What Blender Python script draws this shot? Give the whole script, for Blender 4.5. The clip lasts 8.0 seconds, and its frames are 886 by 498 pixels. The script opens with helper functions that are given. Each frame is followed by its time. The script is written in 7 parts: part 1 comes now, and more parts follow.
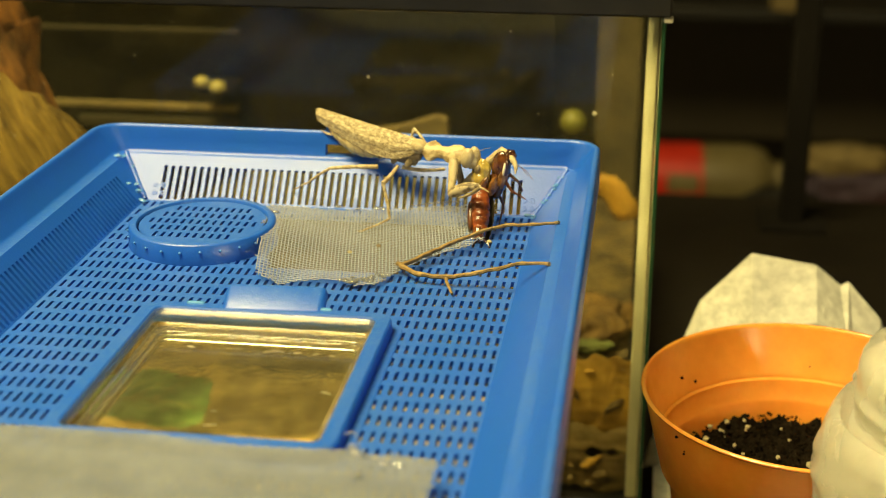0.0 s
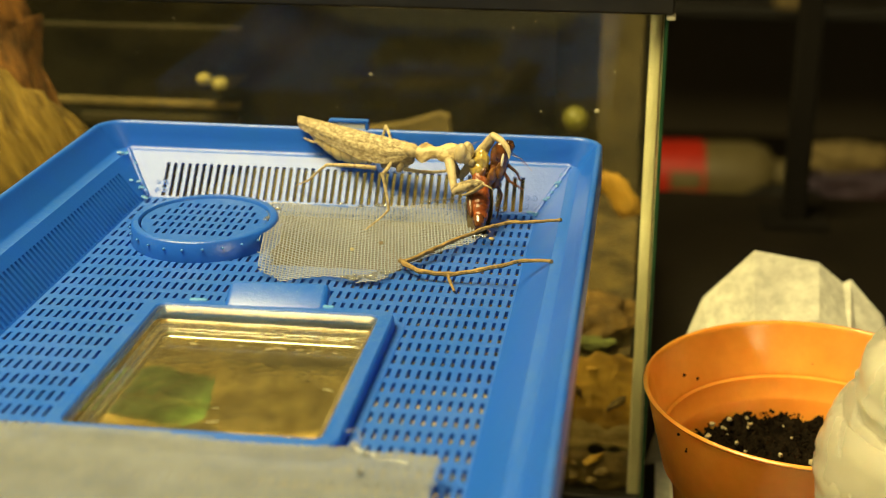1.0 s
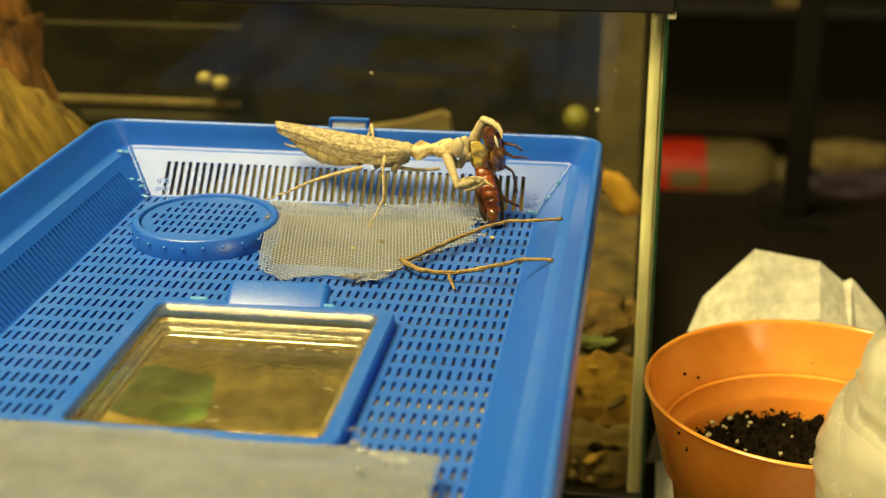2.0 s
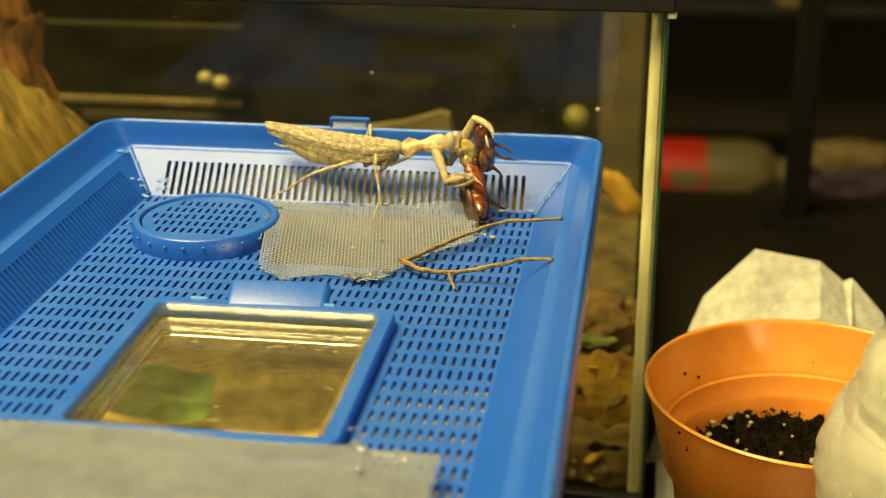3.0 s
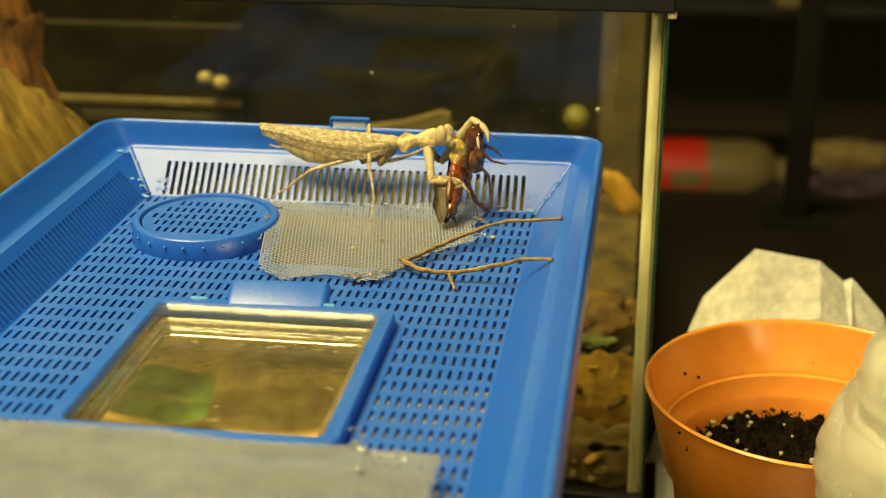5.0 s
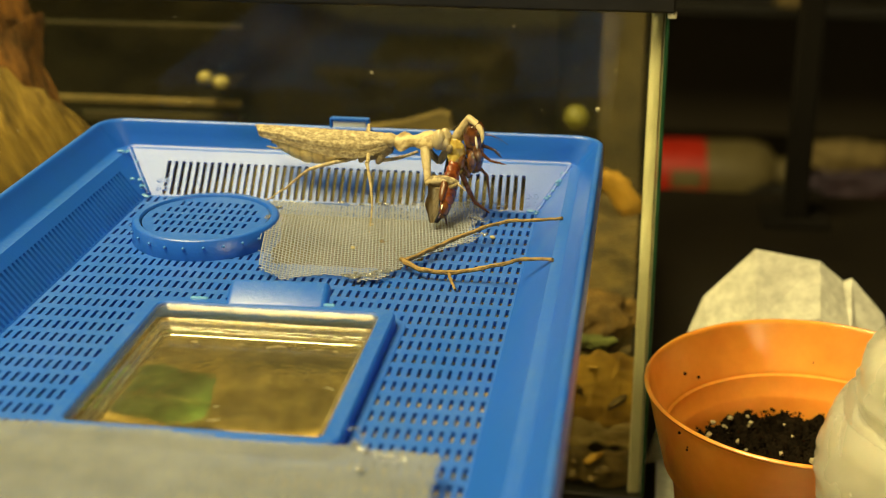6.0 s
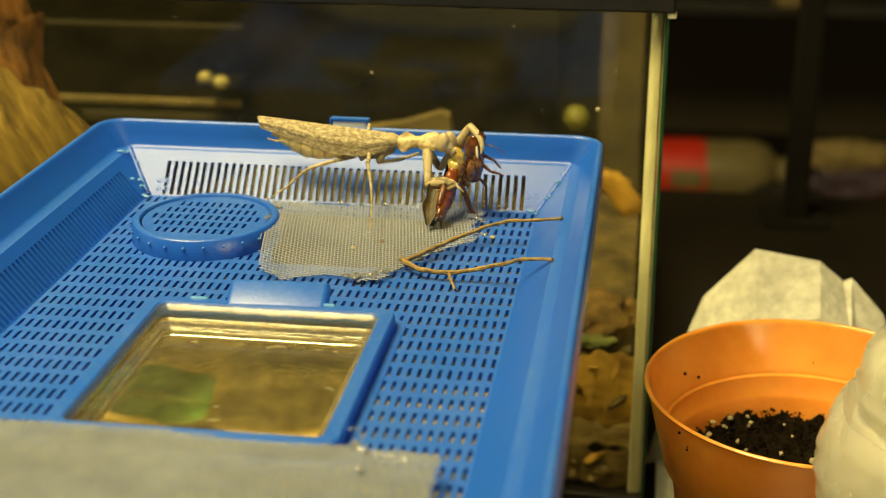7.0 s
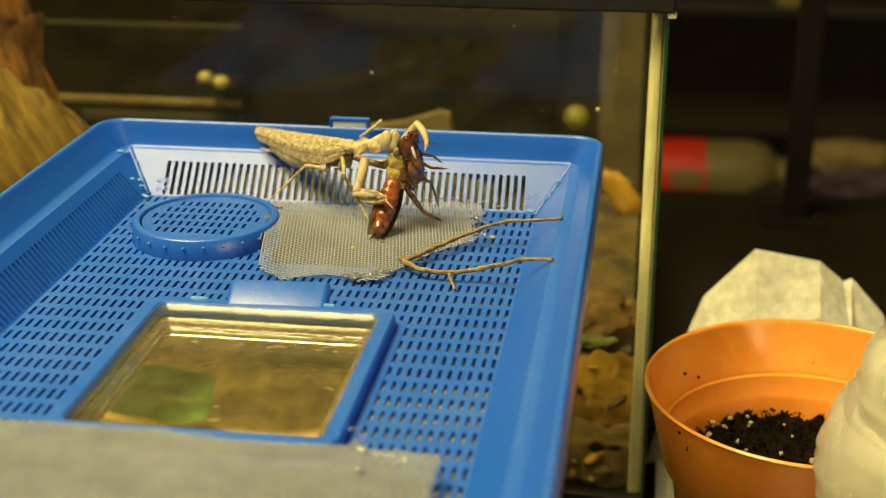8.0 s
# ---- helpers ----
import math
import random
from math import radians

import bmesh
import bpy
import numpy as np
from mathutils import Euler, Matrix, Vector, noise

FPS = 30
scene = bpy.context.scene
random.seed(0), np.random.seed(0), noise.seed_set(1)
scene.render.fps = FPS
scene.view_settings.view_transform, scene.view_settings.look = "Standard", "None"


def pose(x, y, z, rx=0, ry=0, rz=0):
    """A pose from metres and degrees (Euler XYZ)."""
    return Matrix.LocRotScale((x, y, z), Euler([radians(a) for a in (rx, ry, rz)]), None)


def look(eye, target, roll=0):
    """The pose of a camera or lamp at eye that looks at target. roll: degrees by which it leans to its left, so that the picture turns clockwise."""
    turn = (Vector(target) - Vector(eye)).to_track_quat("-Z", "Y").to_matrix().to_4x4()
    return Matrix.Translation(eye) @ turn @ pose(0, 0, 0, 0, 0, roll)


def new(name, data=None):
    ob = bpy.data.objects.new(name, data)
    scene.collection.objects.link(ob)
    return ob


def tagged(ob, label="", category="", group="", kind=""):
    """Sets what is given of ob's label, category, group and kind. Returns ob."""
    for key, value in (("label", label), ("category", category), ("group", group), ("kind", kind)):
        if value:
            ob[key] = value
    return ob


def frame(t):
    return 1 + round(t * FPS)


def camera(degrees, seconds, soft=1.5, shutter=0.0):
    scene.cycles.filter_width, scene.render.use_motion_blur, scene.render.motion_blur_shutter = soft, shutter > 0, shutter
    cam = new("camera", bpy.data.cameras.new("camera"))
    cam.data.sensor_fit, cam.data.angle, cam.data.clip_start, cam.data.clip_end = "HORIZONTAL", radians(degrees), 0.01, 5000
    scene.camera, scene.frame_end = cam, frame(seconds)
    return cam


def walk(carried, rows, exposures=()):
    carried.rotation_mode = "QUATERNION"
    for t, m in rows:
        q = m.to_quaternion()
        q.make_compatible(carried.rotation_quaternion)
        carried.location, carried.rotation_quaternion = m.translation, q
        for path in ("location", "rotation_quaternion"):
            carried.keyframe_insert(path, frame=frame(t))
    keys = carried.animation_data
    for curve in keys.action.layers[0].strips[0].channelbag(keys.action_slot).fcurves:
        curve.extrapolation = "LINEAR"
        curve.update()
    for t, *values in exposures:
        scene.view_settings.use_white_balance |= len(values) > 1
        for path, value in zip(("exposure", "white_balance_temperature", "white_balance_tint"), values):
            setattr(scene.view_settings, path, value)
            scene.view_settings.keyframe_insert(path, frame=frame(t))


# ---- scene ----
# Camera: a still stand that settles by a fraction of a degree in the first seconds.
cam = camera(34.9, 8.0, soft=0.8, shutter=0.5)
cam.data.dof.use_dof = True
cam.data.dof.focus_distance = 0.54
cam.data.dof.aperture_fstop = 9.0


def aim(pan, tilt):
    return pose(0.04502, -0.49817, 0.20109, 68.969 + tilt, 0, 8.451 - pan) @ pose(0, 0, 0, 0, 0, -0.167)


walk(cam, [
    (0.0, aim(0.141, 0.178)),
    (0.5, aim(0.075, 0.102)),
    (1.0, aim(0.040, 0.064)),
    (1.5, aim(0.030, 0.032)),
    (2.2, aim(0.010, 0.010)),
    (3.0, aim(0.0, 0.0)),
    (8.0, aim(0.0, 0.0)),
], exposures=[(0.0, 0.05), (4.0, 0.05), (4.5, 0.01), (6.0, -0.09), (8.0, -0.09)])

# ---------- light: one warm lamp over the table in a dim room ----------
world = bpy.data.worlds.new("room_light")
scene.world = world
world.use_nodes = True
world.node_tree.nodes["Background"].inputs[0].default_value = (1.0, 0.8, 0.5, 1)
world.node_tree.nodes["Background"].inputs[1].default_value = 0.02

lamp_data = bpy.data.lights.new("ceiling_lamp_light", "AREA")
lamp_data.shape, lamp_data.size = "DISK", 0.92
lamp_data.energy = 64
lamp_data.color = (1.0, 0.82, 0.345)
lamp_light = new("ceiling_lamp_light", lamp_data)
LAMP = Vector((-0.43, -0.18, 1.25))
lamp_light.matrix_world = look(LAMP, (-0.08, 0.05, 0.0))

# a second, bare bulb, unseen, added low behind the camera as an assumed source
bulb_data = bpy.data.lights.new("assumed_bulb_light", "POINT")
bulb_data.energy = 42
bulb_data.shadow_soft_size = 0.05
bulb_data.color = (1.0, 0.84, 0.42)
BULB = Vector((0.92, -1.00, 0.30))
assumed_bulb_light = new("assumed_bulb_light", bulb_data)
assumed_bulb_light.location = BULB

TABLE_Z = -0.17

# ---------- helpers ----------


def mat(name, col, rough=0.5, var=0.15, scale=60, bump=0.1, bscale=400, metal=0.0, trans=0.0, sss=0.0, coat=0.0,
        col2=None, ior=1.45, stretch=(1, 1, 1), spec=0.5, rnd=0.0, detail=6, glow_depth=0.05):
    m = bpy.data.materials.new(name)
    m.use_nodes = True
    nt = m.node_tree
    b = nt.nodes["Principled BSDF"]
    tc = nt.nodes.new("ShaderNodeTexCoord")
    mp = nt.nodes.new("ShaderNodeMapping")
    mp.inputs["Scale"].default_value = stretch
    nt.links.new(tc.outputs["Object"], mp.inputs["Vector"])
    n1 = nt.nodes.new("ShaderNodeTexNoise")
    n1.inputs["Scale"].default_value = scale
    n1.inputs["Detail"].default_value = detail
    n1.inputs["Roughness"].default_value = 0.62
    nt.links.new(mp.outputs[0], n1.inputs["Vector"])
    ramp = nt.nodes.new("ShaderNodeValToRGB")
    lo = col2 or tuple(c * (1 - var) for c in col)
    hi = tuple(min(1, c * (1 + var * 0.6)) for c in col)
    ramp.color_ramp.elements[0].color = (*lo, 1)
    ramp.color_ramp.elements[1].color = (*hi, 1)
    ramp.color_ramp.elements[0].position = 0.33
    ramp.color_ramp.elements[1].position = 0.66
    nt.links.new(n1.outputs["Fac"], ramp.inputs["Fac"])
    out = ramp.outputs["Color"]
    if rnd:
        info = nt.nodes.new("ShaderNodeObjectInfo")
        hsv = nt.nodes.new("ShaderNodeHueSaturation")
        mr = nt.nodes.new("ShaderNodeMapRange")
        mr.inputs[3].default_value, mr.inputs[4].default_value = 1 - rnd, 1 + rnd
        nt.links.new(info.outputs["Random"], mr.inputs[0])
        nt.links.new(mr.outputs[0], hsv.inputs["Value"])
        nt.links.new(out, hsv.inputs["Color"])
        out = hsv.outputs["Color"]
    nt.links.new(out, b.inputs["Base Color"])
    n2 = nt.nodes.new("ShaderNodeTexNoise")
    n2.inputs["Scale"].default_value = bscale
    n2.inputs["Detail"].default_value = 4
    nt.links.new(mp.outputs[0], n2.inputs["Vector"])
    rr = nt.nodes.new("ShaderNodeMapRange")
    rr.inputs[3].default_value, rr.inputs[4].default_value = max(0.02, rough * 0.8), min(1, rough * 1.2)
    nt.links.new(n1.outputs["Fac"], rr.inputs[0])
    nt.links.new(rr.outputs[0], b.inputs["Roughness"])
    if bump:
        bp = nt.nodes.new("ShaderNodeBump")
        bp.inputs["Strength"].default_value = bump
        bp.inputs["Distance"].default_value = 0.001
        nt.links.new(n2.outputs["Fac"], bp.inputs["Height"])
        nt.links.new(bp.outputs[0], b.inputs["Normal"])
    b.inputs["Metallic"].default_value = metal
    b.inputs["Transmission Weight"].default_value = trans
    b.inputs["IOR"].default_value = ior
    b.inputs["Specular IOR Level"].default_value = spec
    b.inputs["Coat Weight"].default_value = coat
    if sss:
        b.inputs["Subsurface Weight"].default_value = sss
        b.inputs["Subsurface Radius"].default_value = (0.004, 0.003, 0.002)
        b.inputs["Subsurface Scale"].default_value = glow_depth
    return m


def add_dust_sheen(m, col, amount):
    """Fine pale dust specks, and sheen painted in patches on faces looking up."""
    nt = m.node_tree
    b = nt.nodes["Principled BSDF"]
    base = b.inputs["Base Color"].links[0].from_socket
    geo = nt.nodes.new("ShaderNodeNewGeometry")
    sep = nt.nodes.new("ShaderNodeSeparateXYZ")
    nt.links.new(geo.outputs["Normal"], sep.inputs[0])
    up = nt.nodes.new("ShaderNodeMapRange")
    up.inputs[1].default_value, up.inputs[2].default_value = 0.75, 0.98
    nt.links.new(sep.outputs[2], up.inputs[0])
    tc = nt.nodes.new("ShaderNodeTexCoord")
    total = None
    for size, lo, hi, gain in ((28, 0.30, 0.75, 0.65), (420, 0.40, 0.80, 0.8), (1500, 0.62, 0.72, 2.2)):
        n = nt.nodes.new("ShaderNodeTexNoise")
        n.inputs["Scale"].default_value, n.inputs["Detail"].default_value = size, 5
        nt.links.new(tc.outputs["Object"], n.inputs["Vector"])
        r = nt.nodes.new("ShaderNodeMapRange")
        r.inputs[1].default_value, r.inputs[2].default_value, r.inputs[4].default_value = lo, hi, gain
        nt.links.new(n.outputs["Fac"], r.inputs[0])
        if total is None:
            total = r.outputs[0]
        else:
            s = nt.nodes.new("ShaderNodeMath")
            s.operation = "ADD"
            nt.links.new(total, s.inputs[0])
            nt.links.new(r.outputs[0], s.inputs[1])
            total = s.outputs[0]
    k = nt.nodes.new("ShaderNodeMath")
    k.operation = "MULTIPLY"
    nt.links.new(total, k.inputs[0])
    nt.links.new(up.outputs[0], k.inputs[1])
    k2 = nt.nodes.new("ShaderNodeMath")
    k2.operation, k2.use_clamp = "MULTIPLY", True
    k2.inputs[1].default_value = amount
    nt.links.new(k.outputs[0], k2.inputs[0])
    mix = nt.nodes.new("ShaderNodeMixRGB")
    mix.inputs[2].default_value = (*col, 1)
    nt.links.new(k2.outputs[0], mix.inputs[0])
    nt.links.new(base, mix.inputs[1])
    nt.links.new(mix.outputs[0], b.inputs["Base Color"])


def raw_mesh(name, verts, faces, material, smooth=False):
    me = bpy.data.meshes.new(name)
    me.from_pydata([tuple(v) for v in verts], [], [tuple(f) for f in faces])
    me.materials.append(material)
    me.update()
    b = bmesh.new()
    b.from_mesh(me)
    bmesh.ops.recalc_face_normals(b, faces=b.faces[:])
    b.to_mesh(me)
    b.free()
    if smooth:
        me.shade_smooth()
        me.set_sharp_from_angle(angle=radians(50))
    return me


def bm_mesh(name, bm, material, smooth=False):
    bmesh.ops.recalc_face_normals(bm, faces=bm.faces[:])
    me = bpy.data.meshes.new(name)
    bm.to_mesh(me)
    bm.free()
    me.materials.append(material)
    if smooth:
        me.shade_smooth()
    return me


def part(name, bm, material, parent, label="", smooth=False):
    """One mesh object under a thing or a part; bm is a bmesh or a (verts, faces) pair in the parent's space."""
    me = raw_mesh(name, bm[0], bm[1], material, smooth) if isinstance(bm, tuple) else bm_mesh(name, bm, material, smooth)
    ob = new(name, me)
    ob.parent = parent
    if label:
        tagged(ob, label)
    return ob


def thing(name, label, category, at=(0, 0, 0), kind="", group="", turn=(0, 0, 0)):
    ob = new(name)
    ob.empty_display_size = 0.02
    ob.matrix_basis = pose(*at, *turn)
    return tagged(ob, label, category, group, kind)


def solid(name, bm, material, label, category, at=(0, 0, 0), turn=(0, 0, 0), kind="", group="", smooth=False):
    me = raw_mesh(name, bm[0], bm[1], material, smooth) if isinstance(bm, tuple) else bm_mesh(name, bm, material, smooth)
    ob = new(name, me)
    ob.matrix_basis = pose(*at, *turn)
    return tagged(ob, label, category, group, kind)


def box(bm, x0, x1, y0, y1, z0, z1, bev=0.0, seg=2):
    r = bmesh.ops.create_cube(bm, size=1)
    vs = r["verts"]
    bmesh.ops.scale(bm, vec=(x1 - x0, y1 - y0, z1 - z0), verts=vs)
    bmesh.ops.translate(bm, vec=((x0 + x1) / 2, (y0 + y1) / 2, (z0 + z1) / 2), verts=vs)
    if bev:
        es = list({e for v in vs for e in v.link_edges})
        bmesh.ops.bevel(bm, geom=es, offset=bev, segments=seg, affect="EDGES", profile=0.5)
    return bm


def boxed(*a, **k):
    return box(bmesh.new(), *a, **k)


def rrect(x0, x1, y0, y1, r, z, n=6):
    pts = []
    for cx, cy, a0 in ((x1 - r, y1 - r, 0), (x0 + r, y1 - r, 90), (x0 + r, y0 + r, 180), (x1 - r, y0 + r, 270)):
        for i in range(n + 1):
            a = radians(a0 + 90 * i / n)
            pts.append((cx + r * math.cos(a), cy + r * math.sin(a), z))
    return pts


def loft(loops, closed=False, cap=False):
    """Quads between rings of equal length; closed joins the last ring to the first."""
    n = len(loops[0])
    verts = [p for lp in loops for p in lp]
    faces = []
    m = len(loops)
    for k in range(m if closed else m - 1):
        a, b = k * n, ((k + 1) % m) * n
        for i in range(n):
            j = (i + 1) % n
            faces.append((a + i, a + j, b + j, b + i))
    if cap:
        faces.append(tuple(range(n))[::-1])
        faces.append(tuple(range((m - 1) * n, m * n)))
    return verts, faces


def ring(c, r, z, n=64):
    return [(c[0] + r * math.cos(2 * math.pi * i / n), c[1] + r * math.sin(2 * math.pi * i / n), z) for i in range(n)]


def lathe(profile, c=(0, 0), n=64, closed=False, cap=False):
    return loft([ring(c, r, z, n) for r, z in profile], closed, cap)


def tube(points, radii, n=8, cap=True, flat=1.0, side=None):
    """A tapered tube along points; flat squeezes it across 'side'."""
    pts = [Vector(p) for p in points]
    loops = []
    ref = Vector(side) if side else None
    for i, p in enumerate(pts):
        d = (pts[min(i + 1, len(pts) - 1)] - pts[max(i - 1, 0)]).normalized()
        if ref is None:
            ref = Vector((0, 0, 1)) if abs(d.z) < 0.9 else Vector((1, 0, 0))
        s = (ref - d * ref.dot(d)).normalized()
        u = d.cross(s)
        if side is None:
            ref = s
        r = radii[i] if isinstance(radii, (list, tuple)) else radii
        loops.append([tuple(p + s * (math.cos(2 * math.pi * k / n) * r * flat) + u * (math.sin(2 * math.pi * k / n) * r)) for k in range(n)])
    return loft(loops, cap=cap)


def merge(*pieces):
    verts, faces = [], []
    for v, f in pieces:
        o = len(verts)
        verts += list(v)
        faces += [tuple(i + o for i in q) for q in f]
    return verts, faces


def grid_sheet(fn, nu, nv):
    """A sheet of quads from fn(u, v) with u, v in 0..1."""
    verts = [tuple(fn(i / nu, j / nv)) for j in range(nv + 1) for i in range(nu + 1)]
    faces = [(j * (nu + 1) + i, j * (nu + 1) + i + 1, (j + 1) * (nu + 1) + i + 1, (j + 1) * (nu + 1) + i) for j in range(nv) for i in range(nu)]
    return verts, faces


def slotted(us, vs, opening, place, thick):
    """A perforated panel. us, vs: cell borders; opening(i, j) -> (u0, u1, v0, v1), 'solid' or None; place(u, v, depth) -> point."""
    verts, faces, index = [], [], {}

    def vert(u, v, d):
        key = (round(u, 6), round(v, 6), d)
        if key not in index:
            index[key] = len(verts)
            verts.append(tuple(place(u, v, thick if d else 0.0)))
        return index[key]

    for i in range(len(us) - 1):
        for j in range(len(vs) - 1):
            o = opening(i, j)
            if o is None:
                continue
            a = [(us[i], vs[j]), (us[i + 1], vs[j]), (us[i + 1], vs[j + 1]), (us[i], vs[j + 1])]
            if o == "solid":
                faces.append([vert(*p, 0) for p in a])
                faces.append([vert(*p, 1) for p in a][::-1])
                continue
            b = [(o[0], o[2]), (o[1], o[2]), (o[1], o[3]), (o[0], o[3])]
            for k in range(4):
                m = (k + 1) % 4
                faces.append([vert(*a[k], 0), vert(*a[m], 0), vert(*b[m], 0), vert(*b[k], 0)])
                faces.append([vert(*a[k], 1), vert(*b[k], 1), vert(*b[m], 1), vert(*a[m], 1)])
                faces.append([vert(*b[k], 0), vert(*b[m], 0), vert(*b[m], 1), vert(*b[k], 1)])
    return verts, faces


def inside(poly, x, y):
    hit = False
    for (x0, y0), (x1, y1) in zip(poly, poly[1:] + poly[:1]):
        if (y0 > y) != (y1 > y) and x < x0 + (y - y0) / (y1 - y0) * (x1 - x0):
            hit = not hit
    return hit


def woven(poly, pitch, height, r, angle=0.0, fray=0.0, seed=3, pitch2=None, r2=None, skew=0.0):
    """Wires of a woven screen inside an outline; height(x, y) lifts it, skew pulls the weave out of square."""
    rng = random.Random(seed)
    ca, sa = math.cos(radians(angle)), math.sin(radians(angle))
    cb, sb = math.cos(radians(angle + skew)), math.sin(radians(angle + skew))
    det = ca * cb + sa * sb
    us = [(x * cb + y * sb) / det for x, y in poly]
    vs = [(-x * sa + y * ca) / det for x, y in poly]
    pieces = []
    iu0, iu1 = int(min(us) / pitch) - 1, int(max(us) / pitch) + 2
    pitch2, r2 = pitch2 or pitch, r2 or r
    iv0, iv1 = int(min(vs) / pitch2) - 1, int(max(vs) / pitch2) + 2
    for way in (0, 1):
        ra, rb = ((iu0, iu1), (iv0, iv1)) if way == 0 else ((iv0, iv1), (iu0, iu1))
        for i in range(*ra):
            run = []
            wob = rng.uniform(-0.05, 0.05) * pitch
            trim = rng.uniform(-fray, fray)
            for j in range(*rb):
                u, v = (i * pitch + wob, j * pitch2) if way == 0 else (j * pitch, i * pitch2 + wob)
                x, y = u * ca - v * sb, u * sa + v * cb
                ok = inside(poly, x + trim, y + trim)
                if ok:
                    up = 0.55 * r * (1 if (i + j + way) % 2 else -1)
                    run.append((x, y, height(x, y) + up))
                if (not ok or j == rb[1] - 1) and run:
                    if len(run) > 1:
                        pieces.append(tube(run, r if way == 0 else r2, n=4, cap=False))
                    run = []
    return merge(*pieces)


def lumpy(size, seed, amp=0.35, freq=1.0, sub=4):
    bmn = bmesh.new()
    bmesh.ops.create_icosphere(bmn, subdivisions=sub, radius=1)
    off = Vector((seed * 7.1, seed * 3.3, seed * 1.7))
    for v in bmn.verts:
        d = v.co.normalized()
        k = 1 + amp * noise.noise(d * 1.6 * freq + off) + amp * 0.5 * noise.noise(d * 4.5 * freq + off) + amp * 0.25 * noise.noise(d * 11 * freq + off)
        v.co = Vector((d.x * size[0], d.y * size[1], d.z * size[2])) * k
    return bmn


# ---------- materials ----------
BLUE = mat("blue_moulded_plastic", (0.009, 0.090, 0.56), 0.34, 0.10, 35, 0.10, 900, sss=0.03, col2=(0.011, 0.100, 0.54), spec=0.62)
# Paler up-facing colour stands in for sheen on the floor, besides dust.
add_dust_sheen(BLUE, (0.28, 0.44, 0.50), 0.135)
BLUE_PALE = mat("pale_blue_plastic", (0.055, 0.20, 0.62), 0.35, 0.1, 60, 0.05, 900)
CYAN_CHIP_GLINT = mat("cyan_chip_and_glint_plastic", (0.09, 0.27, 0.62), 0.25, 0.2, 300, 0.2, 800)
CLEAR = mat("clear_plastic", (0.93, 0.93, 0.86), 0.06, 0.02, 30, 0.02, 300, trans=1.0, ior=1.45)
GLASS = mat("dusty_tank_glass", (0.80, 0.80, 0.62), 0.03, 0.05, 20, 0.0, 100, trans=0.994, ior=1.36)
GLASS_SPECK = mat("dried_water_spot", (0.42, 0.39, 0.27), 0.6, 0.1, 300, 0.1, 800)
GLASS_EDGE = mat("green_glass_edge", (0.02, 0.07, 0.035), 0.12, 0.3, 80, 0.05, 300)
SILICONE = mat("silicone_seam", (0.66, 0.63, 0.47), 0.45, 0.12, 40, 0.1, 200)
BLACK = mat("black_plastic", (0.012, 0.011, 0.01), 0.45, 0.2, 60, 0.05, 500)
FIBRE = mat("coconut_fibre", (0.46, 0.35, 0.105), 0.9, 0.5, 60, 1.0, 420, col2=(0.23, 0.165, 0.048))
BEDDING = mat("dark_tank_soil", (0.10, 0.068, 0.020), 0.9, 0.5, 60, 0.9, 300, col2=(0.024, 0.017, 0.007))
SOIL = mat("black_potting_soil", (0.010, 0.007, 0.004), 0.95, 0.6, 120, 1.0, 500, spec=0.05)
PERLITE = mat("perlite", (0.42, 0.36, 0.21), 0.8, 0.2, 200, 0.4, 900)
ORANGE = mat("orange_pot_plastic", (0.84, 0.36, 0.06), 0.25, 0.10, 30, 0.06, 500, coat=0.5, sss=0.7, glow_depth=0.8, col2=(0.73, 0.28, 0.04), spec=0.7)
SCREEN = mat("grey_screen_wire", (0.275, 0.305, 0.40), 0.5, 0.15, 120, 0.1, 800)
SCREEN_DULL = mat("dull_grey_screen_wire", (0.265, 0.285, 0.30), 0.6, 0.2, 60, 0.1, 800)
TWIG = mat("dry_twig_bark", (0.30, 0.20, 0.075), 0.75, 0.4, 220, 0.8, 900, col2=(0.15, 0.095, 0.035))
SMEAR = mat("pale_dust_smear", (0.36, 0.32, 0.20), 0.6, 0.3, 300, 0.3, 600, trans=0.75)
GLUE = mat("clear_glue", (0.92, 0.94, 0.95), 0.06, 0.05, 200, 0.8, 700, trans=0.88, coat=1.0)
LEAF = mat("green_leaf", (0.15, 0.30, 0.075), 0.45, 0.35, 45, 0.5, 160, col2=(0.07, 0.17, 0.04))
# Near-black wood: the unlit back of the table is put into its colour.
WOOD = mat("near_black_table_wood", (0.008, 0.006, 0.0035), 0.7, 0.35, 14, 0.15, 120, stretch=(1, 8, 1), col2=(0.004, 0.003, 0.002), spec=0.15)
WALL = mat("dark_room_wall", (0.046, 0.036, 0.022), 0.85, 0.2, 3, 0.1, 80)
# Two unseen walls: cream bounces fill, dark taupe keeps rim reflections low.
BOUNCE_PAINT = mat("cream_bounce_wall", (0.66, 0.60, 0.46), 0.9, 0.06, 3, 0.05, 80)
TAUPE = mat("dark_unseen_wall", (0.075, 0.062, 0.046), 0.9, 0.08, 3, 0.05, 80)
CEIL = mat("ceiling_paint", (0.55, 0.5, 0.42), 0.9, 0.08, 3, 0.05, 80)
CORK = mat("cork_bark", (0.20, 0.082, 0.016), 0.9, 0.6, 70, 1.0, 160, stretch=(2.4, 2.4, 0.7), col2=(0.028, 0.011, 0.003))
BARK_TAN = mat("tan_bark", (0.17, 0.125, 0.05), 0.9, 0.4, 50, 0.8, 200)
MOSS = mat("moss", (0.10, 0.115, 0.035), 0.95, 0.5, 150, 0.6, 400)
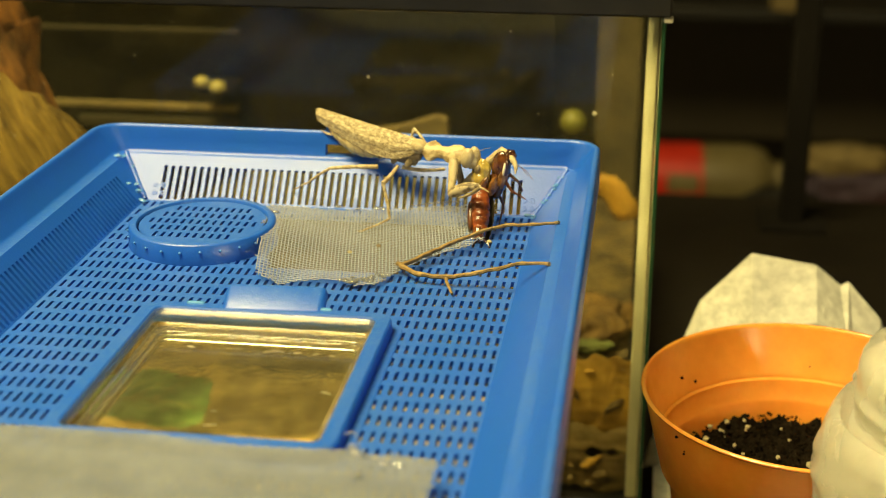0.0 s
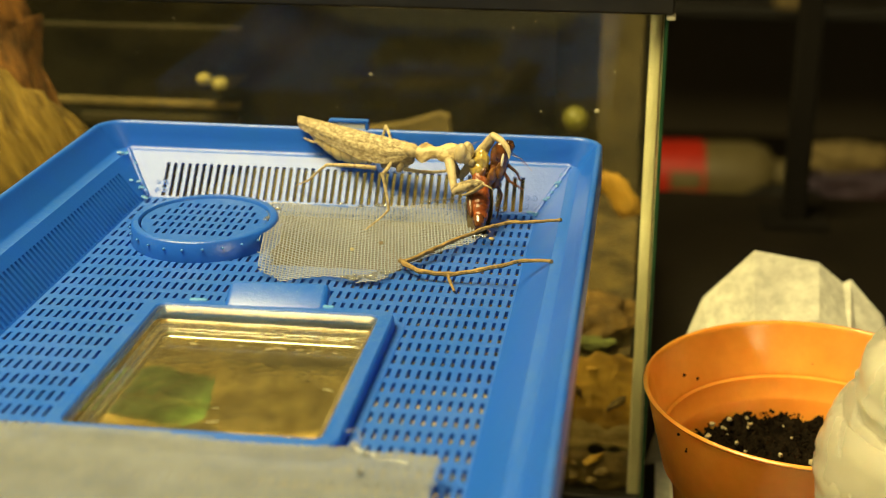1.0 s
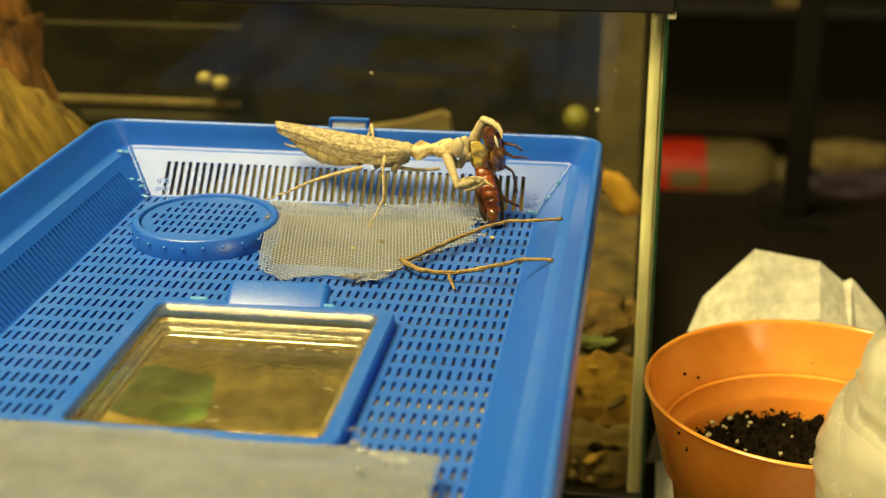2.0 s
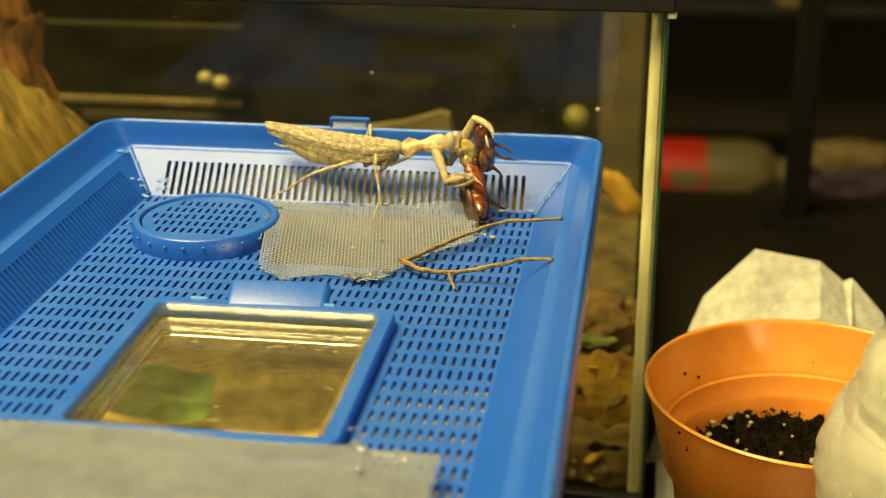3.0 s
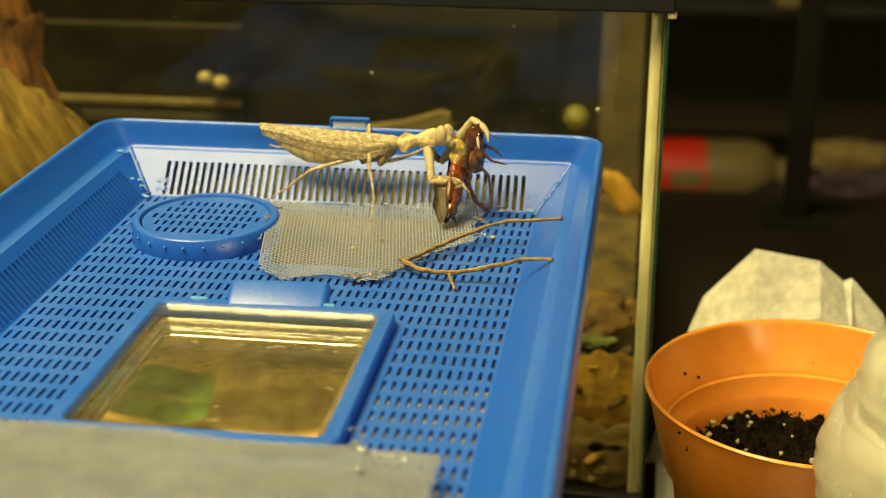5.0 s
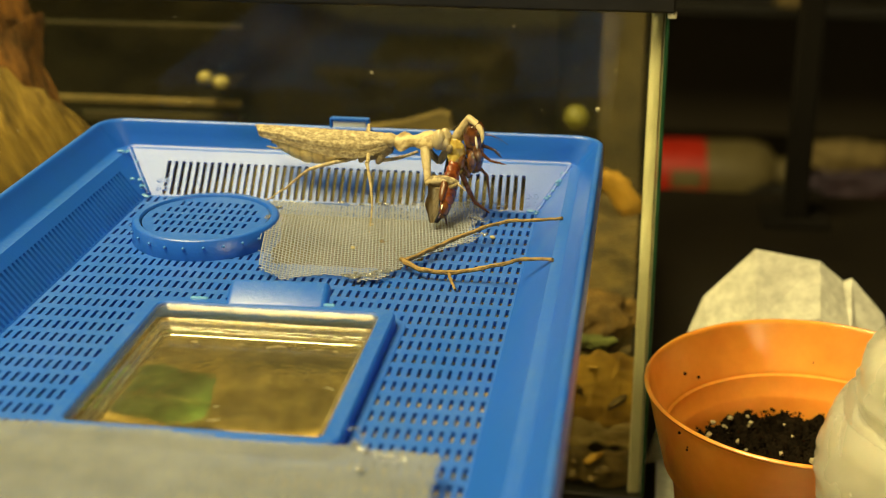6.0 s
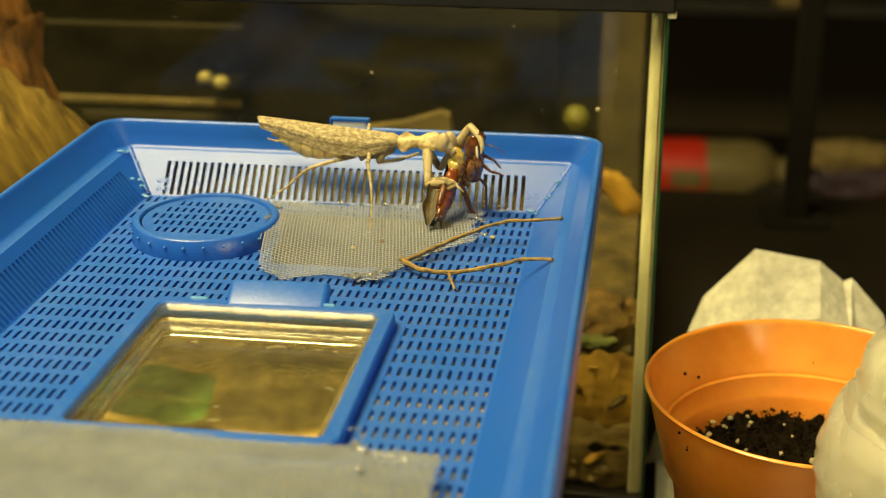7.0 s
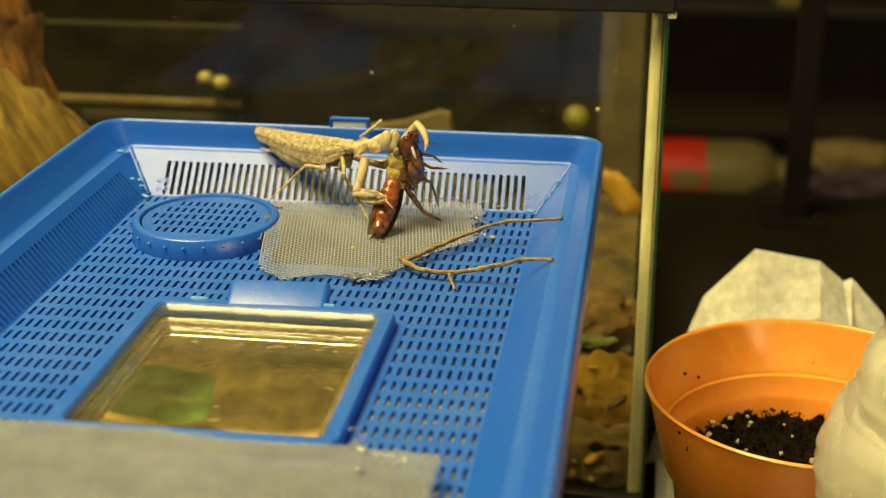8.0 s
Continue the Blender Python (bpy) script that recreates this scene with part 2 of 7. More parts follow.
PAPER = mat("crumpled_paper_towel", (0.56, 0.555, 0.49), 0.9, 0.24, 150, 1.0, 300)
CREAM = mat("milky_plastic", (0.56, 0.54, 0.47), 0.30, 0.12, 40, 0.6, 90, sss=0.4, glow_depth=1.0, coat=0.2)
MILKY = mat("milky_clear_plastic", (0.88, 0.86, 0.76), 0.22, 0.06, 40, 0.3, 90, trans=0.72, ior=1.25)
RED = mat("red_label", (0.42, 0.022, 0.010), 0.4, 0.15, 40, 0.05, 300)
# Off-white darkened to olive brown: its dim spot is put into the colour.
DIM_OFFWHITE = mat("darkened_off_white_plastic", (0.135, 0.11, 0.05), 0.4, 0.15, 30, 0.05, 300)
YELLOW = mat("yellow_leaf", (0.34, 0.18, 0.012), 0.6, 0.25, 60, 0.3, 300)
LIME = mat("lime_plastic_ball", (0.15, 0.14, 0.022), 0.4, 0.2, 60, 0.1, 300)
PURPLE = mat("dark_purple_cloth", (0.05, 0.035, 0.06), 0.8, 0.3, 50, 0.3, 300)
PALE_PLATE = mat("pale_blue_white_plastic", (0.55, 0.62, 0.75), 0.4, 0.1, 60, 0.05, 500)
DUSTY = mat("dusty_clear_plastic", (0.76, 0.70, 0.44), 0.018, 0.3, 90, 0.05, 300, trans=0.97)
# Gold tint stands in for the bedding's reflection in the clear steps.
GOLD_TINT = mat("gold_tinted_clear_plastic", (0.84, 0.78, 0.56), 0.035, 0.1, 60, 0.03, 300, trans=0.96)
DULLTAN = mat("dull_tan_panel", (0.070, 0.052, 0.021), 0.9, 0.5, 40, 0.8, 200, col2=(0.036, 0.027, 0.010))
MATT_BLACK = mat("matt_black_paint", (0.006, 0.005, 0.004), 0.8, 0.2, 60, 0.05, 500, spec=0.1)
RUST = mat("rust_brown_board", (0.50, 0.19, 0.045), 0.6, 0.3, 30, 0.2, 300)

# ---------- room ----------


def slab(name, x0, x1, y0, y1, z0, z1, material, label, category):
    return solid(name, boxed(x0, x1, y0, y1, z0, z1), material, label, category, kind="structure")


# Room shell, mostly unseen: tones chosen to bounce light or keep reflections dark.
slab("floor", -1.4, 2.5, -1.35, 2.5, -0.99, -0.92, WALL, "dark brown floor that closes the room", "floor")
slab("ceiling", -1.4, 2.5, -1.35, 2.5, 1.5, 1.56, CEIL, "plain painted ceiling", "ceiling")
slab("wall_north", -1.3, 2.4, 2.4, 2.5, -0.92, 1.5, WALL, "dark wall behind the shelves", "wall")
slab("wall_south", -1.3, 2.4, -1.35, -1.25, -0.92, 1.5, TAUPE, "unseen wall behind the camera, dark to keep reflections low", "wall")
slab("wall_west", -1.4, -1.3, -1.35, 2.4, -0.92, 1.5, BOUNCE_PAINT, "unseen cream wall, added to bounce light", "wall")
slab("wall_east", 2.4, 2.5, -1.35, 2.4, -0.92, 1.5, WALL, "unseen dark brown wall that closes the room", "wall")


def build_table():
    t = thing("table", "near-black wooden table under the tanks", "table", (0.0, -0.08, TABLE_Z))
    part("tabletop", boxed(-0.95, 0.95, -0.70, 0.70, -0.03, 0, 0.003), WOOD, t)
    for x in (-0.90, 0.90):
        for y in (-0.65, 0.65):
            part("leg", boxed(x - 0.03, x + 0.03, y - 0.03, y + 0.03, -0.75, -0.03, 0.004), WOOD, t)


build_table()


def build_lamp():
    t = thing("ceiling_lamp", "round ceiling lamp with a dark shade over the table", "lamp", (LAMP.x, LAMP.y, LAMP.z))
    part("shade", lathe([(0.03, 0.14), (0.05, 0.138), (0.475, 0.02), (0.478, 0.015), (0.470, 0.015), (0.05, 0.128), (0.03, 0.13)], n=40), BLACK, t, smooth=True)
    part("cord", tube([(0, 0, 0.13), (0, 0, 0.25)], 0.004), BLACK, t)


build_lamp()


def build_unseen_lamp():
    # The stand is invented to carry the assumed second source.
    t = thing("unseen_stand_lamp", "unseen black floor lamp with a bare bulb, added as second light", "lamp", (BULB.x, BULB.y, -0.92))
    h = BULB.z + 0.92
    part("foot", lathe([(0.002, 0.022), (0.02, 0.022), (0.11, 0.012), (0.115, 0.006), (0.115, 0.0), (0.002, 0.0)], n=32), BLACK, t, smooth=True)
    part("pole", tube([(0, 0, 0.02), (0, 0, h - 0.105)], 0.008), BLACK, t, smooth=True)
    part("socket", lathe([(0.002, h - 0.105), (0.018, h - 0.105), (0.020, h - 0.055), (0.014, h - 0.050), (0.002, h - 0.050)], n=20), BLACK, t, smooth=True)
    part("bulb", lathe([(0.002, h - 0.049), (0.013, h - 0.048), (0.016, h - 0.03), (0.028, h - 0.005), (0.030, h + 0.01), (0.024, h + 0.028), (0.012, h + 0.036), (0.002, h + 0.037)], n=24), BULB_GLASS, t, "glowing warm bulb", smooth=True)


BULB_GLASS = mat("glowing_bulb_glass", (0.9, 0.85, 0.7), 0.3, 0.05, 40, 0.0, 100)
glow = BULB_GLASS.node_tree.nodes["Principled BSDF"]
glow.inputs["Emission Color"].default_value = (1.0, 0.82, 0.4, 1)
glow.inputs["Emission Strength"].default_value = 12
build_unseen_lamp()

# ---------- plastic keeper box and its blue lid ----------
FX0, FX1, FY0, FY1 = -0.1705, 0.0015, -0.2545, 0.0670      # floor of the recess
PX, PY = 0.0033, 0.01028                                    # pitch of the slots
LX, LY, LZ = 0.0130, 0.0152, 0.0165                         # slope up to the ledge
WX0, WX1, WY0, WY1 = -0.1215, -0.0425, -0.1480, -0.0590     # hatch opening
DOOR = (-0.1298, 0.0222)
# rough hole cut in the slotted floor, which the screen patch covers
PATCH_HOLE = [(-0.1065, 0.0570), (-0.1050, 0.0380), (-0.1015, 0.0130), (-0.0965, -0.0050), (-0.0890, -0.0090), (-0.0700, -0.0070), (-0.0600, -0.0080), (-0.0520, -0.0050), (-0.0450, 0.0010), (-0.0360, 0.0140), (-0.0275, 0.0250), (-0.0245, 0.0330), (-0.0250, 0.0590), (-0.0600, 0.0580)]


def build_box():
    t = thing("plastic_keeper_box", "clear plastic keeper box under a blue lid, half filled", "terrarium", (-0.0845, -0.094, TABLE_Z))
    hx, hy = 0.1085, 0.1795
    top = -TABLE_Z + 0.0152
    outer = [rrect(-hx + 0.006, hx - 0.006, -hy + 0.006, hy - 0.006, 0.015, 0.0), rrect(-hx, hx, -hy, hy, 0.015, top)]
    inner = [rrect(-hx + 0.002, hx - 0.002, -hy + 0.002, hy - 0.002, 0.014, top), rrect(-hx + 0.008, hx - 0.008, -hy + 0.008, hy - 0.008, 0.014, 0.002)]
    v, f = loft(outer + inner)
    n = len(outer[0])
    f = f + [tuple(range(n))[::-1], tuple(range(3 * n, 4 * n))]
    w = part("wall", (v, f), CLEAR, t)
    w.visible_shadow = False
    part("base", boxed(-hx + 0.009, hx - 0.009, -hy + 0.009, hy - 0.009, 0.0022, 0.006, 0.001), CLEAR, t)

    def bed(u, v):
        x, y = -0.098 + 0.196 * u, -0.169 + 0.338 * v
        rise = min(1.0, max(0.0, (0.082 - y) / 0.05)) * min(1.0, max(0.0, (y + 0.105) / 0.05)) * min(1.0, max(0.0, (0.056 - x) / 0.03))
        return x, y, 0.084 + 0.040 * rise * rise * (3 - 2 * rise) + 0.004 * noise.noise((x * 30, y * 30, 0)) + 0.002 * noise.noise((x * 140, y * 140, 3))
    s = solid("coconut_substrate", grid_sheet(bed, 70, 110), FIBRE, "loose brown coconut fibre bedding in the box", "substrate", (-0.0845, -0.094, TABLE_Z), smooth=True)
    return t


build_box()


def build_lid():
    t = thing("terrarium_lid", "blue slotted plastic lid with a round door and clear hatch", "lid", (0, 0, 0))

    # slotted floor
    us = [FX0] + [-51.5 * PX + i * PX for i in range(53)]
    us = [u for u in us if u < FX1 - 0.0004] + [FX1]
    vs = [FY0] + [-24.5 * PY + j * PY for j in range(32)]
    vs = [v for v in vs if v < FY1 - 0.0005] + [FY1]

    def opening(i, j):
        u0, u1, v0, v1 = us[i], us[i + 1], vs[j], vs[j + 1]
        cu, cv = (u0 + u1) / 2, (v0 + v1) / 2
        if WX0 - 0.001 < cu < WX1 + 0.001 and WY0 < cv < WY1:
            return None
        if (cu - DOOR[0]) ** 2 + (cv - DOOR[1]) ** 2 < 0.0262 ** 2:
            return None
        if inside(PATCH_HOLE, cu, cv):
            return None
        if WX0 - 0.0095 < cu < WX1 + 0.0062 and WY0 - 0.006 < cv < WY1 + 0.011:
            return "solid"
        if u1 - u0 < PX * 0.9:
            return ((u0 + 0.0003, u0 + 0.0010, cv - 0.0031, cv + 0.0031) if u0 > -0.05 and v1 - v0 > PY * 0.9 else "solid")
        if v1 - v0 < PY * 0.9:
            return "solid"
        return cu - 0.00064, cu + 0.00064, cv - 0.0033, cv + 0.0033

    part("floor_panel", slotted(us, vs, opening, lambda u, v, d: (u, v, -d), 0.0020), BLUE, t, "slotted blue plastic panel")

    # four sloping walls with upright slots
    def wall(a, b, out, slots=True):
        a, b, out = Vector(a), Vector(b), Vector(out)
        along = (b - a).normalized()
        length = (b - a).length
        nrm = along.cross(out).normalized()
        n = int((length - 0.010) / PX)
        m0 = (length - n * PX) / 2
        us = [0] + [m0 + k * PX for k in range(n + 1)] + [length]
        vs = [0, 0.80, 1]

        def op(i, j):
            if not slots or j or i == 0 or i == len(us) - 2:
                return "solid"
            c = (us[i] + us[i + 1]) / 2
            return c - 0.00085, c + 0.00085, 0.035, 0.76
        body = slotted(us, vs, op, lambda u, v, d: a + along * u + out * v + nrm * d, 0.0018)
        return body, a, b, along

    corners = [(FX0, FY1, 0), (FX1, FY1, 0), (FX1, FY0, 0), (FX0, FY0, 0)]
    outs = [(0, LY, LZ), (LX, 0, LZ), (0, -LY, LZ), (-LX, 0, LZ)]
    for k in range(4):
        a, b = corners[k], corners[(k + 1) % 4]
        body, *_ = wall(b, a, outs[k], k != 1)
        part("slope_wall", body, BLUE, t)
    # corner gussets
    for k, (c, sx, sy) in enumerate(((corners[0], -1, 1), (corners[1], 1, 1), (corners[2], 1, -1), (corners[3], -1, -1))):
        c = Vector(c)
        p = [c, c + Vector((0, sy * LY, LZ)), c + Vector((sx * LX, sy * LY, LZ)), c + Vector((sx * LX, 0, LZ))]
        q = [x + Vector((0, 0, -0.002)) for x in p]
        part("gusset", (p + q, [(0, 1, 2), (0, 2, 3), (4, 6, 5), (4, 7, 6), (0, 4, 5, 1), (1, 5, 6, 2), (2, 6, 7, 3), (3, 7, 4, 0)]), BLUE, t)

    # rounded creases of the two far corners
    for c, sx in ((corners[0], -1), (corners[1], 1)):
        c = Vector(c)
        part("corner_crease", tube([c + Vector((0, 0, 0.0002)), c + Vector((sx * LX * 0.5, LY * 0.5, LZ * 0.5)), c + Vector((sx * LX, LY, LZ))], [0.0011, 0.0012, 0.0014], n=14), BLUE, t, smooth=True)

    # ledge and upstanding rim, with a rectangular notch under the latch
    nx0, nx1, nz0, nz1 = -0.0925, -0.0742, LZ + 0.0016, 0.0230

    def lp(ex, ey, z, r):
        pts = rrect(FX0 - ex, FX1 + ex, FY0 - ey, FY1 + ey, r, z)
        return pts[:7] + [(nx1, FY1 + ey, z), (nx0, FY1 + ey, z)] + pts[7:]

    def between(p, q, z):
        k = (z - p[2]) / (q[2] - p[2])
        return tuple(p[i] + (q[i] - p[i]) * k for i in range(4))
    shape = [(LX - 0.0002, LY - 0.0002, LZ - 0.0012, 0.002), (LX, LY, LZ, 0.002), (0.0170, 0.0172, LZ + 0.0006, 0.006), (0.0178, 0.0178, LZ + 0.0016, 0.0075),
             (0.0236, 0.0196, 0.0272, 0.0105), (0.0239, 0.0199, 0.0280, 0.0108), (0.0245, 0.0204, 0.0286, 0.011), (0.0252, 0.0210, 0.0288, 0.0115), (0.0260, 0.0216, 0.0286, 0.012), (0.0267, 0.0221, 0.0280, 0.0125),
             (0.0270, 0.0224, 0.0130, 0.0125), (0.0252, 0.0206, 0.0130, 0.0115), (0.0236, 0.0196, 0.0262, 0.0108), (0.0190, 0.0186, LZ, 0.008)]
    loops, cut = [], []
    for k, p in enumerate(shape):
        if k in (4, 10, 12, 13):
            zs = (nz0, nz1) if k in (4, 12) else (nz1, nz0)
            row = [between(shape[k - 1], p, z) for z in zs]
            row = row[1:] if k == 4 else row
            cut.append(len(loops) + (-1 if k == 4 else 0))
            loops += row
        loops.append(p)
    rings = [lp(*p) for p in loops]
    n = len(rings[0])
    rv, rf = loft(rings)
    rf = [f for k, f in enumerate(rf) if not (k % n == 7 and k // n in cut)]
    rect = []
    for k in (cut[0], cut[1]):
        q = [k * n + 7, k * n + 8, (k + 1) * n + 8, (k + 1) * n + 7]
        rect.append(q if rv[q[0]][2] < rv[q[2]][2] else [q[3], q[2], q[1], q[0]])
    rf += [(rect[0][i], rect[0][(i + 1) % 4], rect[1][(i + 1) % 4], rect[1][i]) for i in range(4)]
    part("rim", (rv, rf), BLUE, t, "smooth upstanding blue rim", smooth=True)

    # raised frame of the hatch
    def fr(e, z, r):
        return rrect(WX0 - e, WX1 + e, WY0 - e, WY1 + e, r, z)
    frame_loops = [fr(0.0004, 0.0008, 0.003), fr(0, 0.0045, 0.003), fr(0.0006, 0.0052, 0.0034), fr(0.0048, 0.0052, 0.006), fr(0.0055, 0.0045, 0.0065), fr(0.0058, -0.001, 0.0065), fr(0.0015, -0.001, 0.004)]
    part("hatch_frame", loft(frame_loops, closed=True), BLUE, t, "raised blue frame round the hatch")
    # flange round the frame
    part("flange", loft([fr(0.005, 0.0003, 0.006), fr(0.0085, 0.0003, 0.008), fr(0.0090, 0.0, 0.008)]), BLUE, t)

    # clear hatch: stepped shallow tray
    def ft(ex, ey, z):
        return rrect(WX0 + ex, WX1 - ex, WY0 + ex, WY1 - ey, 0.003, z)
    hatch = loft([ft(-0.0004, -0.0004, 0.0047), ft(0.0003, 0.0003, 0.0047), ft(0.0009, 0.0014, 0.0036), ft(0.0011, 0.0017, 0.0), ft(0.0014, 0.0023, -0.0006),
                  ft(0.0034, 0.0074, -0.0007), ft(0.0036, 0.0078, -0.0010), ft(0.0037, 0.0080, -0.0016), ft(0.0039, 0.0083, -0.0019), ft(0.0046, 0.0096, -0.0021), ft(0.0048, 0.0098, -0.0036)])
    n = len(fr(0, 0, 0.003))
    hv, hf = hatch
    hv2 = [(x, y, z - 0.0013) for x, y, z in hv]
    m = len(hv)
    faces = hf + [tuple(i + m for i in q[::-1]) for q in hf]
    faces += [(i, m + i, m + (i + 1) % n, (i + 1) % n) for i in range(n)]
    step = part("hatch_step", (hv + hv2, faces), GOLD_TINT, t, "clear stepped edge of the hatch, tinted gold")
    step.visible_shadow = False
    pane = part("hatch_window", loft([ft(0.0049, 0.0099, -0.0036), ft(0.0049, 0.0099, -0.0048)], cap=True), DUSTY, t, "clear plastic hatch window")
    pane.visible_shadow = False
    rng = random.Random(31)
    for k in range(12):
        r = rng.uniform(0.0004, 0.0011)
        x, y = rng.uniform(WX0 + 0.010, WX1 - 0.008), rng.uniform(WY0 + 0.014, WY1 - 0.013)
        if k < 6:
            y = WY1 - 0.0125 - 0.0015 * rng.random()
        smear = lathe([(r * 0.05, 0.0), (r * 0.7, 0.00008), (r, 0.00002), (r, -0.00002)], n=12)
        smear = ([(px * (1.8 + rng.uniform(-0.5, 0.7)), py * (0.7 + rng.uniform(-0.25, 0.25)), pz) for px, py, pz in smear[0]], smear[1])
        o = part("dust_smear", smear, SMEAR, t, "pale dust smear on the hatch")
        o.matrix_basis = pose(x, y, -0.00352, 0, 0, rng.uniform(-25, 25))
    tab = part("hatch_tab", boxed(-0.0182, 0.0182, -0.0072, 0.0072, -0.0045, 0.0015, 0.0024, 4), BLUE, t, "blue sloping thumb tab of the hatch", smooth=True)
    tab.matrix_basis = pose(-0.0805, -0.0515, 0.0066, 25, 0, 3)
    # Cyan lugs stand in for wet highlights on the frame's far edge.
    for x in (-0.1085, -0.0625):
        part("glint_lug", boxed(x - 0.0034, x + 0.0034, -0.0556, -0.0532, 0.001, 0.0058, 0.0008), CYAN_CHIP_GLINT, t, "small cyan lug in place of a frame highlight")

    # round feeding door
    door = lathe([(0.0262, -0.002), (0.0262, 0.0075), (0.0268, 0.0083), (0.0288, 0.0083), (0.0296, 0.0075), (0.0302, 0.0), (0.0300, -0.002)], DOOR, 72, closed=True)
    part("door_ring", door, BLUE, t, "raised blue ring of the round door", smooth=True)
    du = [DOOR[0] - 9 * PX + i * PX for i in range(19)]
    dv = [DOOR[1] - 3.5 * 0.0078 + j * 0.0078 for j in range(8)]

    def dop(i, j):
        cu, cv = (du[i] + du[i + 1]) / 2, (dv[j] + dv[j + 1]) / 2
        r = math.hypot(cu - DOOR[0], cv - DOOR[1])
        if r > 0.0300:
            return None
        if r > 0.0222:
            return "solid"
        return cu - 0.00066, cu + 0.00066, cv - 0.0026, cv + 0.0026
    dvv, dff = slotted(du, dv, dop, lambda u, v, d: (u, v, 0.0074 - d), 0.0018)
    # pull the outermost corners in to the round edge
    fixed = []
    for x, y, z in dvv:
        dx, dy = x - DOOR[0], y - DOOR[1]
        r = math.hypot(dx, dy)
        k = min(1.0, 0.0257 / r) if r > 1e-6 else 1.0
        fixed.append((DOOR[0] + dx * k, DOOR[1] + dy * k, z))
    part("door_disc", (fixed, dff), BLUE, t, "slotted round door")
    rng = random.Random(4)
    for k in range(11):
        a = radians(195 + k * 15)
        r = 0.0303
        bmn = bmesh.new()
        bmesh.ops.create_icosphere(bmn, subdivisions=1, radius=0.0007)
        o = part("pip", bmn, BLUE_PALE, t, smooth=True)
        o.location = (DOOR[0] + r * math.cos(a), DOOR[1] + r * math.sin(a), 0.0050 + 0.0005 * rng.random())

    # moulded dimples beside the slots of the far wall
    for x0 in (-0.1668, -0.0030):
        for i in range(2):
            for j in range(2):
                s = 0.16 + 0.17 * j
                o = part("dimple", lathe([(0.0012, 0.0), (0.0012, 0.0001), (0.0009, 0.00025), (0.0005, 0.0001)], n=12), BLUE, t, smooth=True)
                o.matrix_basis = pose(x0 + 0.0034 * i, FY1 + LY * s, LZ * s, math.degrees(math.atan2(LZ, LY)), 0, 0)

    # latch at the far rim
    lx, ly = -0.0835, FY1 + 0.0205
    part("latch", boxed(lx - 0.0088, lx + 0.0088, ly + 0.0012, ly + 0.0034, 0.0262, 0.0326, 0.0005), BLUE, t, "blue snap latch on the rim")
    for x0, x1, z0, z1 in ((-0.0089, -0.0076, 0.0262, 0.0326), (0.0076, 0.0089, 0.0262, 0.0326), (-0.0076, 0.0076, 0.0312, 0.0327)):
        part("latch_lip", boxed(lx + x0, lx + x1, ly - 0.0004, ly + 0.0012, z0, z1, 0.0004), BLUE, t)
    part("latch_face", boxed(lx - 0.0075, lx + 0.0075, ly + 0.0002, ly + 0.0011, 0.0284, 0.0311, 0.0003), PALE_PLATE, t, "pale worn latch face")
    return t


build_lid()


# ---------- screen patches and litter on the lid ----------


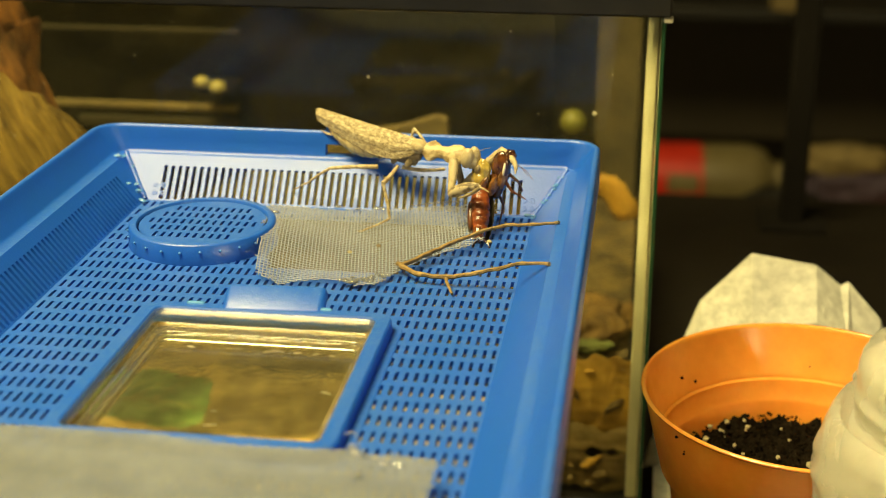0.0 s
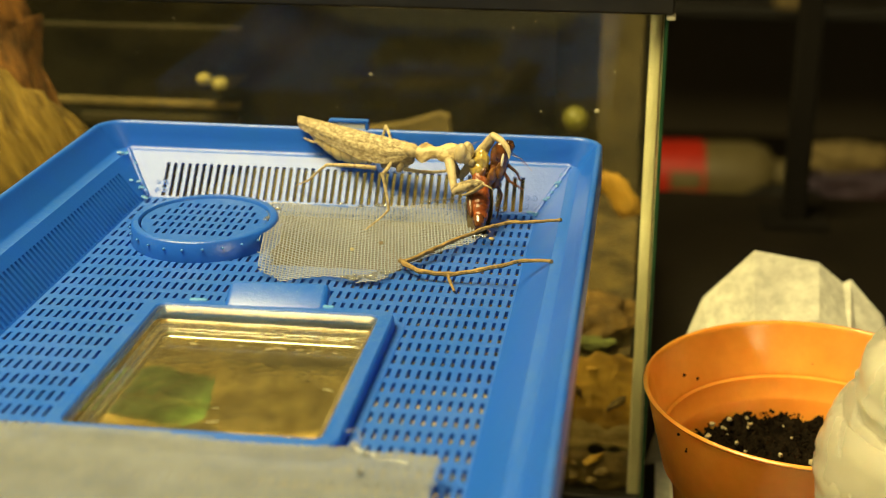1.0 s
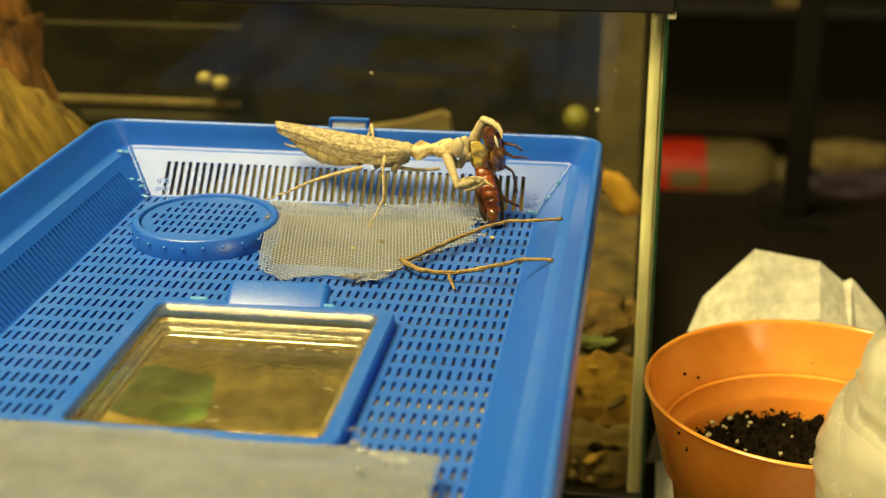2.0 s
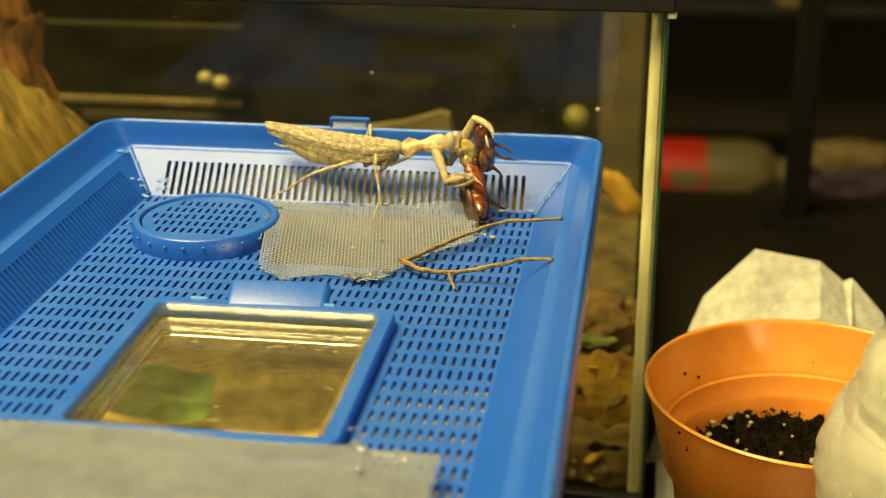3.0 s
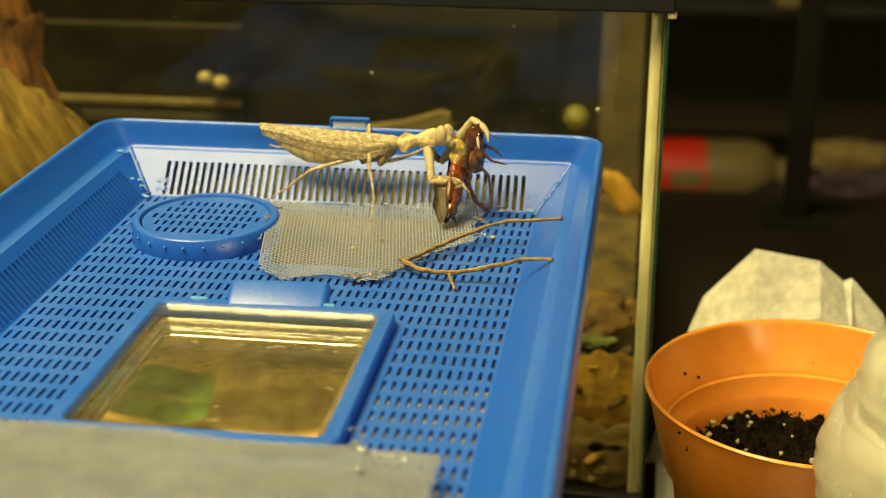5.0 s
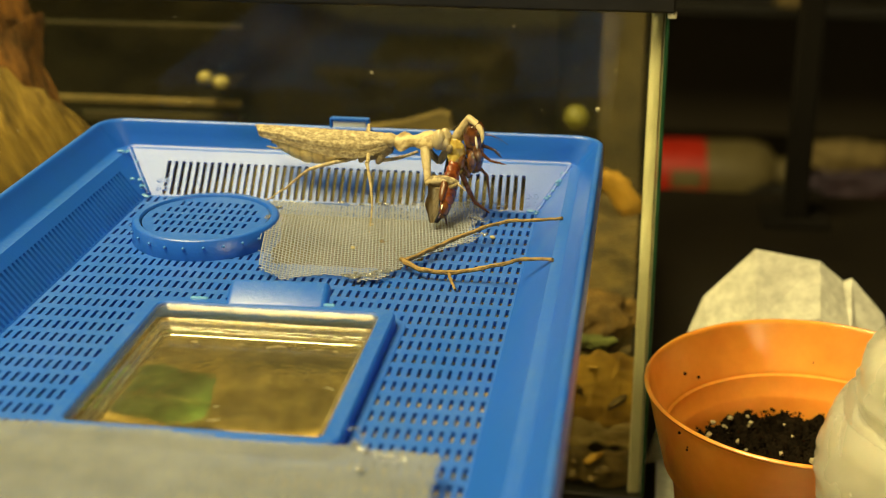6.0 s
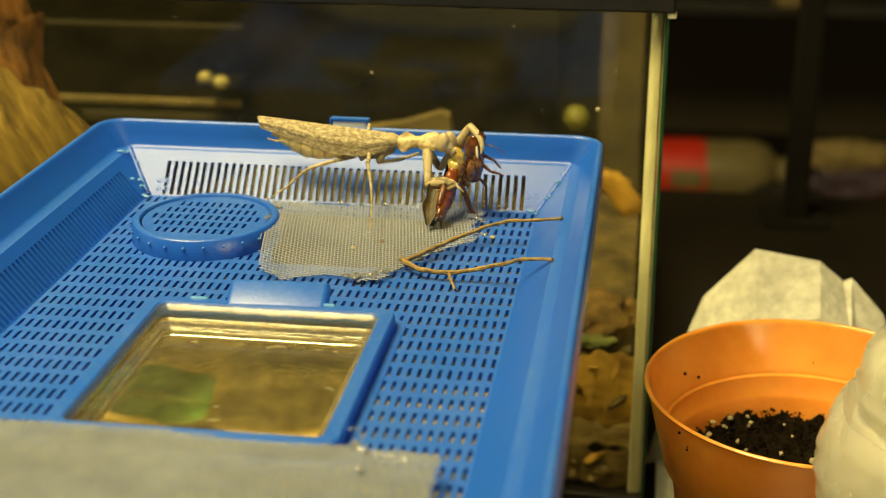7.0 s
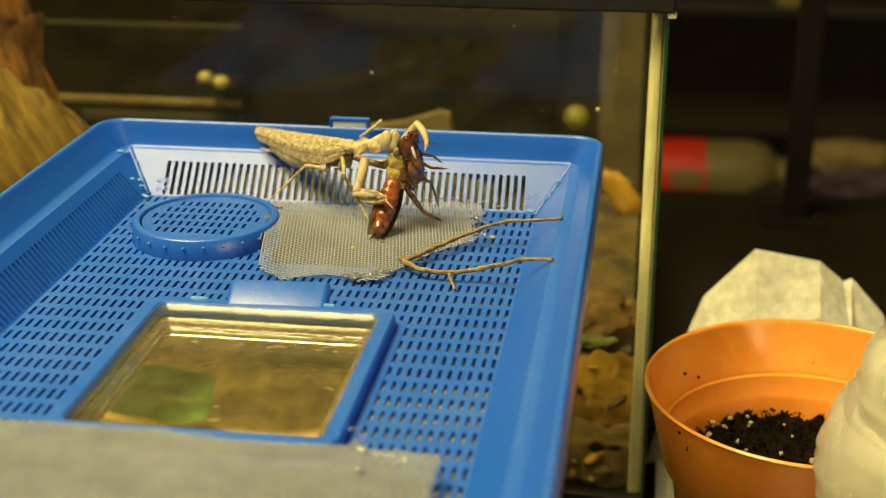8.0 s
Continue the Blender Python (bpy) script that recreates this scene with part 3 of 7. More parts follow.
def build_patch():
    poly = [(-0.1100, 0.0490), (-0.1050, 0.0180), (-0.1012, 0.0000), (-0.0978, -0.0180), (-0.0926, -0.0220), (-0.0850, -0.0275), (-0.0803, -0.0235), (-0.0744, -0.0205),
            (-0.0650, -0.0195), (-0.0573, -0.0245), (-0.0493, -0.0205), (-0.0446, -0.0110), (-0.0346, 0.0061), (-0.0278, 0.0163), (-0.0184, 0.0240), (-0.0205, 0.0321), (-0.0220, 0.0425),
            (-0.0190, 0.0561), (-0.0230, 0.0665), (-0.0330, 0.0680), (-0.0494, 0.0645), (-0.0729, 0.0585), (-0.0933, 0.0560)]

    def height(x, y):
        z = 0.0016 + 0.0006 * (1 + noise.noise((x * 40, y * 40, 1))) + 0.0006 * max(0, math.sin((x + 0.11) * 60)) * max(0, y * 12)
        z += max(0, y - 0.050) ** 2 * 3.0
        z += max(0, x + 0.030) * 0.10 * max(0, (y - 0.02) / 0.05)
        d = math.hypot(x - DOOR[0], y - DOOR[1])
        k = min(1.0, max(0.0, (0.0620 - d) / 0.0330))
        z += 0.0045 * k * k * (3 - 2 * k)
        return z
    t = thing("screen_patch", "ragged patch of grey insect screen on the lid", "screen", (0, 0, 0))
    part("weave", woven(poly, 0.00140, height, 0.000215, angle=-8, fray=0.0005, pitch2=0.00195, r2=0.000205, skew=18), SCREEN, t, "fine grey woven wire")
    rng = random.Random(8)
    # loose frayed ends
    for k, (x, y, a) in enumerate([(-0.088, -0.0205, 250), (-0.052, -0.012, 300), (-0.040, 0.003, 320), (-0.030, 0.015, 330), (-0.026, 0.021, 340), (-0.018, 0.030, 350), (-0.020, 0.044, 10),
                                   (-0.014, 0.056, 20), (-0.017, 0.064, 40), (-0.024, 0.066, 20), (-0.030, 0.065, 10), (-0.045, -0.003, 300), (-0.036, 0.008, 325), (-0.022, 0.026, 350), (-0.015, 0.061, 15)]):
        pts = []
        a = radians(a + rng.uniform(-25, 25))
        for s in range(5):
            d = s * 0.0011
            b = a + s * rng.uniform(-0.2, 0.2)
            xx, yy = x + d * math.cos(b), y + d * math.sin(b)
            pts.append((xx, yy, height(x, y) + 0.0004 + s * 0.0004 * rng.random() ))
        part("frayed_wire", tube(pts, 0.00022, n=4), SCREEN, t)
    part("glue_thread", tube([(-0.0520, 0.0650, 0.0030), (-0.0440, 0.0665, 0.0042), (-0.0360, 0.0685, 0.0046), (-0.0280, 0.0690, 0.0050)], [0.0002, 0.0004, 0.0003, 0.0002], n=6), GLUE, t, smooth=True)
    part("loose_wire", tube([(-0.1040, 0.0400, 0.0040), (-0.0930, 0.0220, 0.0040), (-0.0800, 0.0060, 0.0042), (-0.0680, -0.0060, 0.0040)], 0.00015, n=4), SCREEN, t, "loose diagonal wire")
    # dabs of glue that hold it
    for x, y, n, s in [(-0.0610, -0.0210, 16, 0.0036), (-0.0560, -0.0180, 14, 0.004), (-0.0500, -0.0130, 9, 0.003), (-0.1060, 0.0380, 5, 0.0030), (-0.1050, 0.0260, 4, 0.003), (-0.0210, 0.0480, 5, 0.003), (-0.0770, 0.0590, 3, 0.005), (-0.066, 0.0600, 2, 0.004), (-0.0170, 0.0300, 5, 0.003)]:
        for _ in range(n):
            r = rng.uniform(0.0005, 0.0013)
            bmn = bmesh.new()
            v = bmesh.ops.create_icosphere(bmn, subdivisions=2, radius=r)["verts"]
            for q in v:
                q.co *= 1 + 0.3 * noise.noise(q.co * 1500 + Vector((x * 900, n, 0)))
            bmesh.ops.scale(bmn, vec=(1.3, 1, 0.5), verts=v)
            part("glue_dab", bmn, GLUE, t, smooth=True).location = (x + rng.uniform(-s, s), y + rng.uniform(-s, s) * 0.45, height(x, y) + 0.0006)
    return height


patch_height = build_patch()


def build_near_screen():
    poly = [(-0.1930, -0.2700), (-0.1930, -0.1600), (-0.1400, -0.1565), (-0.1000, -0.1560), (-0.0500, -0.1570), (-0.0060, -0.1590), (-0.0055, -0.2000), (-0.0060, -0.2700)]

    def height(x, y):
        return 0.0078 + 0.0010 * noise.noise((x * 25, y * 25, 5)) + max(0, -0.135 - x) * 0.25
    t = thing("large_screen", "large sheet of grey insect screen laid over the lid", "screen", (0, 0, 0))
    part("weave", woven(poly, 0.00118, height, 0.00025, angle=1, fray=0.0015, seed=6), SCREEN_DULL, t, "fine grey woven wire")
    pts = [(-0.0345, -0.1485, 0.0085), (-0.0312, -0.1500, 0.0100), (-0.0290, -0.1550, 0.0095), (-0.0288, -0.1600, 0.0092)]
    part("glue_thread", tube(pts, [0.0004, 0.00022, 0.00022, 0.0004], n=6), GLUE, t, smooth=True)
    part("glue_thread", tube([(-0.0300, -0.1600, 0.0095), (-0.0220, -0.1640, 0.0092), (-0.0140, -0.1655, 0.0092)], [0.0003, 0.0002, 0.0003], n=6), GLUE, t, smooth=True)

    for x, y, r in ((-0.0305, -0.1575, 0.0013), (-0.0268, -0.1620, 0.0009), (-0.0261, -0.1717, 0.0010)):
        bead = part("glue_bead", lumpy((r, r * 1.3, r * 0.8), int(-x * 9000), 0.25, sub=3), GLUE, t, "glossy glue bead", smooth=True)
        bead.location = (x, y, 0.0092)


build_near_screen()


def build_twig():
    t = thing("forked_twig", "thin dry brown forked twig on the lid", "twig", (0, 0, 0))

    def limb(pts, r0, r1, seed, name="branch"):
        rng = random.Random(seed)
        out, rad = [], []
        for i in range(len(pts) - 1):
            a, b = Vector(pts[i]), Vector(pts[i + 1])
            for k in range(4):
                out.append(a.lerp(b, k / 4) + Vector([rng.uniform(-1, 1) * 0.00022 for _ in range(3)]))
        out.append(Vector(pts[-1]))
        n = len(out)
        for i in range(n):
            rad.append((r0 + (r1 - r0) * i / n) * (1 + 0.22 * (i % 4 == 0)))
        part(name, tube(out, rad, n=7), TWIG, t, smooth=True)
    limb([(-0.0426, -0.0056, 0.0040), (-0.0342, 0.0068, 0.0048), (-0.0276, 0.0151, 0.0058), (-0.0172, 0.0249, 0.0075), (-0.0066, 0.0267, 0.0105), (0.0052, 0.0192, 0.0140), (0.0154, 0.0132, 0.0176)], 0.00095, 0.00055, 1)
    limb([(-0.0426, -0.0065, 0.0038), (-0.0355, -0.0129, 0.0036), (-0.0246, -0.0143, 0.0036), (-0.0128, -0.0146, 0.0060), (-0.0042, -0.0165, 0.0090), (0.0044, -0.0198, 0.0130), (0.0150, -0.0312, 0.0176)], 0.0010, 0.0006, 2)
    limb([(-0.0246, -0.0143, 0.0036), (-0.0232, -0.0190, 0.0024), (-0.0208, -0.0245, 0.0012)], 0.0007, 0.0004, 3, "side_shoot")
    limb([(-0.0426, -0.0056, 0.0038), (-0.0448, -0.0040, 0.0042)], 0.0010, 0.0008, 4, "stub")


build_twig()


def build_crumbs():
    rng = random.Random(12)
    for x, y, s, m in [(-0.0137, 0.0337, 0.0012, PERLITE), (-0.0560, 0.0165, 0.0011, BARK_TAN), (-0.0660, 0.0080, 0.0010, PERLITE)]:
        bmn = bmesh.new()
        bmesh.ops.create_icosphere(bmn, subdivisions=2, radius=s)
        for v in bmn.verts:
            v.co *= 1 + 0.35 * noise.noise(v.co * 900)
            v.co.z *= 0.55
        solid("crumb", bmn, m, "small dry tan crumb on the lid", "crumb", (x, y, (patch_height(x, y) if x < -0.02 else 0) + s * 0.5), group="crumbs", smooth=True)


build_crumbs()


def build_melt_marks():
    """Chips of melted plastic in the far corners of the recess."""
    rng = random.Random(21)
    for cx, sgn in ((FX0, -1), (FX1, 1)):
        for k in range(9):
            f = rng.uniform(0.15, 0.85)
            w = rng.uniform(-0.012, 0.009)
            x = cx + sgn * (LX * f + w * 0.4)
            y = FY1 + LY * f - abs(w) * 0.9
            z = LZ * max(f, (y - FY1) / LY) + 0.0006
            if abs(x - cx) < LX * (y - FY1) / LY:
                z = LZ * (y - FY1) / LY + 0.0006
            else:
                z = LZ * abs(x - cx) / LX + 0.0006
            bmn = bmesh.new()
            q = bmesh.ops.create_icosphere(bmn, subdivisions=2, radius=1)["verts"]
            s = rng.uniform(0.7, 1.5)
            for a in q:
                d = a.co.copy()
                a.co = Vector((d.x * 0.0015 * s, d.y * 0.0006 * s, d.z * 0.0004)) * (1 + 0.5 * noise.noise(d * 2 + Vector((k, cx * 90, 0))))
            solid("plastic_chip", bmn, CYAN_CHIP_GLINT, "pale blue chip of melted plastic in a corner of the lid", "chip", (x, y, z), (rng.uniform(30, 55), rng.uniform(-25, 25), rng.uniform(-25, 25)), group="plastic chips", smooth=True)


build_melt_marks()


def build_leaf():
    def blade(u, v):
        w = (0.25 + 0.75 * math.sin(math.pi * min(1, 0.06 + u * 0.72)) ** 0.7) * 0.0185
        x, y = (u - 0.5) * 0.047, (v - 0.5) * 2 * w
        vein = abs(math.sin(u * 9 - abs(v - 0.5) * 7))
        return x, y, 0.002 * math.sin(u * 5) + abs(v - 0.5) * 0.006 + 0.0006 * vein
    v, f = grid_sheet(blade, 60, 24)
    t = solid("green_leaf", (v, f), LEAF, "broad green leaf lying on the bedding in the box", "leaf", (-0.1295, -0.0600, -0.0350), (4, 0, 8), smooth=True)
    part("midrib", tube([(-0.027, 0, 0.001), (-0.012, 0, 0.0030), (0.0, 0, 0.0028), (0.012, 0, 0.0008), (0.023, 0, -0.001)], [0.0008, 0.0006, 0.0005, 0.0004, 0.0003], n=6), VEIN, t, "pale midrib", smooth=True)
    for s in (-1, 1):
        for k in range(4):
            u0 = -0.020 + 0.008 * k
            part("vein", tube([(u0, 0, 0.0032), (u0 + 0.008, s * 0.006, 0.0048), (u0 + 0.018, s * 0.0125, 0.0056)], [0.0004, 0.0003, 0.0002], n=5), VEIN, t, "pale leaf vein")


VEIN = mat("pale_leaf_vein", (0.30, 0.36, 0.10), 0.5, 0.2, 100, 0.1, 300)
build_leaf()

# ---------- glass tank behind the lid ----------
TX0, TX1, TY0, TY1 = -0.56, 0.0520, 0.120, 0.430
TZ1 = 0.0765


def build_tank():
    t = thing("glass_tank", "glass terrarium with a black top frame and brown bedding", "terrarium", ((TX0 + TX1) / 2, (TY0 + TY1) / 2, TABLE_Z))
    ox, oy = (TX0 + TX1) / 2, (TY0 + TY1) / 2
    x0, x1, y0, y1, h = TX0 - ox, TX1 - ox, TY0 - oy, TY1 - oy, TZ1 - TABLE_Z
    for nm, b in (("front_pane", (x0, x1 - 0.0002, y0, y0 + 0.005)), ("back_pane", (x0, x1, y1 - 0.005, y1)),
                  ("side_pane", (x1 - 0.0065, x1 - 0.0008, y0 + 0.0062, y1 - 0.006)), ("side_pane", (x0, x0 + 0.005, y0 + 0.006, y1 - 0.006))):
        p = part(nm, boxed(*b, 0.004, h, 0.0004, 1), GLASS, t, "clear glass pane")
        p.visible_shadow = False
    part("glass_edge", boxed(x1 - 0.0001, x1 + 0.0016, y0 + 0.0002, y0 + 0.0052, 0.004, h, 0.0003, 1), GLASS_EDGE, t, "dark green polished glass edge")
    part("corner_seam", boxed(x1 - 0.0062, x1 - 0.0012, y0 + 0.0052, y0 + 0.0075, 0.004, h, 0.0004, 1), SILICONE, t, "pale silicone seam in the corner")
    part("base", boxed(x0 - 0.001, x1 + 0.001, y0 - 0.001, y1 + 0.001, 0, 0.004, 0.0005, 1), BLACK, t)
    for b in ((x0 - 0.003, x1 + 0.004, y0 - 0.004, y0 + 0.012), (x0 - 0.003, x1 + 0.004, y1 - 0.012, y1 + 0.003), (x0 - 0.003, x0 + 0.012, y0 + 0.012, y1 - 0.012), (x1 - 0.012, x1 + 0.004, y0 + 0.012, y1 - 0.012)):
        part("top_frame", boxed(*b, h + 0.0003, h + 0.026, 0.001, 1), BLACK, t, "black plastic top frame")
    part("frame_clip", boxed(x1 + 0.0005, x1 + 0.0045, y0 - 0.003, y0 + 0.004, h - 0.0022, h + 0.0002, 0.0005, 1), SILICONE, t, "chipped pale corner")


build_tank()


def build_tank_inside():
    def bed(u, v):
        x, y = TX0 + 0.008 + (TX1 - TX0 - 0.016) * u, TY0 + 0.0110 + (TY1 - TY0 - 0.020) * v
        return x, y, -0.108 + 0.014 * min(1.0, max(0.0, (x + 0.06) / 0.05)) - 0.008 * v + 0.008 * noise.noise((x * 14, y * 14, 2)) + 0.006 * noise.noise((x * 50, y * 50, 2))
    v, f = grid_sheet(bed, 150, 70)
    nu = 150
    o = len(v)
    v += [(x, y, TABLE_Z + 0.006) for x, y, z in v[:nu + 1]]
    f += [(i, o + i, o + i + 1, i + 1) for i in range(nu)]
    solid("tank_bedding", (v, f), BEDDING, "brown soil and bark bedding behind the glass", "substrate", smooth=True)
    # panel at the far side, its near-black colour standing in for the tank's dim depth
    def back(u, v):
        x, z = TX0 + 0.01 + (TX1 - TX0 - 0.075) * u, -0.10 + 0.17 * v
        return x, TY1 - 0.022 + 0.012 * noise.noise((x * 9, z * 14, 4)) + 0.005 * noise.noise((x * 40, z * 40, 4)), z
    solid("back_panel", grid_sheet(back, 120, 40), DARKCORK, "near-black panel along the back of the tank", "panel", smooth=True)
    # leaning cork tube
    bmn = bmesh.new()
    vs, fs = grid_sheet(lambda u, v: ((0.062 + 0.012 * noise.noise((math.cos(u * 6.283) * 2.5, math.sin(u * 6.283) * 2.5, v * 6)) + 0.005 * noise.noise((math.cos(u * 6.283) * 12, math.sin(u * 6.283) * 12, v * 6))) * math.cos(u * 6.283),
                                      (0.045 + 0.008 * noise.noise((math.cos(u * 6.283) * 2, math.sin(u * 6.283) * 2, v * 4 + 9))) * math.sin(u * 6.283), (v - 0.5) * 0.165), 90, 60)
    bmn.free()
    solid("cork_log", (vs, fs), CORK, "leaning orange-brown cork log inside the tank", "log", (-0.325, 0.215, -0.056), (0, -19, 10), smooth=True)
    solid("cork_strip", lumpy((0.030, 0.012, 0.075), 41, 0.22, 1.0), CORK, "tall dark orange-brown strip of cork standing in the tank", "bark", (-0.336, 0.262, 0.004), (4, -6, 8), smooth=True)
    solid("fibre_slab", lumpy((0.056, 0.014, 0.080), 17, 0.24, 1.0), PALECORK, "pale ochre slab of fibrous bark leaning in the tank", "bark", (-0.282, 0.152, -0.034), (8, -24, 6), smooth=True)
    wedge = [(-0.084, -0.056), (-0.078, -0.012), (-0.050, 0.004), (-0.026, 0.008), (0.0, 0.016), (0.006, 0.014), (0.011, -0.020), (0.014, -0.056)]
    wv = [(x, y, z) for y in (-0.006, 0.006) for x, z in wedge]
    wf = [tuple(range(8)), tuple(range(15, 7, -1))] + [(k, (k + 1) % 8, (k + 1) % 8 + 8, k + 8) for k in range(8)]
    solid("bark_slab", (wv, wf), BARK_TAN, "tan wedge-shaped slab of bark leaning inside the tank", "bark", (-0.079, 0.330, -0.046))
    solid("bark_slab", lumpy((0.088, 0.02, 0.030), 5, 0.3), OLIVE_BARK, "low olive piece of bark inside the tank", "bark", (-0.132, 0.300, -0.082), (5, -2, -6), smooth=True)
    solid("bark_chunk", lumpy((0.024, 0.014, 0.010), 3, 0.5), CHUNK, "orange-brown chunk of bark behind the glass", "bark", (0.026, 0.155, -0.086), (20, 0, 40), smooth=True)
    solid("moss_clump", lumpy((0.012, 0.007, 0.0035), 7, 0.35), MOSS, "small pale green clump of moss on the bedding", "moss", (0.024, 0.138, -0.0900), smooth=True)

    # layers of bedding pressed against the front glass
    def layer(z0, z1, seed, amp):
        def fn(u, v):
            x = -0.004 + 0.0495 * u
            wave = [0.007 * noise.noise((x * 45, w, 0)) + 0.004 * noise.noise((x * 160, w, 0)) for w in (seed, seed + 1)]
            lo, hi = z0 + wave[0], z1 + wave[1]
            bulge = math.sin(math.pi * v) ** 0.4
            return x, TY0 + 0.0080 - amp * bulge * (0.7 + 0.25 * noise.noise((x * 130, v * 3, seed)) + 0.25 * noise.noise((x * 400, v * 9, seed))), lo + (hi - lo) * v
        return grid_sheet(fn, 170, 26)
    solid("bark_layer", layer(-0.129, -0.093, 1, 0.0014), GOLDBARK, "layer of golden shredded bark behind the glass", "substrate", smooth=True)
    solid("gravel_layer", layer(-0.144, -0.128, 2, 0.0012), TANGRAVEL, "pale layer of sandy grit behind the glass", "substrate", smooth=True)
    solid("soil_layer", layer(-0.164, -0.143, 3, 0.0012), DARKSOIL, "dark layer of lumpy soil behind the glass", "substrate", smooth=True)
    for x, z, r in ((0.0330, -0.156, 0.0038), (0.0180, -0.159, 0.0030), (0.0280, -0.161, 0.0026)):
        solid("bark_crumb", lumpy((r, 0.0018, r * 0.7), int(x * 2000), 0.3, sub=3), DARKSOIL, "tan crumb of bark in the soil behind the glass", "bark", (x, TY0 + 0.0072, z), smooth=True, group="bark crumbs")
    solid("lime_ball", lumpy((0.0082, 0.0082, 0.0082), 8, 0.05, sub=3), LIME, "small yellow-green ball inside the tank", "ball", (0.0010, 0.385, -0.046), smooth=True)
    solid("yellow_leaf", lumpy((0.009, 0.003, 0.017), 9, 0.35), YELLOW, "dry yellow leaf inside the tank", "leaf", (0.0319, 0.360, -0.0880), (0, -35, 0), smooth=True)
    # Tan panel added to paint the lit, hazy corner of the tank.
    solid("lit_corner_panel", boxed(-0.014, 0.014, -0.004, 0.004, -0.09, 0.09, 0.002), DULLTAN, "upright tan panel added for the lighter corner of the tank", "tile", (0.0290, 0.400, -0.010))
    rng = random.Random(77)
    rng2 = random.Random(5)
    for k in range(10):
        x, z, r = rng2.uniform(-0.02, 0.042), rng2.uniform(-0.160, -0.094), rng2.uniform(0.0016, 0.0042)
        solid("bark_chip", lumpy((r * 1.5, 0.0016, r * 0.6), k + 3, 0.4, sub=3), (CHUNK, GOLDBARK, DARKSOIL, TANGRAVEL)[k % 4], "small brown chip of bark behind the glass", "bark", (x, TY0 + 0.0074, z), (0, rng2.uniform(-50, 50), 0), group="bark chips", smooth=True)
    for k in range(44):
        x, z = rng.uniform(-0.30, 0.040), rng.uniform(-0.01, 0.070)
        if k < 3:
            x, z = ((-0.0795, 0.0455), (0.0238, 0.0319), (-0.1900, 0.0520))[k]
        r = 0.0011 if k == 1 else 0.0007 if k == 0 else rng.uniform(0.00015, 0.0004)
        solid("water_spot", lathe([(r * 0.02, -0.0003), (r * 0.7, -0.00025), (r, 0.0), (r * 0.02, 0.0001)], n=10), GLASS_SPECK, "dried white water spot on the tank glass", "spot", (x, TY0 - 0.0001, z), (-90, 0, 0), group="water spots", smooth=True)
    # Two lumps stand in for a reflection-like yellow spot; the shelf is added support.
    for x, z, r in ((-0.2405, -0.0240, 0.0052), (-0.2300, -0.0270, 0.0058)):
        solid("bright_spot_lump", lumpy((r, r, r * 0.8), 31, 0.08, sub=3), PALE_YELLOW, "small pale yellow lump in place of a bright spot in the glass", "pebble", (x, 0.370, z), smooth=True, group="pebbles")
    solid("spot_shelf", boxed(-0.012, 0.013, -0.008, 0.030, -0.0015, 0, 0.0005), DARKCORK, "small dark shelf added to carry the yellow lumps", "shelf", (-0.2350, 0.378, -0.0300))
    # Bars stand in for faint horizontal reflection lines in the glass.
    solid("reflection_bar", boxed(-0.17, 0.075, -0.003, 0.003, -0.002, 0.002, 0.001), BARK_TAN, "thin tan bar in place of a reflected line in the tank", "rail", (-0.300, 0.395, -0.048), group="tank rails")
    solid("reflection_bar", boxed(-0.125, 0.078, -0.002, 0.002, -0.0014, 0.0014, 0.0006), DARKRAIL, "thin dull tan bar in place of a high reflected line", "rail", (-0.300, 0.398, 0.0035), group="tank rails")
    solid("reflection_bar", boxed(-0.040, 0.072, -0.003, 0.003, -0.0035, 0.0035, 0.001), DARKRAIL, "broad tan bar in place of a low reflected band", "rail", (-0.296, 0.392, -0.0590), group="tank rails")


DARKRAIL = mat("dull_brown_bar", (0.034, 0.026, 0.010), 0.8, 0.3, 40, 0.3, 200)
OLIVE_BARK = mat("olive_bark", (0.125, 0.115, 0.072), 0.9, 0.4, 50, 0.8, 200, col2=(0.08, 0.072, 0.044))
PALECORK = mat("pale_fibrous_bark", (0.36, 0.235, 0.060), 0.9, 0.5, 60, 1.0, 160, stretch=(4, 4, 0.5), col2=(0.09, 0.052, 0.014))
GOLDBARK = mat("golden_shredded_bark", (0.56, 0.34, 0.055), 0.9, 0.6, 60, 0.2, 260, stretch=(0.7, 1, 1.5), col2=(0.26, 0.145, 0.026), detail=3)
TANGRAVEL = mat("tan_grit", (0.44, 0.33, 0.14), 0.9, 0.5, 90, 0.2, 420, stretch=(0.4, 1, 1.6), col2=(0.26, 0.18, 0.065), detail=3)
DARKSOIL = mat("dark_lumpy_soil", (0.21, 0.145, 0.052), 0.9, 0.5, 70, 0.3, 300, stretch=(0.7, 1, 1.4), col2=(0.075, 0.048, 0.018), detail=3)
CHUNK = mat("orange_brown_bark", (0.13, 0.075, 0.018), 0.9, 0.6, 70, 0.6, 220, col2=(0.05, 0.028, 0.008))
PALE_YELLOW = mat("pale_yellow_spot", (0.34, 0.29, 0.09), 0.2, 0.1, 100, 0.05, 300)
DARKCORK = mat("near_black_panel", (0.013, 0.0105, 0.0042), 0.9, 0.5, 12, 0.9, 120, col2=(0.004, 0.003, 0.0015), spec=0.1)
build_tank_inside()

# ---------- pot, jar, paper beside the tank ----------


SHEET_Z = TABLE_Z + 0.0006


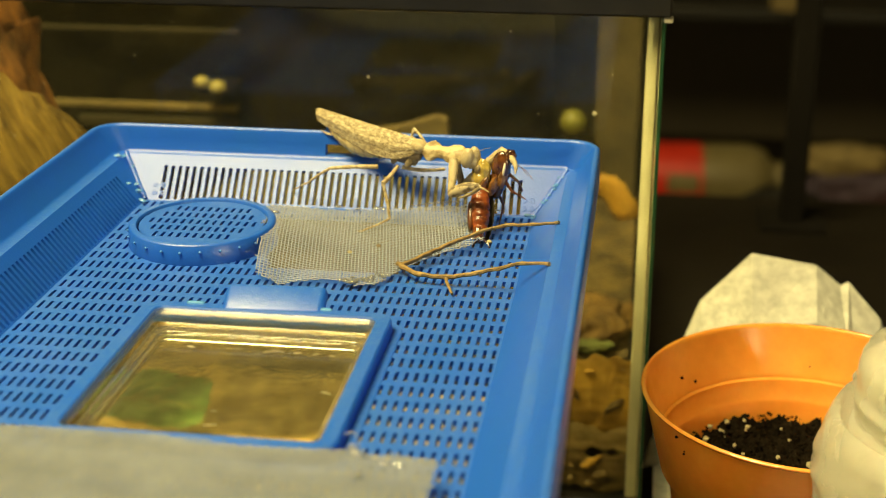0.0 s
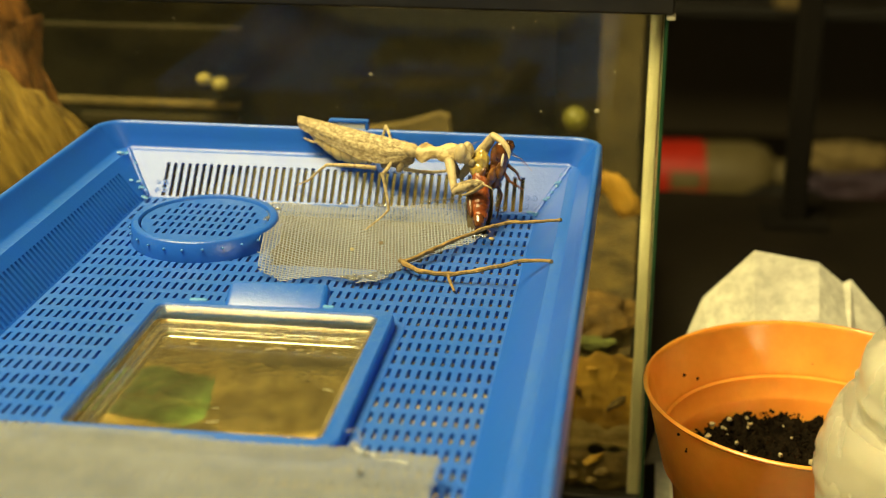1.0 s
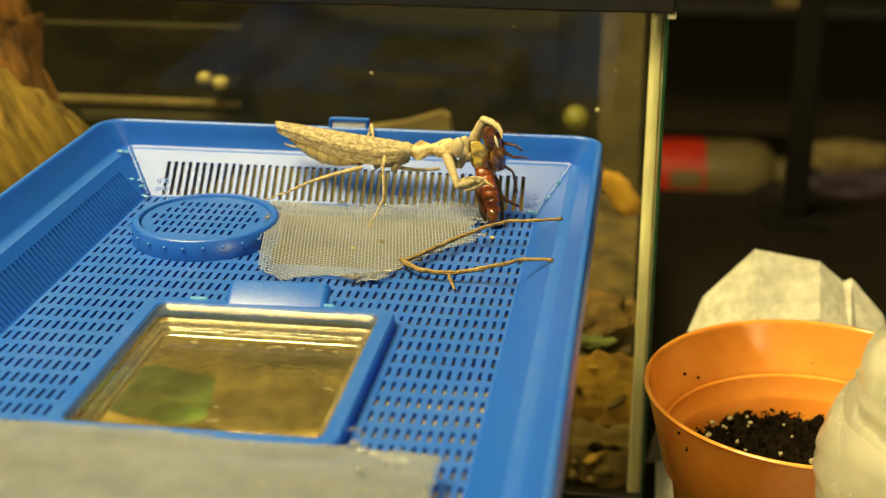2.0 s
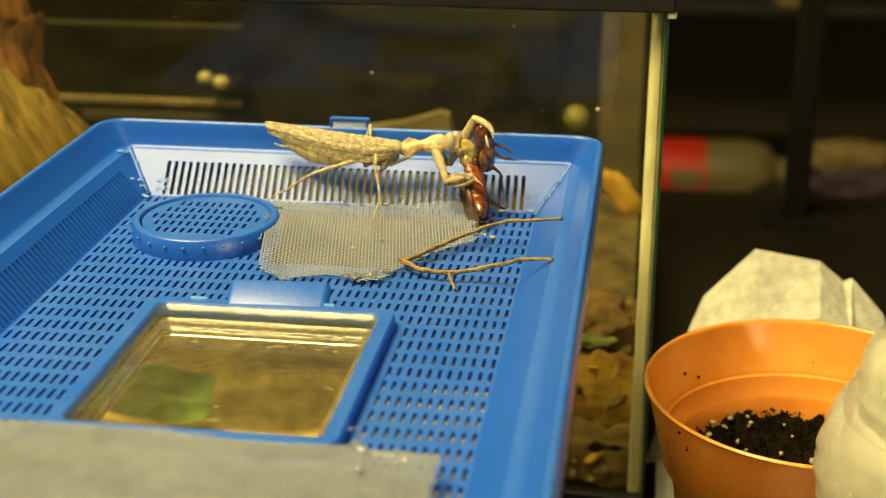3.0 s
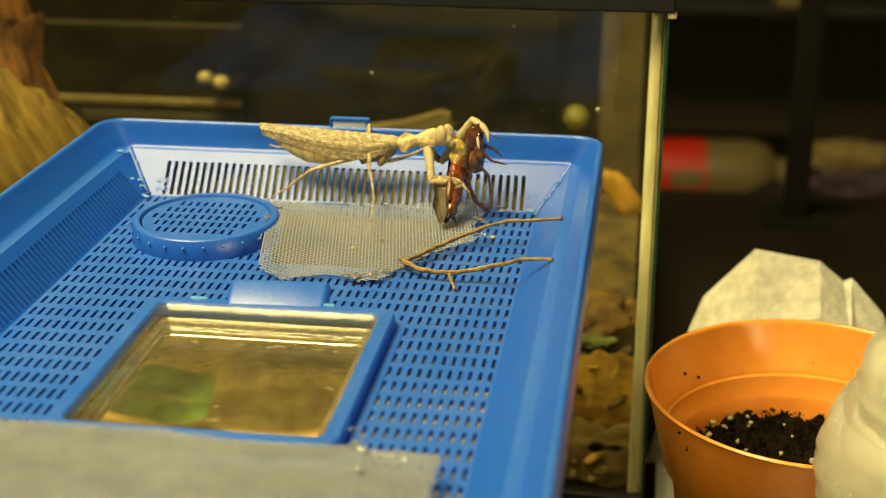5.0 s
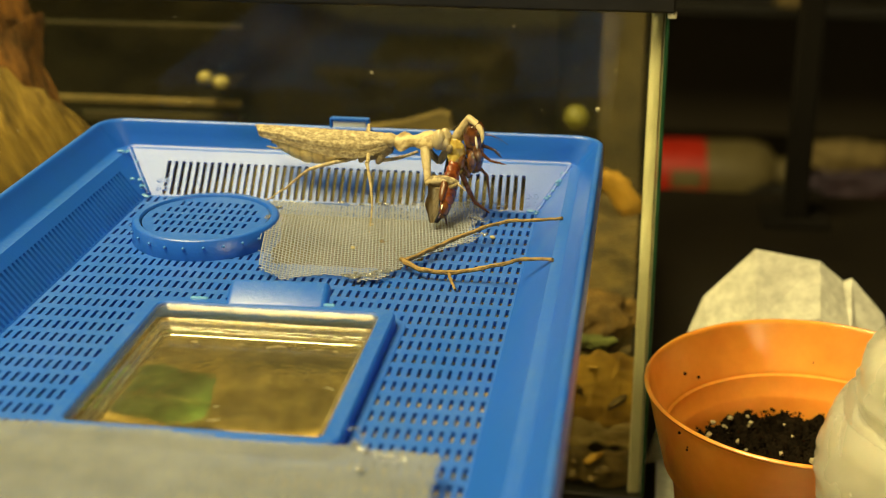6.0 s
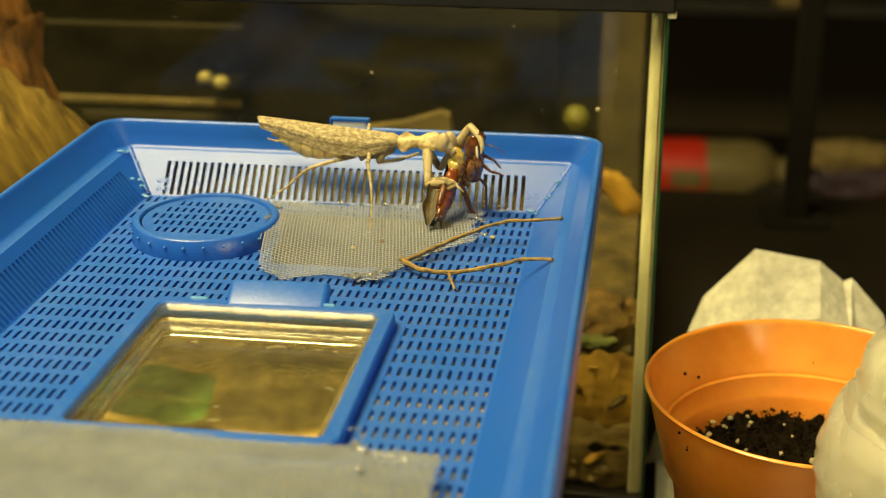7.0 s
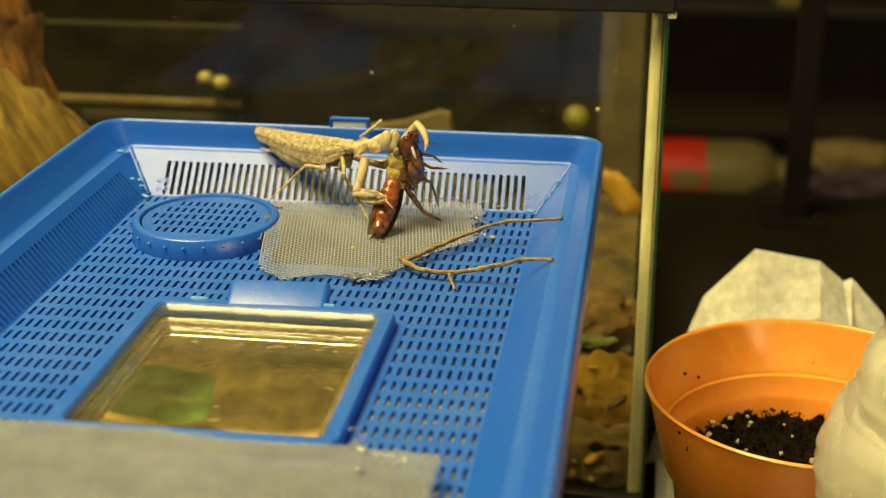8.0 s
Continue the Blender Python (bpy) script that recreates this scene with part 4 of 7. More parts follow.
def build_sheet():
    """A thin cream sheet spread on the table under the pot."""
    out = [(0.0580, -0.30), (0.335, -0.31), (0.342, 0.205), (0.060, 0.212)]
    v = [(x, y, z) for z in (TABLE_Z, SHEET_Z) for x, y in out]
    f = [(3, 2, 1, 0), (4, 5, 6, 7)] + [(k, (k + 1) % 4, (k + 1) % 4 + 4, k + 4) for k in range(4)]
    solid("paper_sheet", (v, f), PAPER, "cream sheet of paper spread under the orange pot", "paper")


build_sheet()


def build_pot():
    t = thing("flower_pot", "orange plastic flower pot with dark soil", "plant pot", (0.1180, 0.0370, SHEET_Z))
    H = 0.110
    prof = [(0.044, 0.0), (0.046, 0.001), (0.0545, 0.070), (0.0585, 0.074), (0.0668, 0.1088), (0.0657, 0.1088), (0.0600, 0.0895), (0.0592, 0.0884), (0.0592, 0.0874), (0.0578, 0.0868), (0.0566, 0.0790), (0.0556, 0.0782), (0.0552, 0.0765), (0.0532, 0.0720), (0.0480, 0.030), (0.044, 0.004), (0.002, 0.004)]
    v, f = lathe(prof, n=96)
    n = 96
    f = f + [tuple(range(n))[::-1], tuple(range((len(prof) - 1) * n, len(prof) * n))]
    part("rim", lathe([(0.0655, 0.1080), (0.0668, 0.1086), (0.0677, 0.1094), (0.0680, 0.1100), (0.0676, 0.1106), (0.0667, 0.1107), (0.0660, 0.1103)], n=96, closed=True), ORANGE, t, "rounded orange rim", smooth=True)
    part("shell", (v, f), ORANGE, t, "thin orange plastic shell", smooth=True)

    s = thing("potting_soil", "crumbly black potting soil with pale perlite", "soil", (0.1180, 0.0370, SHEET_Z + 0.069))
    def bed(u, v):
        r, a = 0.0536 * u, v * 6.2832
        x, y = r * math.cos(a), r * math.sin(a)
        return x, y, 0.0045 * noise.noise((x * 60, y * 60, 1)) + 0.0040 * noise.noise((x * 190, y * 190, 1)) + 0.003 * noise.noise((x * 420, y * 420, 1)) + 0.004 * (1 - u)
    part("soil_bed", grid_sheet(bed, 60, 220), SOIL, s)
    rng = random.Random(5)
    grains = []
    bmn = bmesh.new()
    for k in range(1000):
        r, a = 0.052 * math.sqrt(rng.random()), rng.uniform(0, 6.283)
        rad = rng.uniform(0.0003, 0.0010)
        vs = bmesh.ops.create_icosphere(bmn, subdivisions=1, radius=rad)["verts"]
        for v in vs:
            v.co *= rng.uniform(0.7, 1.2)
        bmesh.ops.translate(bmn, vec=(r * math.cos(a), r * math.sin(a), 0.0035 + rad * 0.4), verts=vs)
    tagged(part("loose_soil", bmn, SOIL, s), kind="stuff")
    for k in range(58):
        r, a = 0.0505 * math.sqrt(rng.random()) if k < 34 else rng.uniform(0.044, 0.0515), rng.uniform(0, 6.283)
        rad = rng.uniform(0.0006, 0.0015)
        b2 = bmesh.new()
        bmesh.ops.create_icosphere(b2, subdivisions=1, radius=rad)
        for v in b2.verts:
            v.co *= rng.uniform(0.65, 1.25)
        x, y = r * math.cos(a), r * math.sin(a)
        o = part("perlite_grain", b2, PERLITE, s)
        o.location = (x, y, 0.0035 * noise.noise((x * 60, y * 60, 1)) + 0.004 * (1 - r / 0.053) + 0.0022 + rad * 0.7)
    # specks of soil on the inner wall
    for k in range(6):
        a = rng.uniform(0.4, 3.0)
        h = rng.uniform(0.078, 0.102)
        rr = 0.0572 + (h - 0.076) * (0.0068 / 0.0325)
        b2 = bmesh.new()
        bmesh.ops.create_icosphere(b2, subdivisions=1, radius=rng.uniform(0.0004, 0.0009))
        o = part("soil_speck", b2, SOIL, s)
        o.location = (rr * math.cos(a), rr * math.sin(a), h - 0.069)


build_pot()


def build_pot_dirt():
    rng = random.Random(41)
    for k in range(16):
        a, h = radians(rng.uniform(200, 330)), rng.uniform(0.082, 0.108)
        r = 0.0585 + (h - 0.074) * (0.0083 / 0.0348) + 0.0001
        s = rng.uniform(0.0003, 0.0010)
        solid("soil_crumb", lumpy((s, s, s * 0.8), k + 60, 0.4, sub=2), SOIL, "dark crumb of soil stuck to the orange pot", "crumb", (0.1180 + r * math.cos(a), 0.0370 + r * math.sin(a), SHEET_Z + h), group="soil crumbs", smooth=True)


build_pot_dirt()


def build_jar():
    t = thing("plastic_jar", "milky white plastic jar with rounded shoulders", "jar", (0.1600, -0.0550, SHEET_Z))
    def shell(name, prof, seed, material, label=""):
        fine = []
        for (r0, z0), (r1, z1) in zip(prof, prof[1:]):
            steps = max(1, int(math.hypot(r1 - r0, z1 - z0) / 0.0022))
            fine += [(r0 + (r1 - r0) * k / steps, z0 + (z1 - z0) * k / steps) for k in range(steps)]
        fine.append(prof[-1])
        v, f = lathe(fine, n=110)
        out = []
        for x, y, z in v:
            crease = abs(noise.noise((x * 55 + z * 30, y * 55, z * 60 + seed))) + 0.5 * abs(noise.noise((x * 130, y * 130 + z * 60, z * 120 + seed)))
            k = 1 + 0.07 * noise.noise((x * 40, y * 40, z * 34 + seed)) + 0.055 * (crease - 0.25)
            out.append((x * k, y * k, z))
        f = f + [tuple(range(110))[::-1], tuple(range((len(fine) - 1) * 110, len(fine) * 110))]
        part(name, (out, f), material, t, label, smooth=True)
    shell("filling", [(r * 0.84, 0.004 + z * 0.95) for r, z in ((0.040, 0.0), (0.0455, 0.012), (0.0470, 0.090), (0.0492, 0.112), (0.0500, 0.124), (0.0492, 0.136), (0.0470, 0.1440), (0.0415, 0.1500), (0.0395, 0.1600), (0.0370, 0.1680), (0.0300, 0.1730), (0.015, 0.1760), (0.002, 0.1770))], 9, CREAM, "pale cream filling")
    shell("body", [(0.040, 0.0), (0.0440, 0.003), (0.0455, 0.012), (0.0470, 0.090), (0.0492, 0.112), (0.0500, 0.124), (0.0496, 0.134), (0.0480, 0.1415), (0.0455, 0.1460), (0.0440, 0.1475), (0.0432, 0.1470), (0.030, 0.1465)], 0, MILKY)
    shell("neck", [(0.0385, 0.1400), (0.0395, 0.1510), (0.0405, 0.1520), (0.0405, 0.1545), (0.0392, 0.1560), (0.0392, 0.1620), (0.0378, 0.1672), (0.0335, 0.1712), (0.0270, 0.1735), (0.015, 0.1750), (0.002, 0.1755)], 3, MILKY, "rounded milky neck")


build_jar()


def build_paper():
    """Crumpled sheets: large flat facets with sharp folds."""
    def heap(w, d, h, seed, ridge):
        rng = random.Random(seed)
        us, hs = zip(*ridge)
        cols = [u + (rng.uniform(-0.02, 0.02) if 0 < u < 1 else 0) for u in us]
        rows = ((0.0, 0.0), (0.06, 0.30), (0.14, 0.58), (0.34, 0.80), (0.62, 1.0), (0.86, 0.55), (1.0, 0.0))
        verts = []
        for j, (v, e) in enumerate(rows):
            for i, u in enumerate(cols):
                inner = 0 < j < 4
                z = h * hs[i] * e * (1 + (rng.uniform(-0.10, 0.10) if inner else 0))
                lean = 0.10 * (0.5 - v) * math.sin(i * 1.7)
                verts.append(((u + lean * inner - 0.5) * w, (v + (rng.uniform(-0.12, 0.12) if inner else rng.uniform(-0.03, 0.03)) - 0.5) * d, max(0.0008, z)))
        faces = []
        nu = len(cols) - 1
        for j in range(len(rows) - 1):
            for i in range(nu):
                a = j * (nu + 1) + i
                q = (a, a + 1, a + nu + 2, a + nu + 1)
                faces += [(q[0], q[1], q[2]), (q[0], q[2], q[3])] if (i + j) % 2 else [(q[0], q[1], q[3]), (q[1], q[2], q[3])]
        return verts, faces
    solid("paper_towel", heap(0.118, 0.080, 0.120, 14, ((0, 0.42), (0.13, 0.77), (0.31, 0.985), (0.58, 0.945), (0.68, 0.85), (0.74, 0.865), (0.88, 0.72), (1, 0.4))), PAPER, "crumpled white paper towel behind the pot", "paper", (0.1245, 0.1640, SHEET_Z), (0, 0, 2))
    solid("paper_towel", heap(0.034, 0.040, 0.070, 9, ((0, 0.5), (0.5, 1.0), (1, 0.6))), PAPER, "small crumpled scrap of white paper towel", "paper", (0.0790, 0.1500, SHEET_Z), (0, 0, 30))


build_paper()

# ---------- things far back on the table ----------


def build_far():
    """A low cabinet deep in the dark part of the room, with a few things on it."""
    top = -0.530
    c = thing("low_cabinet", "low black cabinet in the dark part of the room", "cabinet", (0.3, 1.75, -0.92))
    part("body", boxed(-0.75, 0.75, -0.28, 0.28, 0, 0.36, 0.004), BLACK, c)
    part("cabinet_top", boxed(-0.78, 0.78, -0.30, 0.30, 0.3603, 0.39, 0.003), WOOD, c)
    t = thing("lying_bottle", "off-white bottle, coloured dark, with a red label lying on a cabinet", "bottle", (0.150, 1.62, top + 0.056), turn=(0, 90, 4))
    part("body", lathe([(0.002, -0.055), (0.050, -0.055), (0.053, -0.045), (0.053, 0.060), (0.045, 0.085), (0.026, 0.098), (0.026, 0.118), (0.002, 0.118)], n=32), DIM_OFFWHITE, t, smooth=True)
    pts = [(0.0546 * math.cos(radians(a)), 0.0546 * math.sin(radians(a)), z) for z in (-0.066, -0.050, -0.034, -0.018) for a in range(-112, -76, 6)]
    part("pale_print", (pts, [(j * 6 + i, j * 6 + i + 1, j * 6 + i + 7, j * 6 + i + 6) for j in range(3) for i in range(5)]), DIM_OFFWHITE, t, "pale printed patch")
    part("red_band", lathe([(0.0536, -0.095), (0.0540, -0.095), (0.0540, -0.012), (0.0536, -0.012)], n=32), RED, t, "red printed label", smooth=True)
    p = thing("dark_pouch", "dark purple pouch with a pale flap on a board", "pouch", (0.372, 1.62, top + 0.060))
    part("pouch_body", lumpy((0.085, 0.05, 0.042), 4, 0.3), PURPLE, p, smooth=True)
    part("pouch_flap", lumpy((0.070, 0.030, 0.024), 11, 0.3), BARK_TAN, p, "pale flap", smooth=True).location = (-0.015, -0.020, 0.038)
    solid("rust_board", boxed(-0.14, 0.14, -0.10, 0.10, 0, 0.020, 0.001), RUST, "rust-brown wooden board on a cabinet", "board", (0.45, 1.60, top))
    solid("black_bag", lumpy((0.060, 0.05, 0.035), 22, 0.35), BLACK, "small black bag beside a bottle", "bag", (0.255, 1.56, top + 0.030), smooth=True)
    shelf = thing("wall_shelf", "dark wall shelf above the cabinet", "shelf", (0.3, 2.1, -0.30))
    part("board", boxed(-0.7, 0.7, -0.12, 0.29, 0, 0.02, 0.002), BLACK, shelf)
    for x in (-0.6, 0.6):
        part("bracket", boxed(x - 0.012, x + 0.012, -0.05, 0.29, -0.08, 0, 0.002), BLACK, shelf)
    solid("tan_cup", lathe([(0.002, 0), (0.030, 0), (0.036, 0.08), (0.034, 0.08), (0.028, 0.003), (0.002, 0.003)], n=32), BARK_TAN, "small tan cup on a dark wall shelf", "cup", (0.285, 1.99, -0.2799), smooth=True)
    post = thing("rack_post", "black square post of a rack on the table", "post", (0.1630, 0.56, TABLE_Z))
    part("upright", boxed(-0.009, 0.009, -0.009, 0.009, 0.004, 0.75, 0.002), MATT_BLACK, post)
    part("foot_plate", boxed(-0.025, 0.025, -0.025, 0.025, 0, 0.004, 0.001), MATT_BLACK, post)


build_far()

# ---------- the mantis and its prey ----------


def mottled(name, pale, mid, dark, fine=900, coarse=260, rough=0.6, stretch=(0.6, 1, 1), amount=0.5, net=0.0, bands=0.0, period=0.005, edges=(0.40, 0.56)):
    """Pale chitin with brown speckles at two scales and fine relief."""
    m = bpy.data.materials.new(name)
    m.use_nodes = True
    nt = m.node_tree
    b = nt.nodes["Principled BSDF"]
    tc = nt.nodes.new("ShaderNodeTexCoord")
    mp = nt.nodes.new("ShaderNodeMapping")
    mp.inputs["Scale"].default_value = stretch
    nt.links.new(tc.outputs["Object"], mp.inputs["Vector"])
    n1 = nt.nodes.new("ShaderNodeTexNoise")
    n1.inputs["Scale"].default_value, n1.inputs["Detail"].default_value = coarse, 5
    n2 = nt.nodes.new("ShaderNodeTexNoise")
    n2.inputs["Scale"].default_value, n2.inputs["Detail"].default_value = fine, 4
    for n in (n1, n2):
        nt.links.new(mp.outputs[0], n.inputs["Vector"])
    r1 = nt.nodes.new("ShaderNodeValToRGB")
    r1.color_ramp.elements[0].color, r1.color_ramp.elements[1].color = (*mid, 1), (*pale, 1)
    r1.color_ramp.elements[0].position, r1.color_ramp.elements[1].position = edges
    r2 = nt.nodes.new("ShaderNodeValToRGB")
    r2.color_ramp.elements[0].color, r2.color_ramp.elements[1].color = (1, 1, 1, 1), (0, 0, 0, 1)
    r2.color_ramp.elements[0].position, r2.color_ramp.elements[1].position = 0.41, 0.50
    nt.links.new(n1.outputs["Fac"], r1.inputs["Fac"])
    nt.links.new(n2.outputs["Fac"], r2.inputs["Fac"])
    k = nt.nodes.new("ShaderNodeMath")
    k.operation = "MULTIPLY"
    k.inputs[1].default_value = amount
    nt.links.new(r2.outputs["Color"], k.inputs[0])
    mix = nt.nodes.new("ShaderNodeMixRGB")
    mix.inputs[2].default_value = (*dark, 1)
    nt.links.new(k.outputs[0], mix.inputs[0])
    nt.links.new(r1.outputs["Color"], mix.inputs[1])
    if net:
        # pale net of veins
        vo = nt.nodes.new("ShaderNodeTexVoronoi")
        vo.feature = "DISTANCE_TO_EDGE"
        vo.inputs["Scale"].default_value = 520
        nt.links.new(mp.outputs[0], vo.inputs["Vector"])
        rv = nt.nodes.new("ShaderNodeMapRange")
        rv.inputs[1].default_value, rv.inputs[2].default_value = 0.02, 0.16
        rv.inputs[3].default_value, rv.inputs[4].default_value = net, 0.0
        nt.links.new(vo.outputs["Distance"], rv.inputs[0])
        mv = nt.nodes.new("ShaderNodeMixRGB")
        mv.inputs[2].default_value = (*pale, 1)
        nt.links.new(rv.outputs[0], mv.inputs[0])
        nt.links.new(mix.outputs[0], mv.inputs[1])
        mix = mv
    if bands:
        # darker rings across the body or limb
        sep = nt.nodes.new("ShaderNodeTexWave")
        sep.bands_direction = "X"
        sep.inputs["Scale"].default_value = 0.314 / period
        sep.inputs["Distortion"].default_value = 0.6
        nt.links.new(tc.outputs["Object"], sep.inputs["Vector"])
        rb = nt.nodes.new("ShaderNodeMapRange")
        rb.inputs[1].default_value, rb.inputs[2].default_value = 0.80, 0.99
        rb.inputs[3].default_value, rb.inputs[4].default_value = 0.0, bands
        nt.links.new(sep.outputs["Fac"], rb.inputs[0])
        mb = nt.nodes.new("ShaderNodeMixRGB")
        mb.inputs[2].default_value = (*dark, 1)
        nt.links.new(rb.outputs[0], mb.inputs[0])
        nt.links.new(mix.outputs[0], mb.inputs[1])
        mix = mb
    nt.links.new(mix.outputs[0], b.inputs["Base Color"])
    bp = nt.nodes.new("ShaderNodeBump")
    bp.inputs["Strength"].default_value, bp.inputs["Distance"].default_value = 0.5, 0.0006
    nt.links.new(n2.outputs["Fac"], bp.inputs["Height"])
    nt.links.new(bp.outputs[0], b.inputs["Normal"])
    b.inputs["Roughness"].default_value = rough
    return m


TEGMEN = mottled("speckled_wing_case", (0.50, 0.42, 0.25), (0.27, 0.21, 0.108), (0.12, 0.08, 0.036), fine=1500, coarse=850, amount=0.6, stretch=(0.5, 1, 1), net=0.2, edges=(0.44, 0.60))
CHITIN = mottled("pale_chitin", (0.50, 0.41, 0.235), (0.39, 0.305, 0.155), (0.18, 0.12, 0.055), fine=700, coarse=260, amount=0.35)
SHIELD = mottled("smooth_cream_shield", (0.54, 0.44, 0.24), (0.36, 0.265, 0.12), (0.18, 0.11, 0.045), fine=420, coarse=330, amount=0.6, rough=0.5, edges=(0.42, 0.52))
HEADSKIN = mottled("plain_grey_cream_chitin", (0.47, 0.395, 0.245), (0.40, 0.325, 0.19), (0.25, 0.18, 0.10), fine=700, coarse=300, amount=0.15, rough=0.5)
DARKCHITIN = mottled("grey_brown_chitin", (0.30, 0.24, 0.13), (0.20, 0.15, 0.08), (0.09, 0.06, 0.03), amount=0.5)
BELLY = mottled("ochre_abdomen", (0.86, 0.68, 0.27), (0.74, 0.54, 0.19), (0.26, 0.15, 0.05), fine=900, amount=0.12, bands=0.4, period=0.0052)
LEGCHITIN = mottled("banded_pale_chitin", (0.52, 0.43, 0.25), (0.38, 0.30, 0.155), (0.17, 0.115, 0.055), fine=1100, coarse=420, amount=0.5, bands=0.5, period=0.0046)
EYE = mat("tan_compound_eye", (0.44, 0.36, 0.21), 0.35, 0.15, 500, 0.1, 1500)
ROACH = mat("glossy_brown_chitin", (0.105, 0.034, 0.009), 0.12, 0.5, 260, 0.4, 420, coat=1.0, col2=(0.016, 0.005, 0.002))
ROACH_BELLY = mat("glossy_red_brown_belly", (0.225, 0.052, 0.011), 0.24, 0.5, 250, 0.6, 500, coat=0.3, col2=(0.060, 0.014, 0.005), spec=0.45)
ROACH_SKIN = mat("glossy_torn_brown_skin", (0.19, 0.082, 0.018), 0.10, 0.6, 300, 0.5, 420, coat=1.0, col2=(0.038, 0.012, 0.004))
ROACH_WING = mat("amber_wing_cover", (0.075, 0.050, 0.014), 0.55, 0.35, 260, 0.6, 700, col2=(0.034, 0.021, 0.006), stretch=(0.4, 1, 1), trans=0.3, spec=0.12)
ROACH_LEG = mat("amber_brown_leg", (0.105, 0.034, 0.011), 0.28, 0.4, 300, 0.2, 700)
FEMUR = mottled("mottled_foreleg", (0.50, 0.41, 0.235), (0.24, 0.175, 0.09), (0.07, 0.045, 0.02), fine=600, coarse=380, amount=0.8, edges=(0.44, 0.54))
FLESH = mat("wet_yellow_flesh", (0.44, 0.35, 0.085), 0.10, 0.25, 300, 0.5, 420, sss=0.3, coat=1.0, col2=(0.34, 0.23, 0.045))
PALE_MARK = mat("cream_mark", (0.75, 0.66, 0.48), 0.4, 0.1, 300, 0.1, 800)


def curve_at(xs, ys, x):
    return float(np.interp(x, xs, ys))


def bump_tube(points, radii, n=10, flat=1.0, side=None, knots=0.0, seed=1, fine=3):
    """A tube with many rings, smooth radius and slight unevenness."""
    pts = [Vector(p) for p in points]
    k = len(pts)
    out, rr = [], []
    for i in range((k - 1) * fine + 1):
        s = i / fine
        j = min(int(s), k - 2)
        u = s - j
        p0, p1, p2, p3 = pts[max(j - 1, 0)], pts[j], pts[j + 1], pts[min(j + 2, k - 1)]
        out.append(0.5 * (2 * p1 + (p2 - p0) * u + (2 * p0 - 5 * p1 + 4 * p2 - p3) * u * u + (3 * p1 - p0 - 3 * p2 + p3) * u ** 3))
        r = radii[j] + (radii[j + 1] - radii[j]) * (u * u * (3 - 2 * u))
        rr.append(r * (1 + knots * noise.noise((i * 0.9, seed * 5.3, 0))))
    return tube(out, rr, n=n, flat=flat, side=side)


BODY = 0.0600
TOP_S, TOP_Z = (0, 0.05, 0.4, 0.73, 0.95, 0.985, 1.0), (0.0020, 0.0034, 0.0028, 0.0024, 0.0021, 0.0020, 0.0017)
LOW_S, LOW_Z = (0, 0.05, 0.14, 0.25, 0.40, 0.60, 0.80, 0.90, 0.97, 0.99, 1.0), (-0.0012, -0.0036, -0.0064, -0.0078, -0.0080, -0.0062, -0.0038, -0.0031, -0.0026, -0.0023, -0.0018)
WID_S, WID_Y = (0, 0.06, 0.2, 0.45, 0.7, 0.9, 0.98, 1.0), (0.0026, 0.0040, 0.0050, 0.0054, 0.0046, 0.0036, 0.0030, 0.0022)


def wing_case(side):
    """One folded wing case: a shell from the mid-line of the back down the flank."""
    nu, nv = 60, 26
    verts, faces = [], []
    for layer in (0, 1):
        for i in range(nu + 1):
            s = 0.015 + 0.985 * i / nu
            top, low, w = curve_at(TOP_S, TOP_Z, s), curve_at(LOW_S, LOW_Z, s), curve_at(WID_S, WID_Y, s)
            if side > 0:
                top -= 0.0003
            for j in range(nv + 1):
                f = j / nv
                phi = radians(100) * f
                y = side * (w * math.sin(phi) - 0.0006 * (1 - f))
                z = top - (top - low) * (1 - math.cos(phi)) / (1 - math.cos(radians(100)))
                ridge = 0.00004 * math.sin(f * 46) + 0.00018 * noise.noise((s * 30, f * 9, side)) + 0.0003 * math.exp(-((f - 0.62) / 0.05) ** 2) - 0.00028 * max(0.0, min(1.0, (f - 0.74) / 0.04))
                k = ridge - 0.00022 * layer
                verts.append((-BODY * (s - 0.035 * f * max(0.0, (s - 0.8) / 0.2)), y + side * k * math.sin(phi), z + k * math.cos(phi)))
    n = (nu + 1) * (nv + 1)
    for i in range(nu):
        for j in range(nv):
            a = i * (nv + 1) + j
            q = (a, a + 1, a + nv + 2, a + nv + 1)
            faces.append(q)
            faces.append(tuple(x + n for x in q[::-1]))
    for i in range(nu):
        for j in (0, nv):
            a = i * (nv + 1) + j
            faces.append((a, a + nv + 1, a + nv + 1 + n, a + n))
    for j in range(nv):
        for i in (0, nu):
            a = i * (nv + 1) + j
            faces.append((a, a + 1, a + 1 + n, a + n))
    return verts, faces


